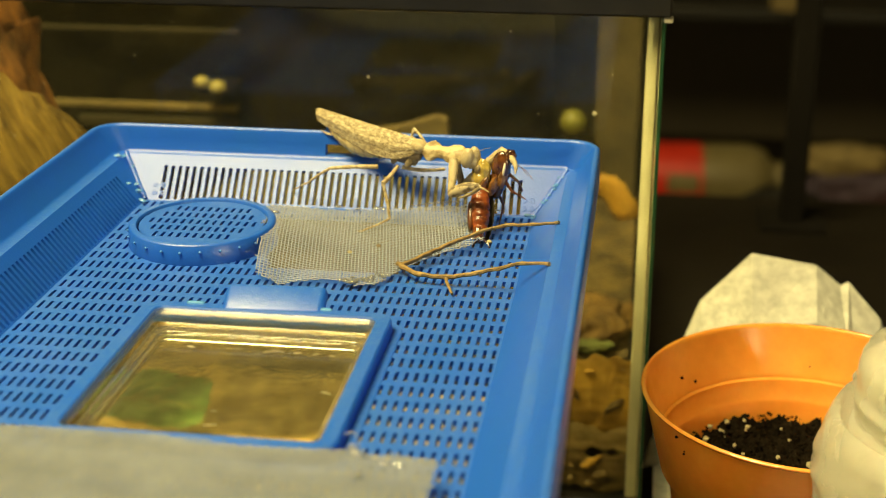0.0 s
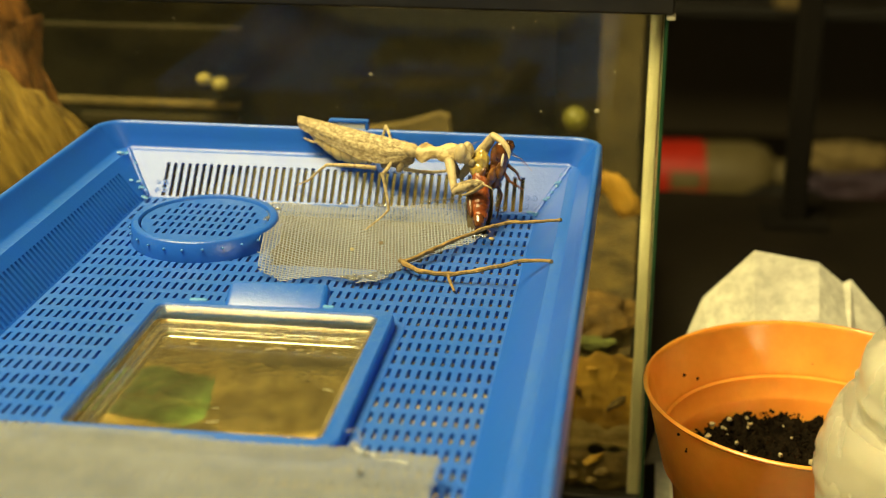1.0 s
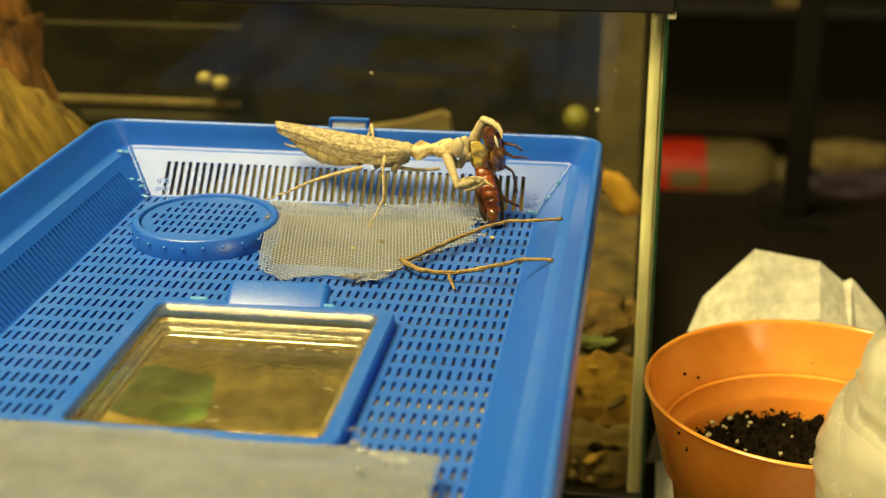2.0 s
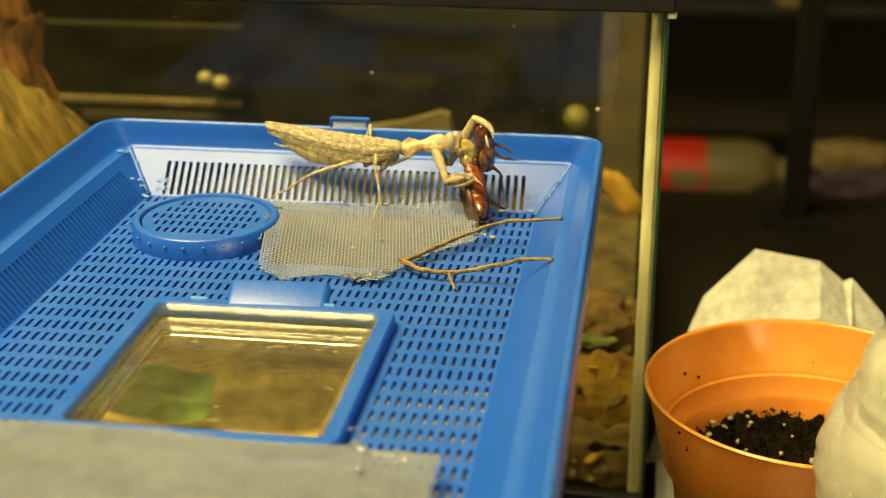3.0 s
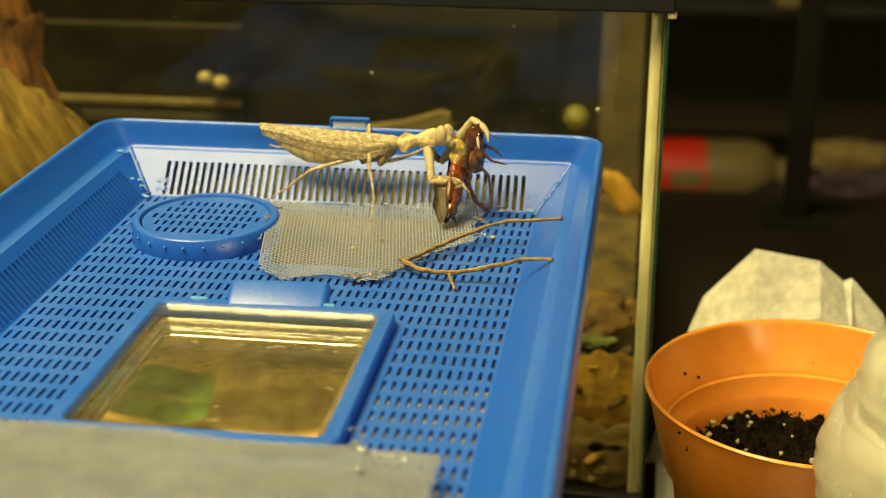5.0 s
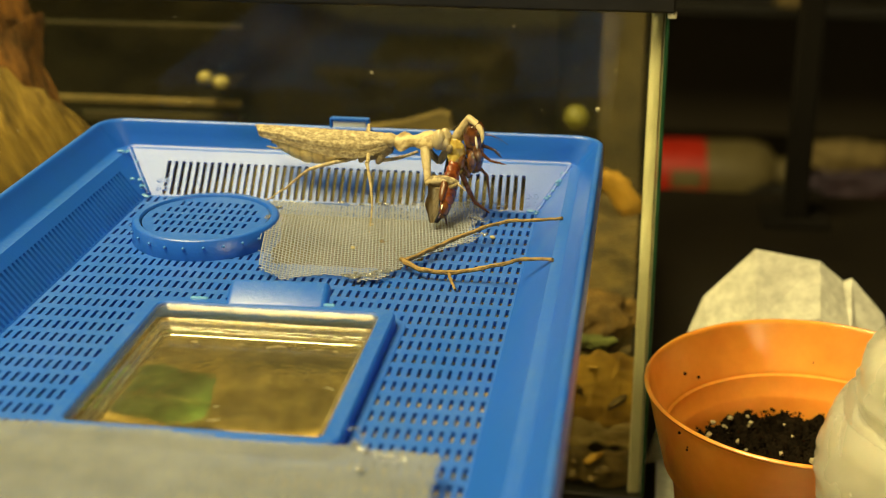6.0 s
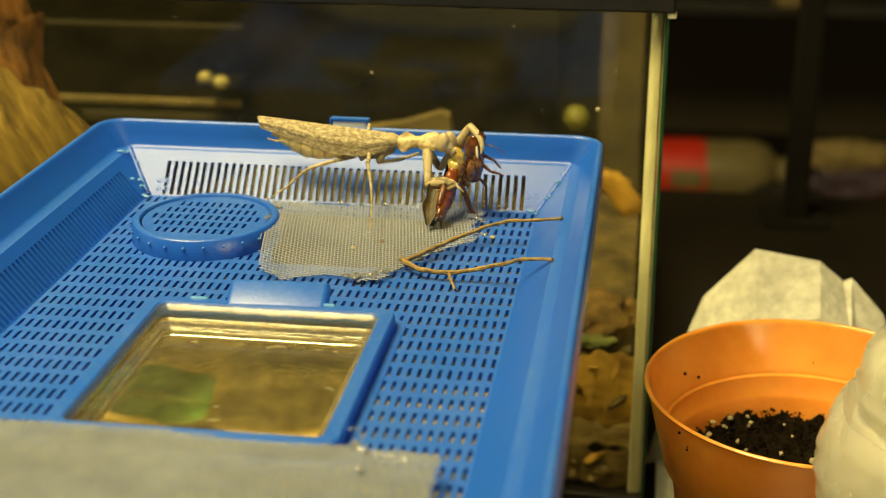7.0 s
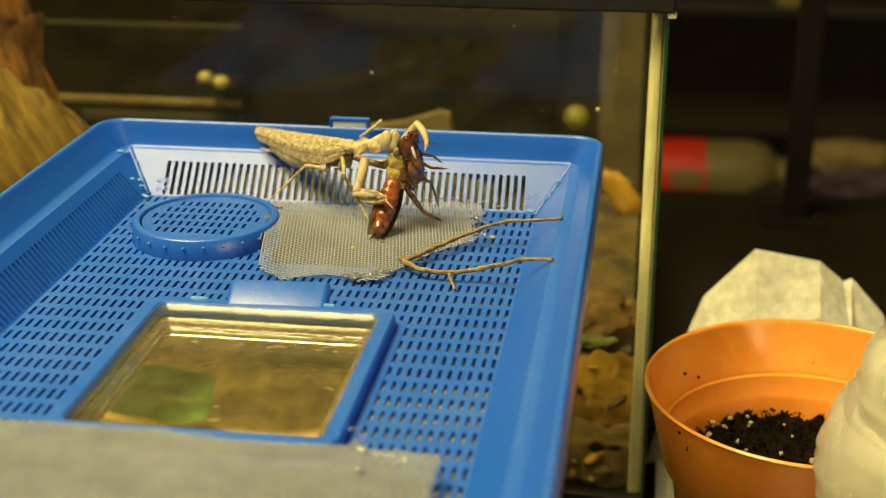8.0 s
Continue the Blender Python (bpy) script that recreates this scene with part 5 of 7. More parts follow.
def abdomen_mesh():
    """Ringed abdomen that bulges under the wing cases."""
    loops = []
    for i in range(61):
        s = 0.22 + 0.66 * i / 60
        low = curve_at((0.22, 0.30, 0.40, 0.50, 0.62, 0.73, 0.80, 0.85, 0.88), (-0.0080, -0.0096, -0.0114, -0.0128, -0.0130, -0.0106, -0.0084, -0.0062, -0.0050), s)
        top = curve_at((0.22, 0.5, 0.88), (0.0008, 0.0004, -0.0024), s)
        w = curve_at((0.22, 0.45, 0.65, 0.8, 0.88), (0.0032, 0.0044, 0.0040, 0.0027, 0.0008), s)
        seg = (i % 8) / 8
        k = 1 + 0.015 * math.sin(seg * math.pi) - 0.035 * (seg < 0.13)
        c, h = (top + low) / 2, (top - low) / 2
        loops.append([(-BODY * s, w * k * math.cos(a), c + h * k * math.sin(a)) for a in [2 * math.pi * m / 20 for m in range(20)]])
    return loft(loops, cap=True)


def prothorax_mesh():
    """Leaf-shaped fore-body with flared edges and a keel."""
    L = 0.0234
    loops = []
    for i in range(45):
        u = i / 44
        half = curve_at((0, 0.06, 0.14, 0.22, 0.30, 0.40, 0.50, 0.62, 0.76, 0.88, 0.95, 1.0), (0.0018, 0.0026, 0.0041, 0.0048, 0.0040, 0.0027, 0.0028, 0.0041, 0.0047, 0.0038, 0.0024, 0.0010), u)
        hz = curve_at((0, 0.15, 0.3, 0.6, 0.85, 1.0), (0.0015, 0.0014, 0.0011, 0.0012, 0.0012, 0.0007), u)
        ring_ = []
        for m in range(24):
            a = 2 * math.pi * m / 24
            y, z = math.cos(a), math.sin(a)
            flare = abs(y) ** 2.5
            edge = 1 + 0.06 * noise.noise((u * 13, y, 2)) * flare
            ring_.append((L * u, half * y * edge, hz * z * (1 - 0.62 * flare) - 0.0008 * flare + 0.00035 * math.exp(-(y / 0.16) ** 2) * (z > 0) + 0.0002 * noise.noise((u * 9, y * 3, z * 2 + 5))))
        loops.append(ring_)
    # the shield is rolled towards its near edge
    c, s = math.cos(radians(52)), math.sin(radians(52))
    loops = [[(x, y * c - z * s, y * s + z * c) for x, y, z in lp] for lp in loops]
    return loft(loops, cap=True)


def head_mesh():
    loops = []
    for i in range(21):
        u = i / 20
        w = 0.0040 * math.sin(math.pi * min(1, 0.12 + 0.84 * u)) ** 0.6 * (1 - 0.40 * u)
        h = 0.0044 * math.sin(math.pi * min(1, 0.14 + 0.80 * u)) ** 0.6 * (1 - 0.35 * u)
        loops.append([(0.0066 * u - 0.0012, w * math.cos(a), h * math.sin(a) - 0.0016 * u) for a in [2 * math.pi * m / 18 for m in range(18)]])
    return loft(loops, cap=True)


def ellipsoid(at, size, turn=(0, 0, 0), seg=16, seed=0, amp=0.0):
    bmn = bmesh.new()
    bmesh.ops.create_uvsphere(bmn, u_segments=seg, v_segments=max(8, seg // 2), radius=1)
    m = pose(*at, *turn) @ Matrix.Diagonal((*size, 1))
    for v in bmn.verts:
        if amp:
            v.co *= 1 + amp * noise.noise(v.co * 2.5 + Vector((seed, seed, seed)))
        v.co = m @ v.co
    return bmn


def spines(base, tip, n, length, out, spread=0.0):
    """Tiny thorns along a limb."""
    pieces = []
    base, tip, out = Vector(base), Vector(tip), Vector(out)
    for i in range(n):
        p = base.lerp(tip, (i + 0.5) / n)
        pieces.append(tube([p, p + out * length + Vector((0, spread * (1 if i % 2 else -1), 0))], [0.00022, 0.00003], n=4))
    return merge(*pieces)


mantis = thing("mantis", "pale tan speckled mantis holding a cockroach", "mantis")
part("wing_case", wing_case(-1), TEGMEN, mantis, "speckled tan wing case", smooth=True)
part("wing_case", wing_case(1), TEGMEN, mantis, "speckled tan wing case", smooth=True)
part("abdomen", abdomen_mesh(), BELLY, mantis, "ringed ochre abdomen", smooth=True)
part("thorax", ellipsoid((-0.0095, 0, -0.0048), (0.0105, 0.0034, 0.0046), (0, -8, 0), seed=3, amp=0.1), DARKCHITIN, mantis, "grey-brown underside of the thorax", smooth=True)
for sd in (-1, 1):
    part("cercus", bump_tube([(-0.046, sd * 0.0020, -0.0064), (-0.050, sd * 0.0028, -0.0070), (-0.054, sd * 0.0030, -0.0063)], [0.0005, 0.0005, 0.0003], n=6), CHITIN, mantis, smooth=True)
    for xk in (-0.0045, -0.0120, -0.0195):
        part("leg_base", ellipsoid((xk, sd * 0.0022, -0.0076), (0.0016, 0.0013, 0.0028), (0, 25, 0)), DARKCHITIN, mantis, smooth=True)

part("collar", ellipsoid((-0.0012, 0, 0.0004), (0.0042, 0.0034, 0.0031)), CHITIN, mantis, smooth=True)
mantis_prothorax = part("prothorax", prothorax_mesh(), SHIELD, mantis, "leaf-shaped pale fore-body", smooth=True)
mantis_head = part("head", head_mesh(), HEADSKIN, mantis, "rounded pale head", smooth=True)
for sd in (-1, 1):
    part("eye", ellipsoid((0.0014, sd * 0.0021, 0.0004), (0.0030, 0.0024, 0.0044), (sd * 8, 0, 0)), EYE, mantis_head, "tan compound eye", smooth=True)
    part("antenna", bump_tube([(0.003, sd * 0.0009, 0.0024), (0.006, sd * 0.0015, 0.0055), (0.010, sd * 0.002, 0.008)], [0.00012, 0.00009, 0.00005], n=5), CHITIN, mantis_head)
part("mouthparts", ellipsoid((0.0062, 0, -0.0030), (0.0014, 0.0012, 0.0022), (0, 20, 0)), DARKCHITIN, mantis_head, smooth=True)

mantis_coxa_near = part("coxa", bump_tube([(-0.001, 0, 0), (0.003, 0, 0.0003), (0.009, 0, 0.0002), (0.0142, 0, 0)], [0.0017, 0.0021, 0.0017, 0.0013], flat=0.75, side=(0, 1, 0), knots=0.1), CHITIN, mantis, smooth=True)
mantis_foreleg_near = part("foreleg_femur", bump_tube([(-0.0006, 0, 0), (0.003, 0, 0.0006), (0.008, 0, 0.0008), (0.0125, 0, 0.0003), (0.0148, 0, -0.0008)], [0.0013, 0.0024, 0.0022, 0.0014, 0.0007], flat=0.8, side=(0, 1, 0), knots=0.12), FEMUR, mantis, "thick grasping foreleg", smooth=True)
part("foreleg_tibia", bump_tube([(0.0148, -0.0006, -0.0008), (0.0105, -0.0009, -0.0020), (0.006, -0.0010, -0.0024), (0.0030, -0.0008, -0.0020)], [0.0009, 0.0008, 0.0006, 0.0002], n=8), DARKCHITIN, mantis_foreleg_near, smooth=True)
part("spine_row", spines((0.003, -0.001, -0.0008), (0.0125, -0.001, -0.0006), 11, 0.0022, (0.1, 0, -1), 0.0003), DARKCHITIN, mantis_foreleg_near)
part("foreleg_tarsus", bump_tube([(0.0145, -0.0004, -0.0008), (0.0165, -0.0008, -0.0020), (0.0180, -0.0008, -0.0036)], [0.0005, 0.0004, 0.0002], n=6), CHITIN, mantis_foreleg_near, smooth=True)
mantis_femur_far = part("foreleg_femur", bump_tube([(-0.0004, 0, 0), (0.004, 0, 0.0004), (0.010, 0, 0.0006), (0.017, 0, 0.0003), (0.0255, 0, 0)], [0.0014, 0.0022, 0.0027, 0.0022, 0.0014], flat=0.8, side=(0, 1, 0), knots=0.1), CHITIN, mantis, "thick grasping foreleg", smooth=True)
mantis_tibia_far = part("foreleg_tibia", bump_tube([(-0.0006, 0, -0.0002), (0.0035, 0, 0.0012), (0.0075, 0, 0.0017), (0.0108, 0, 0.0010), (0.0132, 0, -0.0008)], [0.0015, 0.0015, 0.0013, 0.0009, 0.0002], n=9), CHITIN, mantis, "curved claw of the foreleg", smooth=True)
part("spine_row", spines((0.003, 0, 0.0008), (0.0105, 0, 0.0008), 8, 0.0012, (0.1, 0, -1), 0.0003), DARKCHITIN, mantis_tibia_far)
# Far coxa takes the darker chitin: its shade is put into the colour.
mantis_coxa_far = part("coxa", bump_tube([(0, 0, 0), (0.004, 0, 0), (0.0095, 0, 0), (0.0135, 0, 0)], [0.0013, 0.0016, 0.0018, 0.0014], flat=0.8, side=(0, 1, 0)), DARKCHITIN, mantis, "grey-brown coxa, darkened for shade", smooth=True)


def leg_part(name, length, r0, r1, bend=0.00025, knots=0.22, seed=1):
    ps = [(0, 0, 0), (length * 0.33, 0, bend), (length * 0.66, 0, bend), (length, 0, 0)]
    return part(name, bump_tube(ps, [r0 * 0.86, (2 * r0 + r1) / 3.5, (r0 + 2 * r1) / 3.5, r1 * 0.86], n=8, knots=knots, seed=seed), LEGCHITIN, mantis, smooth=True)


mantis_mid_tarsus = leg_part("tarsus", 0.0112, 0.00035, 0.00060, seed=2)
part("claw", merge(tube([(0.0005, 0, 0), (-0.0022, 0.0003, 0.0004), (-0.0040, 0.0006, -0.0004)], [0.0004, 0.0003, 0.0001], n=5), tube([(0.0005, 0, 0), (0.0002, 0.0016, 0.0018)], [0.0003, 0.0001], n=5)), CHITIN, mantis_mid_tarsus)
mantis_mid_tibia = leg_part("tibia", 0.0148, 0.00060, 0.00085, seed=3)
mantis_mid_femur = leg_part("femur", 0.0115, 0.00115, 0.00085, seed=4)
mantis_hind_tarsus = leg_part("tarsus", 0.0080, 0.00030, 0.00045, seed=5)
part("claw", tube([(0.0003, 0, 0), (-0.0030, 0, 0.0003), (-0.0055, 0, -0.0003)], [0.0003, 0.00025, 0.0001], n=5), CHITIN, mantis_hind_tarsus)
mantis_hind_tibia = leg_part("tibia", 0.0150, 0.00045, 0.00075, seed=6)
mantis_hind_femur = leg_part("femur", 0.0205, 0.00085, 0.00125, seed=7)
mantis_far_tibia = leg_part("tibia", 0.0125, 0.00085, 0.00060, seed=8)
mantis_far_femur = leg_part("femur", 0.0080, 0.00080, 0.00085, seed=9)
mantis_far_mid_femur = leg_part("femur", 0.0185, 0.00110, 0.00075, bend=-0.0008, seed=10)


# prey: x runs down its abdomen
cockroach = thing("cockroach", "half-eaten glossy brown cockroach in the mantis's grip", "cockroach")


def roach_abdomen():
    loops = []
    for i in range(57):
        u = i / 56
        seg = (i % 7) / 7
        k = 1 + 0.06 * math.sin(seg * math.pi) - 0.045 * (seg < 0.15)
        w = curve_at((0, 0.1, 0.35, 0.6, 0.85, 0.95, 1.0), (0.0020, 0.0030, 0.0039, 0.0039, 0.0027, 0.0017, 0.0004), u) * k
        d = curve_at((0, 0.3, 0.7, 1.0), (0.0020, 0.0027, 0.0025, 0.0004), u) * k
        loops.append([(0.002 + 0.0270 * u, d * math.sin(a), w * math.cos(a)) for a in [2 * math.pi * m / 20 for m in range(20)]])
    return loft(loops, cap=True)


part("abdomen", roach_abdomen(), ROACH_BELLY, cockroach, "ringed glossy red-brown abdomen", smooth=True)


def roach_wing(side, y0):
    def fn(u, v):
        w = 0.0062 * (math.sin(math.pi * min(1, 0.10 + 0.83 * u)) ** 0.55)
        return 0.033 * u - 0.002, y0 + 0.0016 * math.cos((v - 0.5) * 2.4) - 0.0012, side * (v * w * 1.25 - 0.0010) - 0.0012
    v, f = grid_sheet(fn, 26, 8)
    n = len(v)
    v2 = [(x, y + 0.00025, z) for x, y, z in v]
    return v + v2, f + [tuple(i + n for i in q[::-1]) for q in f]


part("wing_cover", roach_wing(1, 0.0034), ROACH_WING, cockroach, "amber-brown wing cover", smooth=True)


def spread_wing():
    def fn(u, v):
        w = 0.0058 * (math.sin(math.pi * min(1, 0.25 + 0.70 * u)) ** 0.45)
        s = v * w
        return 0.0215 * u + 0.0110, 0.0014 + 0.80 * s + 0.0016 * math.sin(v * 3.0) + 0.0005 * math.sin(u * 14 + v * 5), -0.0024 - 0.60 * s + 0.0010 * math.sin(v * 3.0)
    v, f = grid_sheet(fn, 26, 8)
    n = len(v)
    return v + [(x, y + 0.0002, z + 0.0002) for x, y, z in v], f + [tuple(i + n for i in q[::-1]) for q in f]


part("wing_cover", spread_wing(), ROACH_WING, cockroach, "spread amber-brown wing cover", smooth=True)
part("side_plate", ellipsoid((0.0175, -0.0002, -0.0038), (0.0068, 0.0016, 0.0015), (0, 0, 0), seed=2, amp=0.15), ROACH_LEG, cockroach, "glossy dark edge of the abdomen", smooth=True)
part("exposed_flesh", lumpy((0.0056, 0.0036, 0.0042), 13, 0.22, 1.0, sub=4), FLESH, cockroach, "wet yellow bitten flesh", smooth=True).location = (0.0004, -0.0002, 0)
part("tail_plate", ellipsoid((0.0258, -0.0004, -0.0006), (0.0042, 0.0020, 0.0026), seed=4, amp=0.2), ROACH, cockroach, "glossy black-brown tail end", smooth=True)
for zc in (-0.0012, 0.0014):
    part("tail_feeler", bump_tube([(0.0280, 0, zc), (0.0300, 0, zc * 2), (0.0315, -0.0004, zc * 2.6)], [0.0005, 0.0004, 0.0001], n=6), ROACH, cockroach, smooth=True)

def blob(at, size, turn, seed, amp=0.25, freq=1.2):
    """A lumpy shell turned in the plane of the body."""
    bmn = lumpy(size, seed, amp, freq, sub=4)
    m = pose(*at, 0, 0, turn)
    for v in bmn.verts:
        v.co = m @ v.co
    return bmn


cockroach_thorax = part("thorax", blob((0.0072, -0.0040, -0.0004), (0.0098, 0.0038, 0.0034), 45, 15, 0.12), ROACH, cockroach, "glossy dark brown fore-body", smooth=True)
part("pronotum", blob((0.0108, 0.0004, 0.0012), (0.0058, 0.0040, 0.0024), 50, 5, 0.08), ROACH, cockroach_thorax, "shield behind the head", smooth=True)
part("chest_plate", blob((0.0040, -0.0060, 0.0026), (0.0046, 0.0020, 0.0020), 40, 25, 0.10), ROACH_SKIN, cockroach_thorax, "red-brown chest plate", smooth=True)
part("chest_plate", blob((0.0085, -0.0052, 0.0028), (0.0038, 0.0017, 0.0017), 60, 26, 0.10), ROACH_SKIN, cockroach_thorax, "red-brown chest plate", smooth=True)
part("head", blob((0.0152, 0.0018, 0.0006), (0.0034, 0.0025, 0.0022), 30, 6, 0.2), ROACH, cockroach_thorax, "dark brown head", smooth=True)
part("pale_mark", ellipsoid((0.0118, -0.0016, 0.0034), (0.0028, 0.0006, 0.0006), (0, 10, 55)), PALE_MARK, cockroach_thorax, "cream mark beside the head", smooth=True)
part("flesh_patch", blob((0.0030, 0.0014, 0.0020), (0.0050, 0.0030, 0.0022), 60, 19, 0.2), FLESH, cockroach_thorax, "wet yellow bitten flesh", smooth=True)
part("flesh_shred", blob((-0.0010, -0.0034, 0.0026), (0.0044, 0.0014, 0.0014), 45, 29, 0.5), FLESH, cockroach_thorax, "wet torn flesh", smooth=True)
part("skin_flap", blob((0.0000, -0.0058, 0.0012), (0.0050, 0.0018, 0.0020), 55, 33, 0.5), ROACH_SKIN, cockroach_thorax, "torn glossy brown skin", smooth=True)


def roach_leg(a, b, c, r=0.0006):
    """Femur with a spiny shin and foot, under the thorax."""
    o = part("leg", bump_tube([a, ((a[0] + b[0]) / 2, (a[1] + b[1]) / 2, (a[2] + b[2]) / 2 + 0.0004), b], [r * 1.3, r * 1.2, r * 0.9], n=7), ROACH_LEG, cockroach_thorax, smooth=True)
    m = Vector(b).lerp(Vector(c), 0.7)
    part("shin", bump_tube([b, tuple(m), c], [r * 0.9, r * 0.6, r * 0.25], n=6), ROACH_LEG, cockroach_thorax, smooth=True)
    b, c = Vector(b), Vector(c)
    d = (c - b).normalized()
    side = d.cross(Vector((0, 0, 1))).normalized()
    pieces = []
    for i in range(6):
        p = b.lerp(c, 0.1 + 0.11 * i)
        pieces.append(tube([p, p + side * (0.0012 if i % 2 else -0.0012) + d * 0.0006], [0.00014, 0.00003], n=4))
    part("shin_spines", merge(*pieces), ROACH_LEG, cockroach_thorax)


# glossy leg bases packed along the fore-body
for a, b, r in (((-0.0020, -0.0050, 0.0030), (0.0040, -0.0016, 0.0036), 0.0016), ((0.0020, -0.0066, 0.0022), (0.0075, -0.0030, 0.0036), 0.0015), ((0.0062, -0.0062, 0.0014), (0.0112, -0.0024, 0.0030), 0.0013),
                ((0.0010, -0.0072, -0.0010), (0.0066, -0.0064, 0.0002), 0.0014), ((-0.0046, -0.0076, 0.0010), (0.0002, -0.0062, 0.0014), 0.0012)):
    a, b = Vector(a), Vector(b)
    part("leg_base", bump_tube([a, a.lerp(b, 0.35) + Vector((0, 0, 0.0003)), a.lerp(b, 0.75), b], [r * 0.45, r, r * 0.9, r * 0.3], n=10), ROACH_SKIN, cockroach_thorax, "glossy amber leg base", smooth=True)

roach_leg((-0.0030, -0.0060, 0.0016), (-0.0080, -0.0190, 0.0020), (-0.0070, -0.0270, 0.0010), 0.0009)
roach_leg((0.0040, -0.0030, 0.0005), (0.0030, -0.0150, -0.0015), (-0.0040, -0.0230, -0.0015))
roach_leg((0.0090, -0.0030, 0.0010), (0.0100, -0.0110, 0.0020), (0.0138, -0.0165, 0.0020), 0.0006)
roach_leg((0.0105, -0.0025, -0.0010), (0.0130, -0.0090, -0.0020), (0.0125, -0.0135, -0.0030), 0.0006)
part("antenna", bump_tube([(0.0150, 0.0, 0.0006), (0.0175, -0.0030, 0.0010), (0.0188, -0.0085, 0.0010)], [0.00018, 0.00013, 0.00007], n=5), ROACH_LEG, cockroach_thorax)
part("antenna", bump_tube([(0.0150, -0.0010, 0.0010), (0.0190, -0.0050, 0.0020), (0.0205, -0.0110, 0.0020)], [0.00018, 0.00014, 0.00008], n=5), ROACH_LEG, cockroach_thorax)


def motions():
    """The mantis backs away step by step with its prey and turns sharply at the end."""
    walk(mantis, [
        (0.0, pose(-0.04617, 0.06300, 0.03004, 0.0, 5.4, -30.1)), (0.3, pose(-0.04867, 0.06400, 0.02889, 0.0, 5.6, -22.6)),
        (0.6, pose(-0.04903, 0.06400, 0.02623, 0.0, 7.1, -24.3)), (0.9, pose(-0.05021, 0.06400, 0.02643, 0.0, 6.6, -23.5)),
        (1.2, pose(-0.05193, 0.06500, 0.02682, 0.0, 2.8, -18.0)), (1.5, pose(-0.05240, 0.06570, 0.02640, 0.0, 4.2, -10.5)), (1.6, pose(-0.05220, 0.06600, 0.02577, -0.0, 7.3, -4.3)),
        (2.8, pose(-0.05754, 0.06600, 0.02625, 0.0, 6.9, -4.6)), (3.1, pose(-0.05829, 0.06600, 0.02669, 0.0, 5.5, -6.2)),
        (3.5, pose(-0.05755, 0.06600, 0.02772, 0.0, 5.5, -3.6)), (4.0, pose(-0.05610, 0.06600, 0.02728, 0.0, 6.7, -2.0)),
        (4.5, pose(-0.05779, 0.06600, 0.02771, 0.0, 5.5, -2.9)), (5.8, pose(-0.06068, 0.06600, 0.02958, 0.0, 2.3, -2.2)),
        (6.5, pose(-0.06019, 0.06600, 0.02960, 0.0, 4.2, -0.7)), (7.0, pose(-0.05971, 0.06600, 0.02962, 0.0, 6.5, -0.4)),
        (7.4, pose(-0.06288, 0.06600, 0.02875, -0.0, 4.6, 0.6)), (7.5, pose(-0.06590, 0.06600, 0.02885, 0.0, 0.2, -3.4)), (7.6, pose(-0.06872, 0.06600, 0.02926, -0.0, -1.1, -8.2)),
        (7.7, pose(-0.06853, 0.06500, 0.02906, -0.0, -0.8, -7.3)), (7.8, pose(-0.06702, 0.06100, 0.02957, 0.0, -1.0, -5.2)),
        (7.9, pose(-0.07625, 0.05300, 0.02937, -0.0, -7.0, -33.4)), (8.0, pose(-0.07483, 0.05100, 0.03052, 0.0, -4.0, -33.2)),
    ])
    walk(mantis_prothorax, [
        (0.0, pose(0.00000, 0.00000, 0.00000, -0.5, -5.9, 4.8)), (0.3, pose(0.00000, -0.00000, 0.00000, -0.0, -11.3, 0.4)),
        (0.6, pose(0.00000, 0.00000, 0.00000, -0.0, -13.4, 0.1)), (0.9, pose(0.00000, -0.00000, 0.00000, -0.1, -13.7, 0.7)),
        (1.2, pose(0.00000, 0.00000, 0.00000, -0.1, -10.9, 2.2)), (1.6, pose(-0.00000, 0.00000, 0.00000, 1.5, -17.8, -12.1)),
        (2.8, pose(0.00000, 0.00000, 0.00000, 0.4, -18.8, -3.0)), (3.1, pose(0.00000, 0.00000, 0.00000, -0.1, -16.9, 0.5)),
        (3.5, pose(0.00000, 0.00000, 0.00000, 0.6, -17.4, -6.4)), (4.0, pose(-0.00000, 0.00000, 0.00000, 1.8, -24.3, -14.6)),
        (4.5, pose(0.00000, -0.00000, 0.00000, 1.1, -23.8, -11.2)), (5.8, pose(0.00000, 0.00000, -0.00000, 0.8, -12.4, -19.7)),
        (6.5, pose(0.00000, 0.00000, 0.00000, 1.1, -12.7, -15.5)), (7.0, pose(0.00000, 0.00000, 0.00000, 1.8, -13.2, -16.5)),
        (7.4, pose(0.00000, 0.00000, 0.00000, 1.6, -15.8, -20.8)), (7.6, pose(0.00000, -0.00000, 0.00000, -0.0, -10.3, -2.2)),
        (7.7, pose(0.00000, 0.00000, 0.00000, -0.1, -12.4, -5.6)), (7.8, pose(0.00000, 0.00000, 0.00000, -0.4, -18.6, -21.0)),
        (7.9, pose(0.00000, -0.00000, 0.00000, -0.1, -14.4, -0.9)), (8.0, pose(0.00000, 0.00000, 0.00000, -0.2, -15.8, -2.0)),
    ])
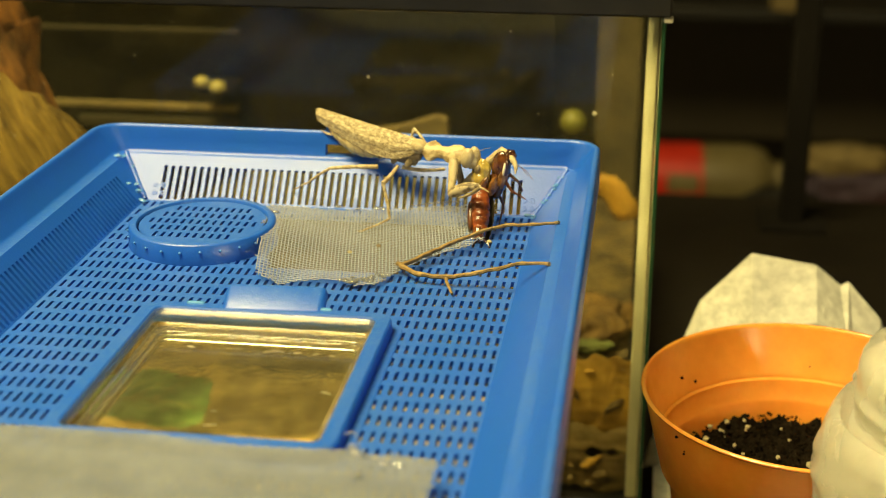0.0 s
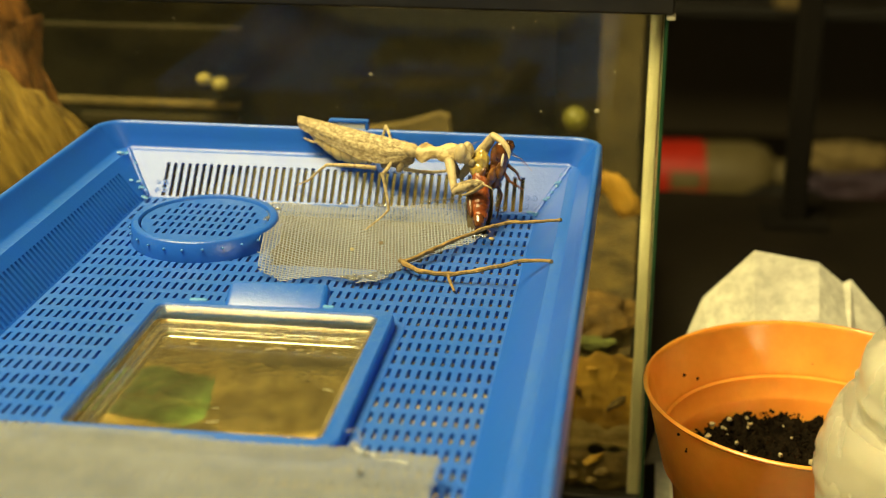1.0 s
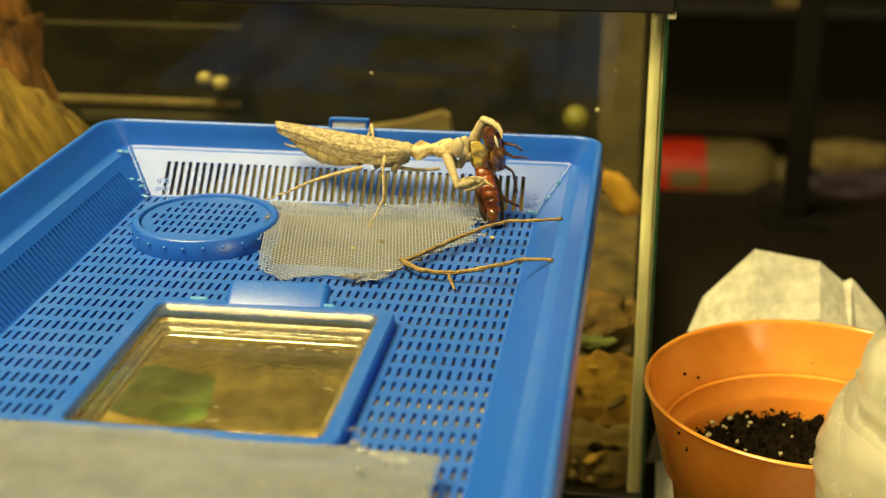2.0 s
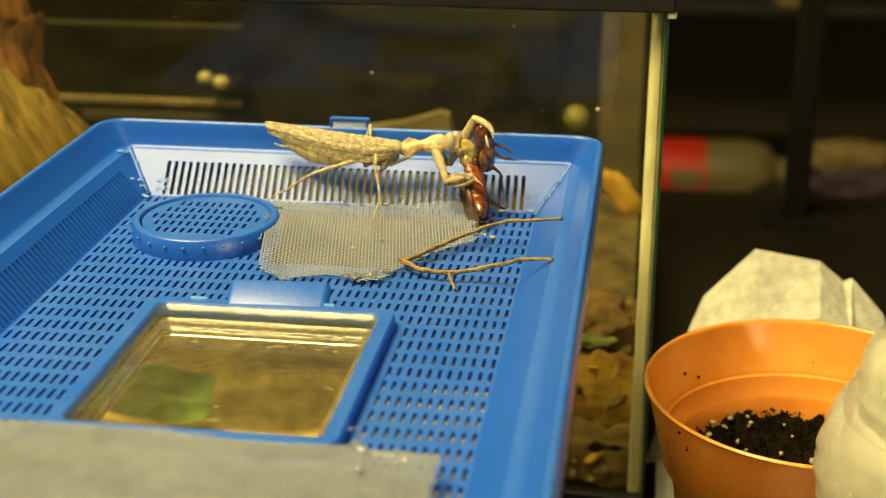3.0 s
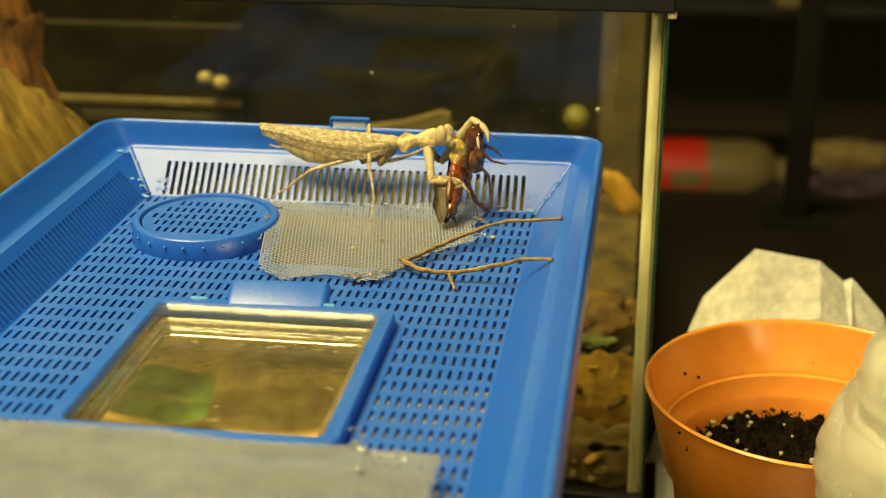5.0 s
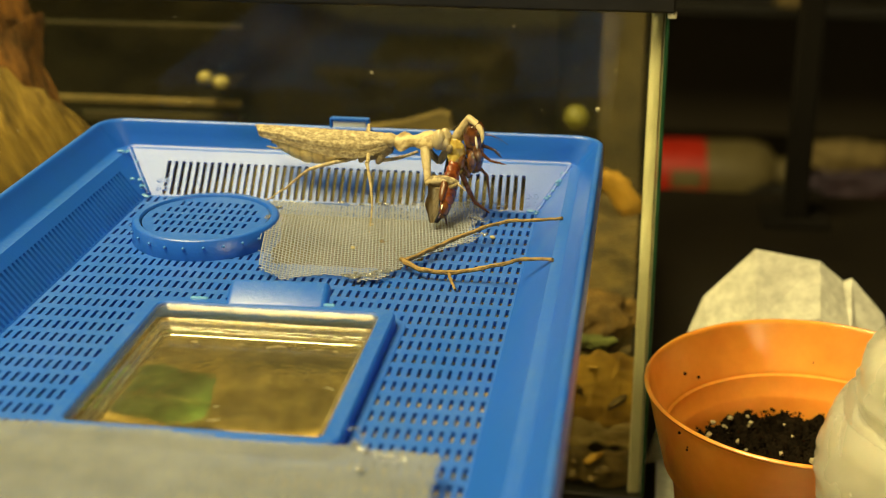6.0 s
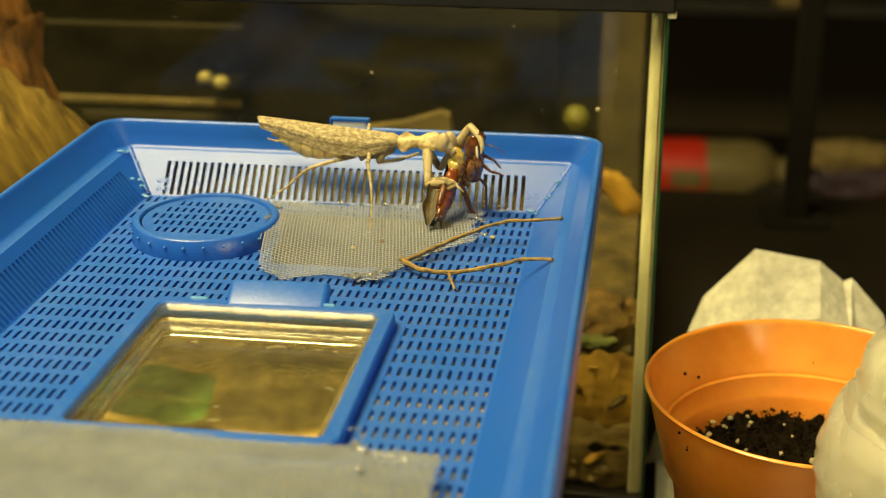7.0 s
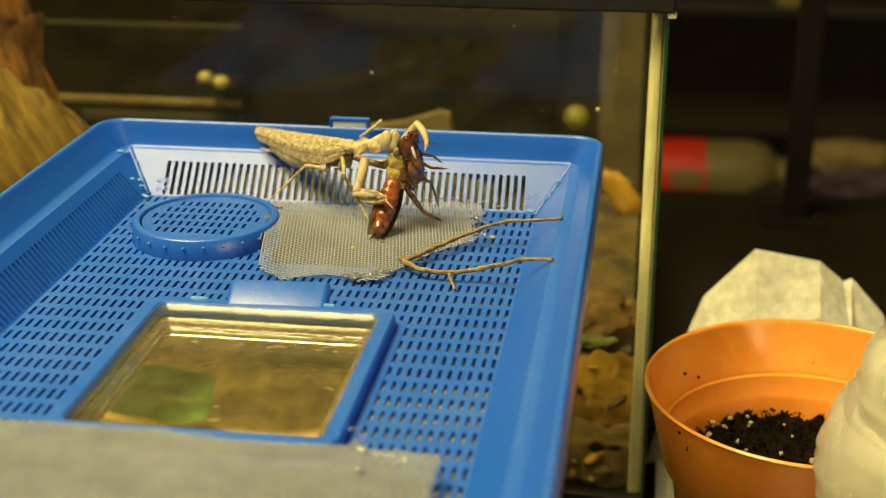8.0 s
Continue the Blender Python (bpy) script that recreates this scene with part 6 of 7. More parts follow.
    walk(mantis_head, [
        (0.0, pose(0.02366, 0.00175, 0.00246, 1.0, 5.3, -10.3)), (0.3, pose(0.02338, -0.00007, 0.00468, 1.6, 1.4, -16.7)),
        (0.6, pose(0.02318, -0.00016, 0.00560, 1.8, -4.0, -15.0)), (0.9, pose(0.02316, 0.00007, 0.00566, 1.8, -0.9, -15.7)),
        (1.2, pose(0.02334, 0.00064, 0.00462, 1.0, -3.3, -21.9)), (1.6, pose(0.02209, -0.00504, 0.00730, 4.3, -4.2, -36.8)),
        (2.8, pose(0.02245, -0.00153, 0.00766, 4.0, 0.0, -35.1)), (3.1, pose(0.02273, -0.00014, 0.00691, 3.1, -0.2, -33.6)),
        (3.5, pose(0.02251, -0.00282, 0.00717, 3.2, -4.9, -35.2)), (4.0, pose(0.02092, -0.00574, 0.00981, 4.2, -5.9, -39.0)),
        (4.5, pose(0.02130, -0.00453, 0.00961, 3.4, -4.9, -37.9)), (5.8, pose(0.02180, -0.00808, 0.00519, 1.5, -2.7, -39.4)),
        (6.5, pose(0.02228, -0.00650, 0.00531, 2.7, -1.4, -40.0)), (7.0, pose(0.02214, -0.00687, 0.00543, 4.2, 3.4, -40.1)),
        (7.4, pose(0.02135, -0.00835, 0.00652, 2.9, -2.8, -40.1)), (7.6, pose(0.02332, -0.00126, 0.00431, -0.6, 2.4, -35.4)),
        (7.7, pose(0.02306, -0.00258, 0.00519, -0.5, -0.3, -35.0)), (7.8, pose(0.02095, -0.00828, 0.00776, -0.6, -9.8, -38.0)),
        (7.9, pose(0.02310, -0.00059, 0.00588, -1.6, 9.3, -13.6)), (8.0, pose(0.02292, -0.00108, 0.00643, -1.1, 7.7, -16.6)),
    ])
    walk(mantis_coxa_near, [
        (0.0, pose(0.01991, -0.00351, 0.00084, -81.7, 54.8, -52.9)), (0.3, pose(0.01998, -0.00444, 0.00159, -69.9, 48.2, -45.3)),
        (0.6, pose(0.01965, -0.00474, 0.00356, -67.2, 47.2, -41.0)), (0.9, pose(0.01986, -0.00436, 0.00274, -69.9, 44.4, -44.3)),
        (1.2, pose(0.01904, -0.00358, 0.00102, -61.8, 43.2, -36.2)), (1.6, pose(0.01814, -0.00799, 0.00345, -50.6, 44.8, -41.1)),
        (2.8, pose(0.01709, -0.00463, 0.00313, -48.4, 44.0, -37.8)), (3.1, pose(0.01735, -0.00339, 0.00250, -51.2, 47.9, -39.9)),
        (3.5, pose(0.01610, -0.00589, 0.00232, -53.6, 51.4, -46.3)), (4.0, pose(0.01537, -0.00858, 0.00423, -58.1, 53.3, -54.1)),
        (4.5, pose(0.01598, -0.00746, 0.00321, -63.6, 54.3, -59.1)), (5.8, pose(0.01608, -0.01093, 0.00106, -68.6, 55.1, -63.7)),
        (6.5, pose(0.01610, -0.00919, 0.00095, -72.0, 57.4, -70.7)), (7.0, pose(0.01563, -0.00952, 0.00085, -68.1, 56.7, -67.8)),
        (7.4, pose(0.01518, -0.01092, 0.00163, -65.6, 56.4, -64.6)), (7.6, pose(0.01739, -0.00473, -0.00048, -69.8, 54.6, -56.8)),
        (7.7, pose(0.01735, -0.00593, 0.00037, -69.6, 53.7, -57.4)), (7.8, pose(0.01595, -0.01138, 0.00245, -71.7, 46.5, -59.4)),
        (7.9, pose(0.01686, -0.00712, -0.00203, -129.3, 56.1, -98.2)), (8.0, pose(0.01579, -0.00842, -0.00147, -116.4, 58.9, -85.1)),
    ])
    walk(mantis_foreleg_near, [
        (0.0, pose(0.02486, -0.01004, -0.01076, -1.0, -29.8, 9.4)), (0.3, pose(0.02664, -0.01118, -0.00900, 0.1, -32.5, -0.8)),
        (0.6, pose(0.02693, -0.01107, -0.00686, -0.0, -31.1, 0.2)), (0.9, pose(0.02713, -0.01145, -0.00718, -0.4, -28.7, 2.9)),
        (1.2, pose(0.02739, -0.00969, -0.00870, 0.5, -35.2, -8.3)), (1.6, pose(0.02573, -0.01461, -0.00655, 3.0, -31.4, -22.3)),
        (2.8, pose(0.02517, -0.01090, -0.00673, 2.7, -25.1, -21.8)), (3.1, pose(0.02465, -0.00950, -0.00804, 2.0, -23.1, -19.7)),
        (3.5, pose(0.02223, -0.01230, -0.00877, 2.3, -28.7, -22.3)), (4.0, pose(0.02035, -0.01546, -0.00715, 2.1, -11.8, -18.1)),
        (4.5, pose(0.02025, -0.01457, -0.00832, 1.6, -8.8, -17.4)), (5.8, pose(0.01968, -0.01822, -0.01058, 0.8, -12.8, -20.0)),
        (6.5, pose(0.01862, -0.01640, -0.01102, 1.6, -10.4, -22.0)), (7.0, pose(0.01859, -0.01674, -0.01101, 2.9, -18.4, -26.2)),
        (7.4, pose(0.01855, -0.01803, -0.01019, 1.8, -14.2, -22.8)), (7.6, pose(0.02191, -0.01161, -0.01205, -0.2, -1.8, -10.5)),
        (7.7, pose(0.02188, -0.01302, -0.01107, -0.2, -0.9, -11.1)), (7.8, pose(0.02092, -0.01980, -0.00784, -0.2, 1.9, -9.5)),
        (7.9, pose(0.01573, -0.01495, -0.01381, 1.3, 3.7, 11.1)), (8.0, pose(0.01641, -0.01574, -0.01362, 0.9, 1.1, 12.6)),
    ])
    walk(mantis_femur_far, [
        (0.0, pose(0.03495, 0.00895, 0.00654, 154.0, 50.1, -168.9)), (0.3, pose(0.03464, 0.00537, 0.01309, 154.8, 57.4, -177.7)),
        (0.6, pose(0.03405, 0.00563, 0.01449, 155.5, 59.3, -175.5)), (0.9, pose(0.03405, 0.00560, 0.01399, 154.8, 58.4, -176.8)),
        (1.2, pose(0.03407, 0.00467, 0.01472, 153.5, 59.5, 175.4)), (1.6, pose(0.03018, -0.00392, 0.02086, 144.3, 69.3, 151.9)),
        (2.8, pose(0.03121, -0.00033, 0.01892, 146.0, 66.2, 154.6)), (3.1, pose(0.03151, 0.00131, 0.01791, 147.3, 65.3, 157.2)),
        (3.5, pose(0.03140, -0.00183, 0.01734, 146.6, 64.5, 154.2)), (4.0, pose(0.03140, -0.00496, 0.01892, 148.0, 61.3, 155.1)),
        (4.5, pose(0.03259, -0.00356, 0.01713, 149.7, 57.6, 158.2)), (5.8, pose(0.03384, -0.00721, 0.01498, 153.2, 57.4, 159.7)),
        (6.5, pose(0.03241, -0.00599, 0.01490, 149.2, 61.1, 154.1)), (7.0, pose(0.03212, -0.00640, 0.01334, 146.6, 60.5, 152.4)),
        (7.4, pose(0.03155, -0.00809, 0.01470, 148.5, 59.5, 152.9)), (7.6, pose(0.03221, 0.00040, 0.01485, 151.0, 61.1, 162.0)),
        (7.7, pose(0.03215, -0.00104, 0.01643, 151.3, 61.6, 161.4)), (7.8, pose(0.02961, -0.00715, 0.01984, 150.8, 63.1, 158.5)),
        (7.9, pose(0.03192, 0.00508, 0.01388, 149.7, 51.6, -172.9)), (8.0, pose(0.03286, 0.00568, 0.01272, 151.9, 48.8, -169.7)),
    ])
    walk(mantis_tibia_far, [
        (0.0, pose(0.03495, 0.00895, 0.00654, -32.0, 22.3, -21.6)), (0.3, pose(0.03464, 0.00537, 0.01309, -29.3, 30.0, -24.5)),
        (0.6, pose(0.03405, 0.00563, 0.01449, -28.3, 29.6, -21.7)), (0.9, pose(0.03405, 0.00560, 0.01399, -27.5, 26.5, -20.4)),
        (1.2, pose(0.03407, 0.00467, 0.01472, -29.1, 23.5, -26.6)), (1.6, pose(0.03018, -0.00392, 0.02086, -24.2, 13.7, -35.3)),
        (2.8, pose(0.03121, -0.00033, 0.01892, -23.9, 18.8, -34.9)), (3.1, pose(0.03151, 0.00131, 0.01791, -24.4, 18.3, -32.4)),
        (3.5, pose(0.03140, -0.00183, 0.01734, -23.8, 22.6, -34.7)), (4.0, pose(0.03140, -0.00496, 0.01892, -23.7, 23.7, -37.9)),
        (4.5, pose(0.03259, -0.00356, 0.01713, -25.9, 22.4, -39.6)), (5.8, pose(0.03384, -0.00721, 0.01498, -31.2, 30.5, -47.6)),
        (6.5, pose(0.03241, -0.00599, 0.01490, -28.4, 35.1, -45.9)), (7.0, pose(0.03212, -0.00640, 0.01334, -27.7, 37.1, -47.2)),
        (7.4, pose(0.03155, -0.00809, 0.01470, -28.9, 34.9, -48.6)), (7.6, pose(0.03221, 0.00040, 0.01485, -31.9, 29.8, -38.8)),
        (7.7, pose(0.03215, -0.00104, 0.01643, -31.3, 30.0, -39.0)), (7.8, pose(0.02961, -0.00715, 0.01984, -29.6, 27.2, -37.6)),
        (7.9, pose(0.03192, 0.00508, 0.01388, -38.1, 38.9, -22.5)), (8.0, pose(0.03286, 0.00568, 0.01272, -41.0, 39.7, -29.1)),
    ])
    walk(mantis_coxa_far, [
        (0.0, pose(0.01889, 0.00581, -0.01302, -25.5, -70.7, -124.9)), (0.3, pose(0.02091, 0.00481, -0.00839, -18.1, -59.7, -140.7)),
        (0.6, pose(0.02105, 0.00461, -0.00743, -13.1, -59.4, -143.5)), (0.9, pose(0.02070, 0.00486, -0.00773, -17.2, -61.0, -140.3)),
        (1.2, pose(0.02115, 0.00570, -0.00724, -17.4, -50.3, -147.9)), (1.6, pose(0.02222, 0.00032, -0.00300, -16.1, -42.8, -163.1)),
        (2.8, pose(0.02192, 0.00408, -0.00442, -17.3, -44.1, -161.6)), (3.1, pose(0.02170, 0.00543, -0.00527, -18.0, -46.1, -159.4)),
        (3.5, pose(0.02149, 0.00295, -0.00567, -18.4, -43.9, -162.1)), (4.0, pose(0.02030, 0.00020, -0.00344, -21.4, -45.9, -160.5)),
        (4.5, pose(0.01991, 0.00153, -0.00440, -26.7, -49.5, -154.5)), (5.8, pose(0.02095, -0.00245, -0.00650, -18.2, -44.9, -164.2)),
        (6.5, pose(0.02131, -0.00061, -0.00742, -19.7, -48.4, -163.4)), (7.0, pose(0.02099, -0.00058, -0.00885, -22.2, -53.1, -160.0)),
        (7.4, pose(0.02003, -0.00219, -0.00726, -23.6, -52.8, -160.2)), (7.6, pose(0.02051, 0.00420, -0.00748, -23.0, -45.4, -155.2)),
        (7.7, pose(0.02067, 0.00282, -0.00601, -22.3, -41.4, -157.8)), (7.8, pose(0.01887, -0.00291, -0.00289, -25.9, -37.8, -158.6)),
        (7.9, pose(0.01619, 0.00312, -0.00610, -48.4, -21.7, -129.4)), (8.0, pose(0.01635, 0.00268, -0.00647, -38.6, -22.7, -131.9)),
    ])
    walk(mantis_mid_tarsus, [
        (0.0, pose(0.00076, -0.03342, -0.02709, 99.2, -14.4, 71.5)), (0.3, pose(-0.00089, -0.03286, -0.02611, 108.0, -26.0, 67.5)),
        (0.6, pose(0.00076, -0.03280, -0.02331, 105.7, -27.4, 72.3)), (0.9, pose(0.00115, -0.03229, -0.02345, 103.2, -25.9, 74.4)),
        (1.2, pose(-0.00152, -0.03242, -0.02392, 111.1, -31.7, 68.2)), (1.6, pose(-0.00699, -0.03183, -0.02384, 108.0, -46.3, 63.8)),
        (2.8, pose(-0.00158, -0.03146, -0.02361, 103.4, -52.7, 72.9)), (3.1, pose(-0.00054, -0.03149, -0.02385, 104.7, -56.1, 75.1)),
        (3.5, pose(-0.00258, -0.03138, -0.02508, 103.5, -60.7, 75.2)), (4.0, pose(-0.00444, -0.03127, -0.02497, 103.9, -60.9, 72.6)),
        (4.5, pose(-0.00276, -0.03130, -0.02509, 101.0, -61.0, 77.4)), (5.8, pose(-0.00154, -0.03112, -0.02667, 86.8, -68.7, 94.7)),
        (6.5, pose(-0.00199, -0.03105, -0.02682, 81.7, -68.6, 98.0)), (7.0, pose(-0.00156, -0.03103, -0.02697, 76.2, -67.3, 102.7)),
        (7.4, pose(0.00013, -0.03098, -0.02582, 76.2, -63.6, 102.6)), (7.6, pose(0.00812, -0.03008, -0.02641, 77.0, -57.9, 114.1)),
        (7.7, pose(0.00743, -0.02925, -0.02617, 74.0, -57.3, 116.6)), (7.8, pose(0.00440, -0.02566, -0.02665, 71.8, -56.8, 117.3)),
        (7.9, pose(0.01637, -0.00855, -0.02857, 68.4, -45.3, 157.8)), (8.0, pose(0.01546, -0.00772, -0.02866, 69.4, -36.9, 159.0)),
    ])
    walk(mantis_mid_tibia, [
        (0.0, pose(0.00420, -0.02312, -0.02431, 52.5, -60.5, 159.6)), (0.3, pose(0.00297, -0.02356, -0.02120, 54.4, -62.6, 149.5)),
        (0.6, pose(0.00378, -0.02333, -0.01815, 51.8, -62.9, 153.5)), (0.9, pose(0.00387, -0.02259, -0.01856, 46.4, -64.6, 158.2)),
        (1.2, pose(0.00201, -0.02357, -0.01804, 54.1, -66.5, 145.4)), (1.6, pose(-0.00357, -0.02489, -0.01574, 68.4, -64.4, 114.8)),
        (2.8, pose(0.00041, -0.02497, -0.01471, 56.0, -56.0, 130.2)), (3.1, pose(0.00107, -0.02544, -0.01456, 60.8, -55.0, 127.3)),
        (3.5, pose(-0.00118, -0.02608, -0.01532, 62.7, -53.4, 122.9)), (4.0, pose(-0.00281, -0.02607, -0.01519, 62.1, -53.4, 121.2)),
        (4.5, pose(-0.00158, -0.02600, -0.01529, 61.5, -52.9, 123.6)), (5.8, pose(-0.00187, -0.02707, -0.01623, 67.2, -52.2, 118.7)),
        (6.5, pose(-0.00256, -0.02700, -0.01640, 67.3, -50.9, 116.0)), (7.0, pose(-0.00252, -0.02681, -0.01664, 63.4, -50.6, 118.8)),
        (7.4, pose(-0.00095, -0.02613, -0.01578, 53.3, -47.3, 131.9)), (7.6, pose(0.00568, -0.02464, -0.01693, 51.7, -48.2, 145.5)),
        (7.7, pose(0.00471, -0.02383, -0.01675, 49.5, -46.3, 147.6)), (7.8, pose(0.00159, -0.02021, -0.01728, 47.9, -44.8, 147.9)),
        (7.9, pose(0.00908, -0.00557, -0.02061, -40.7, -65.2, -110.1)), (8.0, pose(0.00710, -0.00452, -0.02194, -45.8, -64.4, -104.9)),
    ])
    walk(mantis_mid_femur, [
        (0.0, pose(-0.00263, -0.02059, -0.01142, 96.5, -24.8, 95.2)), (0.3, pose(-0.00289, -0.02010, -0.00806, 88.2, -12.5, 96.8)),
        (0.6, pose(-0.00225, -0.02033, -0.00497, 85.2, -8.2, 102.0)), (0.9, pose(-0.00202, -0.02024, -0.00518, 85.1, -7.0, 104.3)),
        (1.2, pose(-0.00285, -0.02022, -0.00447, 87.4, -1.2, 104.7)), (1.6, pose(-0.00626, -0.01908, -0.00240, 82.6, -1.3, 100.7)),
        (2.8, pose(-0.00493, -0.01865, -0.00244, 82.6, -3.3, 102.5)), (3.1, pose(-0.00408, -0.01869, -0.00244, 84.1, -2.1, 105.8)),
        (3.5, pose(-0.00597, -0.01866, -0.00344, 84.2, -1.0, 105.8)), (4.0, pose(-0.00738, -0.01853, -0.00330, 82.9, -0.9, 104.4)),
        (4.5, pose(-0.00652, -0.01858, -0.00348, 84.2, -1.0, 104.8)), (5.8, pose(-0.00623, -0.01910, -0.00455, 87.4, -2.0, 100.5)),
        (6.5, pose(-0.00665, -0.01860, -0.00492, 85.4, -2.1, 99.9)), (7.0, pose(-0.00704, -0.01858, -0.00520, 83.2, -1.6, 99.6)),
        (7.4, pose(-0.00765, -0.01865, -0.00491, 85.1, -5.1, 93.5)), (7.6, pose(-0.00245, -0.01906, -0.00589, 89.8, -12.3, 104.0)),
        (7.7, pose(-0.00391, -0.01835, -0.00604, 90.5, -10.6, 99.1)), (7.8, pose(-0.00730, -0.01463, -0.00685, 93.0, -16.3, 88.0)),
        (7.9, pose(0.00695, -0.01141, -0.00717, 90.3, -21.5, 137.7)), (8.0, pose(0.00544, -0.01071, -0.00860, 86.7, -26.2, 137.4)),
    ])
    walk(mantis_hind_tarsus, [
        (0.0, pose(-0.04826, -0.02298, -0.02671, 1.0, -34.6, -9.3)), (0.3, pose(-0.04787, -0.01602, -0.02493, 2.1, -31.2, -19.5)),
        (0.6, pose(-0.04702, -0.01749, -0.02367, 2.7, -32.4, -20.0)), (0.9, pose(-0.04659, -0.01639, -0.02336, 2.8, -31.5, -22.9)),
        (1.2, pose(-0.04752, -0.01208, -0.02108, 1.5, -27.4, -29.4)), (1.6, pose(-0.05686, -0.01052, -0.02950, -0.6, -28.2, 4.5)),
        (2.8, pose(-0.05163, -0.01047, -0.02879, -0.7, -34.9, 5.0)), (3.1, pose(-0.05127, -0.01184, -0.02789, -0.7, -33.8, 6.5)),
        (3.5, pose(-0.05238, -0.00949, -0.02903, -0.4, -34.2, 3.8)), (4.0, pose(-0.05351, -0.00796, -0.02987, -0.3, -33.9, 2.1)),
        (4.5, pose(-0.05220, -0.00875, -0.02897, -0.3, -34.6, 3.0)), (5.8, pose(-0.05069, -0.00802, -0.02778, -0.1, -36.7, 2.3)),
        (6.5, pose(-0.05042, -0.00660, -0.02951, -0.1, -38.6, 0.7)), (7.0, pose(-0.04974, -0.00635, -0.03154, -0.1, -40.8, 0.4)),
        (7.4, pose(-0.04776, -0.00551, -0.02875, 0.1, -38.9, -0.6)), (7.6, pose(-0.04317, -0.01223, -0.02483, 0.2, -34.3, 8.1)),
        (7.7, pose(-0.04357, -0.01057, -0.02481, 0.1, -35.1, 7.2)), (7.8, pose(-0.04588, -0.00514, -0.02515, 0.1, -35.6, 5.1)),
        (7.9, pose(-0.03718, -0.01426, -0.02140, 4.7, -35.1, 30.5)), (8.0, pose(-0.03841, -0.01324, -0.02430, 2.8, -38.6, 31.4)),
    ])
    walk(mantis_hind_tibia, [
        (0.0, pose(-0.04176, -0.02404, -0.02217, -1.1, -40.5, 9.4)), (0.3, pose(-0.04142, -0.01830, -0.02079, 0.3, -42.7, -2.6)),
        (0.6, pose(-0.04067, -0.01980, -0.01938, 0.3, -44.9, -2.2)), (0.9, pose(-0.04031, -0.01904, -0.01918, 0.7, -45.3, -4.8)),
        (1.2, pose(-0.04134, -0.01557, -0.01740, 0.7, -42.3, -10.9)), (1.6, pose(-0.04983, -0.00996, -0.02572, 0.3, -32.7, -2.4)),
        (2.8, pose(-0.04510, -0.00990, -0.02421, 0.5, -40.2, -3.8)), (3.1, pose(-0.04466, -0.01109, -0.02345, 0.3, -40.2, -2.4)),
        (3.5, pose(-0.04578, -0.00904, -0.02453, 0.7, -42.1, -5.6)), (4.0, pose(-0.04687, -0.00772, -0.02542, 1.0, -42.4, -6.7)),
        (4.5, pose(-0.04563, -0.00840, -0.02443, 0.7, -42.4, -6.2)), (5.8, pose(-0.04427, -0.00776, -0.02300, 0.4, -42.8, -8.3)),
        (6.5, pose(-0.04417, -0.00653, -0.02452, 0.9, -45.6, -9.7)), (7.0, pose(-0.04368, -0.00631, -0.02631, 1.6, -48.6, -10.5)),
        (7.4, pose(-0.04153, -0.00558, -0.02373, 1.2, -47.3, -11.1)), (7.6, pose(-0.03663, -0.01129, -0.02032, -0.0, -42.6, -1.0)),
        (7.7, pose(-0.03708, -0.00975, -0.02021, -0.0, -42.0, -1.7)), (7.8, pose(-0.03940, -0.00456, -0.02050, -0.1, -41.1, -3.6)),
        (7.9, pose(-0.03154, -0.01094, -0.01680, 3.6, -38.0, 21.5)), (8.0, pose(-0.03308, -0.00998, -0.01931, 2.1, -41.4, 21.8)),
    ])
    walk(mantis_hind_femur, [
        (0.0, pose(-0.03050, -0.02219, -0.01244, -2.8, -8.6, 31.4)), (0.3, pose(-0.03040, -0.01879, -0.01063, -2.8, -4.2, 30.0)),
        (0.6, pose(-0.03006, -0.02021, -0.00879, -3.9, -3.6, 33.0)), (0.9, pose(-0.02979, -0.01991, -0.00852, -3.6, -1.3, 33.4)),
        (1.2, pose(-0.03044, -0.01767, -0.00731, -1.5, 2.8, 32.6)), (1.6, pose(-0.03721, -0.01049, -0.01762, -2.4, -20.7, 18.4)),
        (2.8, pose(-0.03366, -0.01065, -0.01453, -2.7, -20.0, 22.7)), (3.1, pose(-0.03321, -0.01156, -0.01377, -2.4, -19.3, 24.9)),
        (3.5, pose(-0.03470, -0.01013, -0.01448, -2.3, -20.3, 23.4)), (4.0, pose(-0.03586, -0.00902, -0.01531, -2.5, -20.8, 20.8)),
        (4.5, pose(-0.03461, -0.00960, -0.01432, -2.2, -18.6, 22.6)), (5.8, pose(-0.03339, -0.00934, -0.01280, -1.0, -12.4, 24.5)),
        (6.5, pose(-0.03383, -0.00830, -0.01380, -1.6, -14.1, 21.6)), (7.0, pose(-0.03393, -0.00811, -0.01507, -2.5, -17.2, 22.8)),
        (7.4, pose(-0.03155, -0.00754, -0.01271, -1.8, -16.3, 22.7)), (7.6, pose(-0.02559, -0.01149, -0.01017, 0.7, -9.7, 38.6)),
        (7.7, pose(-0.02594, -0.01008, -0.01016, 0.5, -10.2, 33.5)), (7.8, pose(-0.02812, -0.00527, -0.01064, 0.1, -16.6, 3.0)),
        (7.9, pose(-0.02053, -0.00661, -0.00757, -1.9, -3.8, -15.7)), (8.0, pose(-0.02263, -0.00579, -0.00939, -1.2, -6.9, -17.6)),
    ])
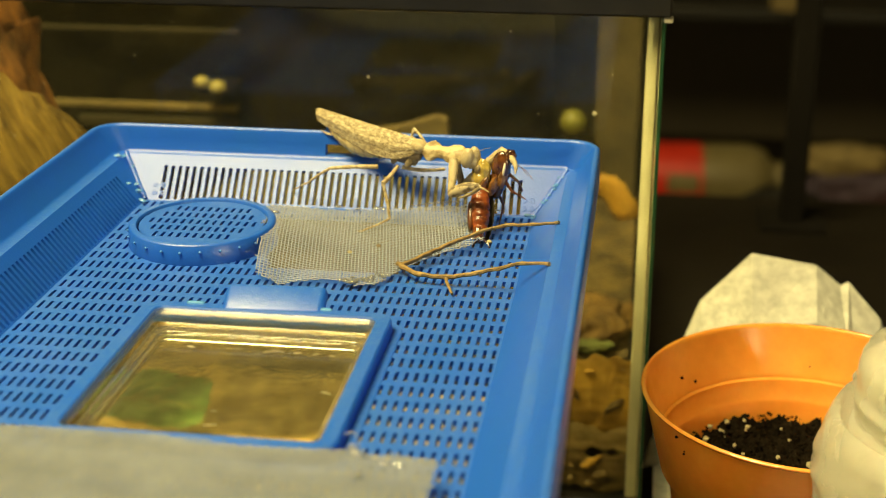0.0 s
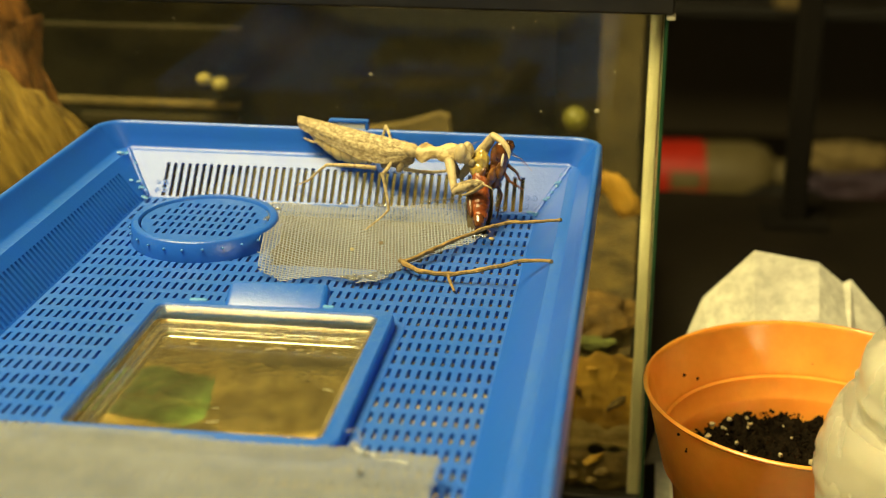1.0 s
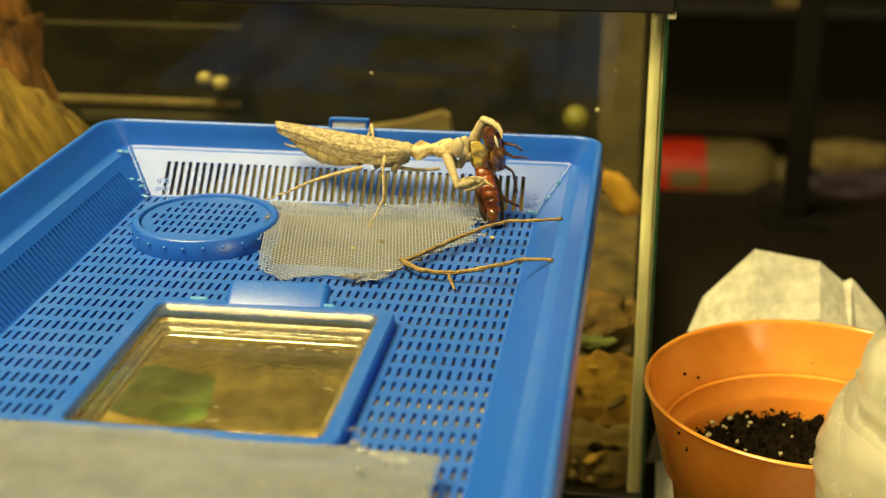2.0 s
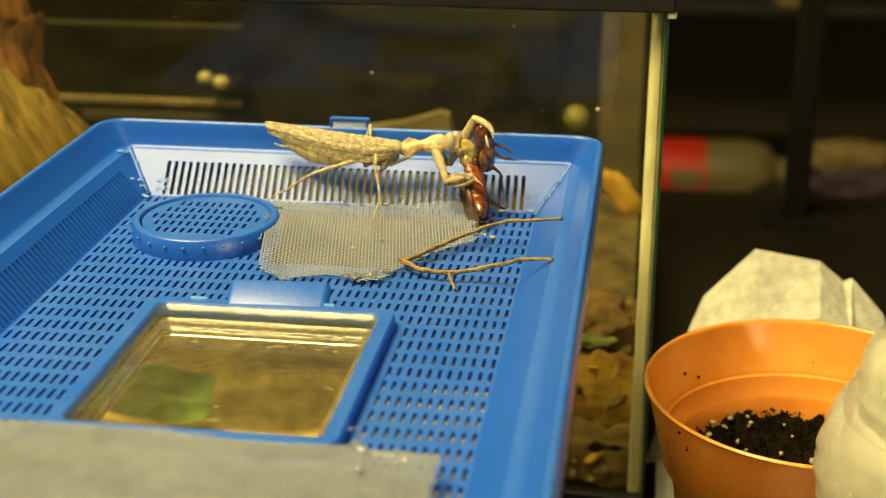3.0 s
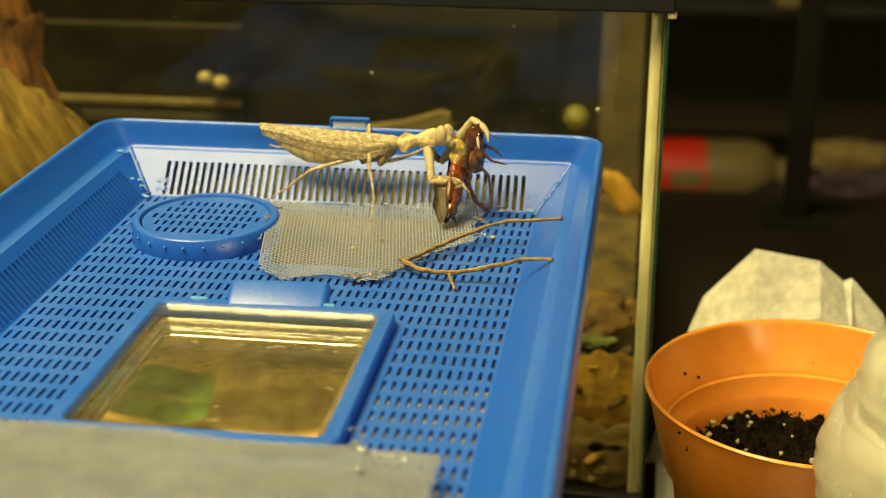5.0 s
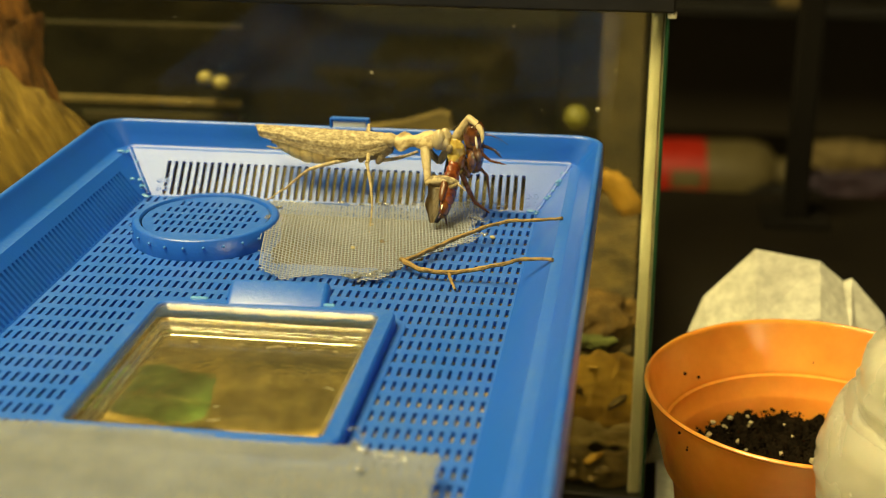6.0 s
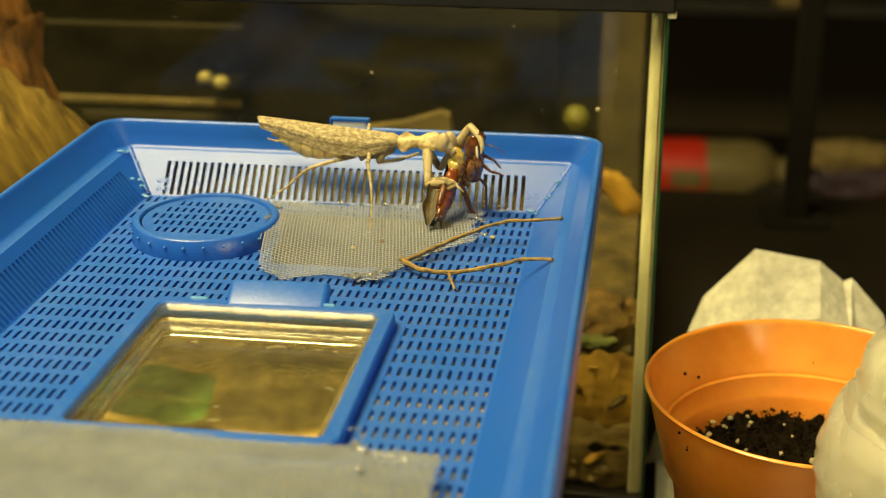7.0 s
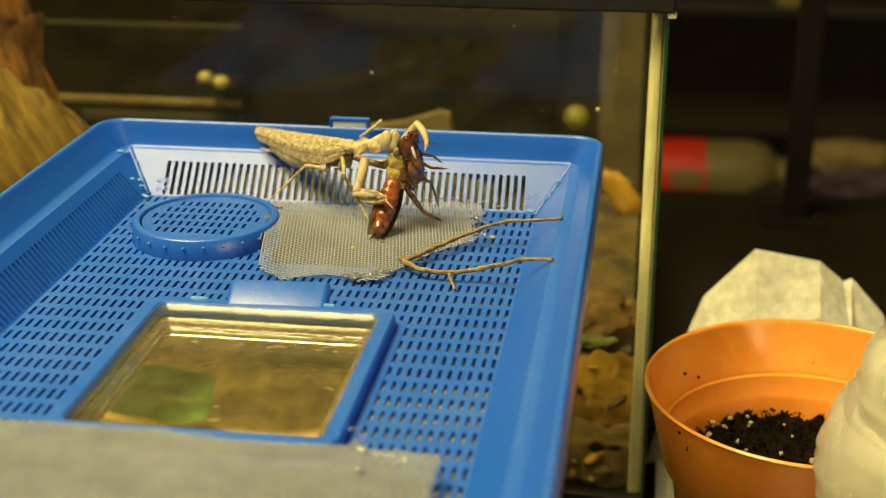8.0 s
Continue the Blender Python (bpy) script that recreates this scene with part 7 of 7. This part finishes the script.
    walk(mantis_far_tibia, [
        (0.0, pose(-0.01737, 0.01655, -0.00006, -62.8, 23.8, -14.5)), (0.3, pose(-0.01294, 0.01855, 0.00196, -62.7, 22.9, -21.6)),
        (0.6, pose(-0.01374, 0.01816, 0.00325, -56.7, 22.5, -13.8)), (0.9, pose(-0.02374, 0.01385, 0.00231, -75.0, 17.3, -39.0)),
        (1.2, pose(-0.02021, 0.01556, 0.00264, -79.5, 18.1, -48.2)), (1.6, pose(-0.02278, 0.01838, 0.00232, -74.1, 23.5, -63.8)),
        (2.8, pose(-0.01825, 0.01861, 0.00218, -78.9, 19.8, -72.2)), (3.1, pose(-0.01780, 0.01822, 0.00208, -80.9, 18.9, -72.0)),
        (3.5, pose(-0.01747, 0.01895, 0.00094, -81.4, 17.4, -75.6)), (4.0, pose(-0.01860, 0.01938, 0.00094, -80.2, 17.0, -76.9)),
        (4.5, pose(-0.01731, 0.01917, 0.00107, -81.6, 16.8, -76.4)), (5.8, pose(-0.01448, 0.01945, 0.00039, -84.9, 16.6, -78.0)),
        (6.5, pose(-0.01433, 0.01984, 0.00002, -83.9, 16.1, -82.1)), (7.0, pose(-0.01463, 0.01990, -0.00051, -82.2, 15.7, -84.0)),
        (7.4, pose(-0.01116, 0.02011, 0.00120, -84.7, 15.7, -87.2)), (7.6, pose(-0.00465, 0.01953, 0.00205, -99.7, 16.3, -110.0)),
        (7.7, pose(-0.00415, 0.02064, 0.00250, -102.8, 18.5, -116.3)), (7.8, pose(-0.00477, 0.02467, 0.00229, -106.3, 20.0, -123.2)),
        (7.9, pose(-0.01086, 0.03206, 0.00458, -125.5, 24.4, -109.8)), (8.0, pose(-0.01393, 0.03259, 0.00328, -119.8, 26.3, -104.8)),
    ])
    walk(mantis_far_femur, [
        (0.0, pose(-0.01737, 0.01655, -0.00006, -145.6, 69.4, -118.1)), (0.3, pose(-0.01294, 0.01855, 0.00196, -146.2, 70.1, -126.1)),
        (0.6, pose(-0.01374, 0.01816, 0.00325, -147.0, 69.5, -125.5)), (0.9, pose(-0.02374, 0.01385, 0.00231, -133.0, 73.3, -111.9)),
        (1.2, pose(-0.02021, 0.01556, 0.00264, -144.8, 71.0, -128.8)), (1.6, pose(-0.02278, 0.01838, 0.00232, -130.2, 76.3, -128.1)),
        (2.8, pose(-0.01825, 0.01861, 0.00218, -132.4, 74.4, -130.2)), (3.1, pose(-0.01780, 0.01822, 0.00208, -138.3, 72.2, -134.7)),
        (3.5, pose(-0.01747, 0.01895, 0.00094, -141.8, 70.7, -140.9)), (4.0, pose(-0.01860, 0.01938, 0.00094, -138.9, 72.0, -139.7)),
        (4.5, pose(-0.01731, 0.01917, 0.00107, -140.1, 71.2, -139.9)), (5.8, pose(-0.01448, 0.01945, 0.00039, -143.4, 69.2, -143.5)),
        (6.5, pose(-0.01433, 0.01984, 0.00002, -142.4, 69.4, -144.4)), (7.0, pose(-0.01463, 0.01990, -0.00051, -140.0, 70.2, -142.8)),
        (7.4, pose(-0.01116, 0.02011, 0.00120, -144.3, 67.9, -148.0)), (7.6, pose(-0.00465, 0.01953, 0.00205, -167.1, 36.3, -163.8)),
        (7.7, pose(-0.00415, 0.02064, 0.00250, -168.0, 37.2, -165.3)), (7.8, pose(-0.00477, 0.02467, 0.00229, -169.0, 37.7, -167.8)),
        (7.9, pose(-0.01086, 0.03206, 0.00458, -177.0, 33.0, -144.4)), (8.0, pose(-0.01393, 0.03259, 0.00328, -174.5, 36.5, -143.1)),
    ])
    walk(mantis_far_mid_femur, [
        (0.0, pose(-0.00798, -0.00172, -0.01055, -4.0, 2.5, 47.8)), (0.3, pose(-0.00587, 0.00038, -0.01056, -3.1, -5.7, 32.9)),
        (0.6, pose(-0.00552, 0.00028, -0.00947, -4.1, -7.7, 34.9)), (0.9, pose(-0.00474, 0.00076, -0.00927, -3.7, -2.8, 34.0)),
        (1.2, pose(-0.00455, 0.00153, -0.00938, -1.3, 3.1, 27.7)), (1.6, pose(-0.00506, 0.00254, -0.00945, -1.9, 6.2, 14.6)),
        (2.8, pose(-0.00379, 0.00262, -0.00869, -2.9, -33.4, 21.9)), (3.1, pose(-0.00351, 0.00255, -0.00903, -2.4, -32.9, 22.2)),
        (3.5, pose(-0.00432, 0.00267, -0.01015, -2.0, -33.9, 18.3)), (4.0, pose(-0.00382, 0.00283, -0.00969, -2.9, -38.9, 21.4)),
        (4.5, pose(-0.00360, 0.00278, -0.00954, -1.9, -30.9, 18.6)), (5.8, pose(-0.00730, 0.00270, -0.01007, -0.5, -14.1, 11.6)),
        (6.5, pose(-0.00661, 0.00292, -0.01078, -0.8, -17.6, 10.2)), (7.0, pose(-0.00663, 0.00295, -0.01136, -1.1, -18.7, 9.7)),
        (7.4, pose(-0.00629, 0.00307, -0.01056, -0.7, -3.3, 8.7)), (7.6, pose(-0.00236, 0.00272, -0.00949, 0.5, -8.8, 29.1)),
        (7.7, pose(-0.00263, 0.00270, -0.00926, 0.4, -8.3, 28.8)), (7.8, pose(-0.00362, 0.00270, -0.00873, 0.5, -7.4, 27.5)),
        (7.9, pose(0.00364, 0.00652, -0.00678, 5.8, -3.5, 56.3)), (8.0, pose(0.00282, 0.00576, -0.00727, 3.4, -4.4, 57.2)),
    ])
    walk(cockroach, [
        (0.0, pose(-0.01971, 0.05198, 0.02227, -84.7, 47.4, -82.7)), (0.3, pose(-0.02037, 0.05418, 0.02399, -82.8, 49.6, -78.6)),
        (0.6, pose(-0.02178, 0.05347, 0.02375, -84.8, 43.0, -78.1)), (0.9, pose(-0.02135, 0.05400, 0.02384, -88.8, 41.6, -81.5)),
        (1.2, pose(-0.02263, 0.05770, 0.02560, -81.5, 42.4, -72.7)), (1.6, pose(-0.02166, 0.05866, 0.02633, -61.8, 54.9, -56.7)),
        (2.8, pose(-0.02659, 0.06198, 0.02605, -82.8, 47.0, -60.8)), (3.1, pose(-0.02790, 0.06274, 0.02524, -93.0, 42.4, -66.6)),
        (3.5, pose(-0.02841, 0.06109, 0.02696, -105.4, 45.9, -76.7)), (4.0, pose(-0.02669, 0.05888, 0.02623, -132.2, 45.5, -79.2)),
        (4.5, pose(-0.02918, 0.05974, 0.02635, -147.7, 40.1, -83.3)), (5.8, pose(-0.03182, 0.05646, 0.02725, -157.2, 43.7, -97.5)),
        (6.5, pose(-0.03093, 0.05863, 0.02613, -160.0, 38.5, -95.6)), (7.0, pose(-0.03184, 0.05838, 0.02321, -165.6, 36.2, -99.8)),
        (7.4, pose(-0.03406, 0.05723, 0.02593, -167.5, 41.4, -97.6)), (7.6, pose(-0.03887, 0.06084, 0.02832, -162.2, 42.0, -87.8)),
        (7.7, pose(-0.03858, 0.05892, 0.02891, -163.8, 44.1, -89.2)), (7.8, pose(-0.04008, 0.05022, 0.03317, -160.0, 61.3, -84.4)),
        (7.9, pose(-0.05477, 0.03970, 0.02614, -122.0, 54.9, -104.6)), (8.0, pose(-0.05340, 0.03727, 0.02650, -112.0, 51.6, -105.2)),
    ])
    walk(cockroach_thorax, [
        (0.0, pose(0.00000, 0.00000, -0.00000, -119.0, -61.8, -118.5)), (0.3, pose(0.00000, 0.00000, 0.00000, -114.2, -54.5, -123.6)),
        (0.6, pose(0.00000, 0.00000, -0.00000, -135.5, -64.9, -100.9)), (0.9, pose(0.00000, 0.00000, -0.00000, -129.6, -61.1, -104.4)),
        (1.2, pose(0.00000, -0.00000, 0.00000, -124.4, -53.3, -108.4)), (1.6, pose(-0.00000, 0.00000, 0.00000, -108.4, -47.1, -134.0)),
        (2.8, pose(0.00000, 0.00000, -0.00000, -128.5, -38.5, -111.6)), (3.1, pose(0.00000, 0.00000, 0.00000, -125.3, -30.2, -109.1)),
        (3.5, pose(0.00000, -0.00000, -0.00000, -122.5, -24.5, -114.1)), (4.0, pose(0.00000, 0.00000, 0.00000, -128.4, 3.3, -116.4)),
        (4.5, pose(0.00000, -0.00000, 0.00000, -130.2, 13.0, -111.6)), (5.8, pose(-0.00000, 0.00000, 0.00000, -129.8, 11.3, -119.6)),
        (6.5, pose(-0.00000, 0.00000, 0.00000, -126.8, 19.7, -117.0)), (7.0, pose(-0.00000, -0.00000, -0.00000, -126.8, 19.6, -116.5)),
        (7.4, pose(0.00000, 0.00000, -0.00000, -135.4, 15.3, -113.3)), (7.6, pose(-0.00000, 0.00000, 0.00000, -134.2, 28.4, -121.3)),
        (7.7, pose(-0.00000, 0.00000, 0.00000, -136.2, 28.0, -123.8)), (7.8, pose(0.00000, 0.00000, 0.00000, -152.7, 14.2, -126.3)),
        (7.9, pose(0.00000, -0.00000, 0.00000, -103.6, -15.0, -138.3)), (8.0, pose(0.00000, 0.00000, -0.00000, -93.9, -20.2, -138.5)),
    ])


motions()
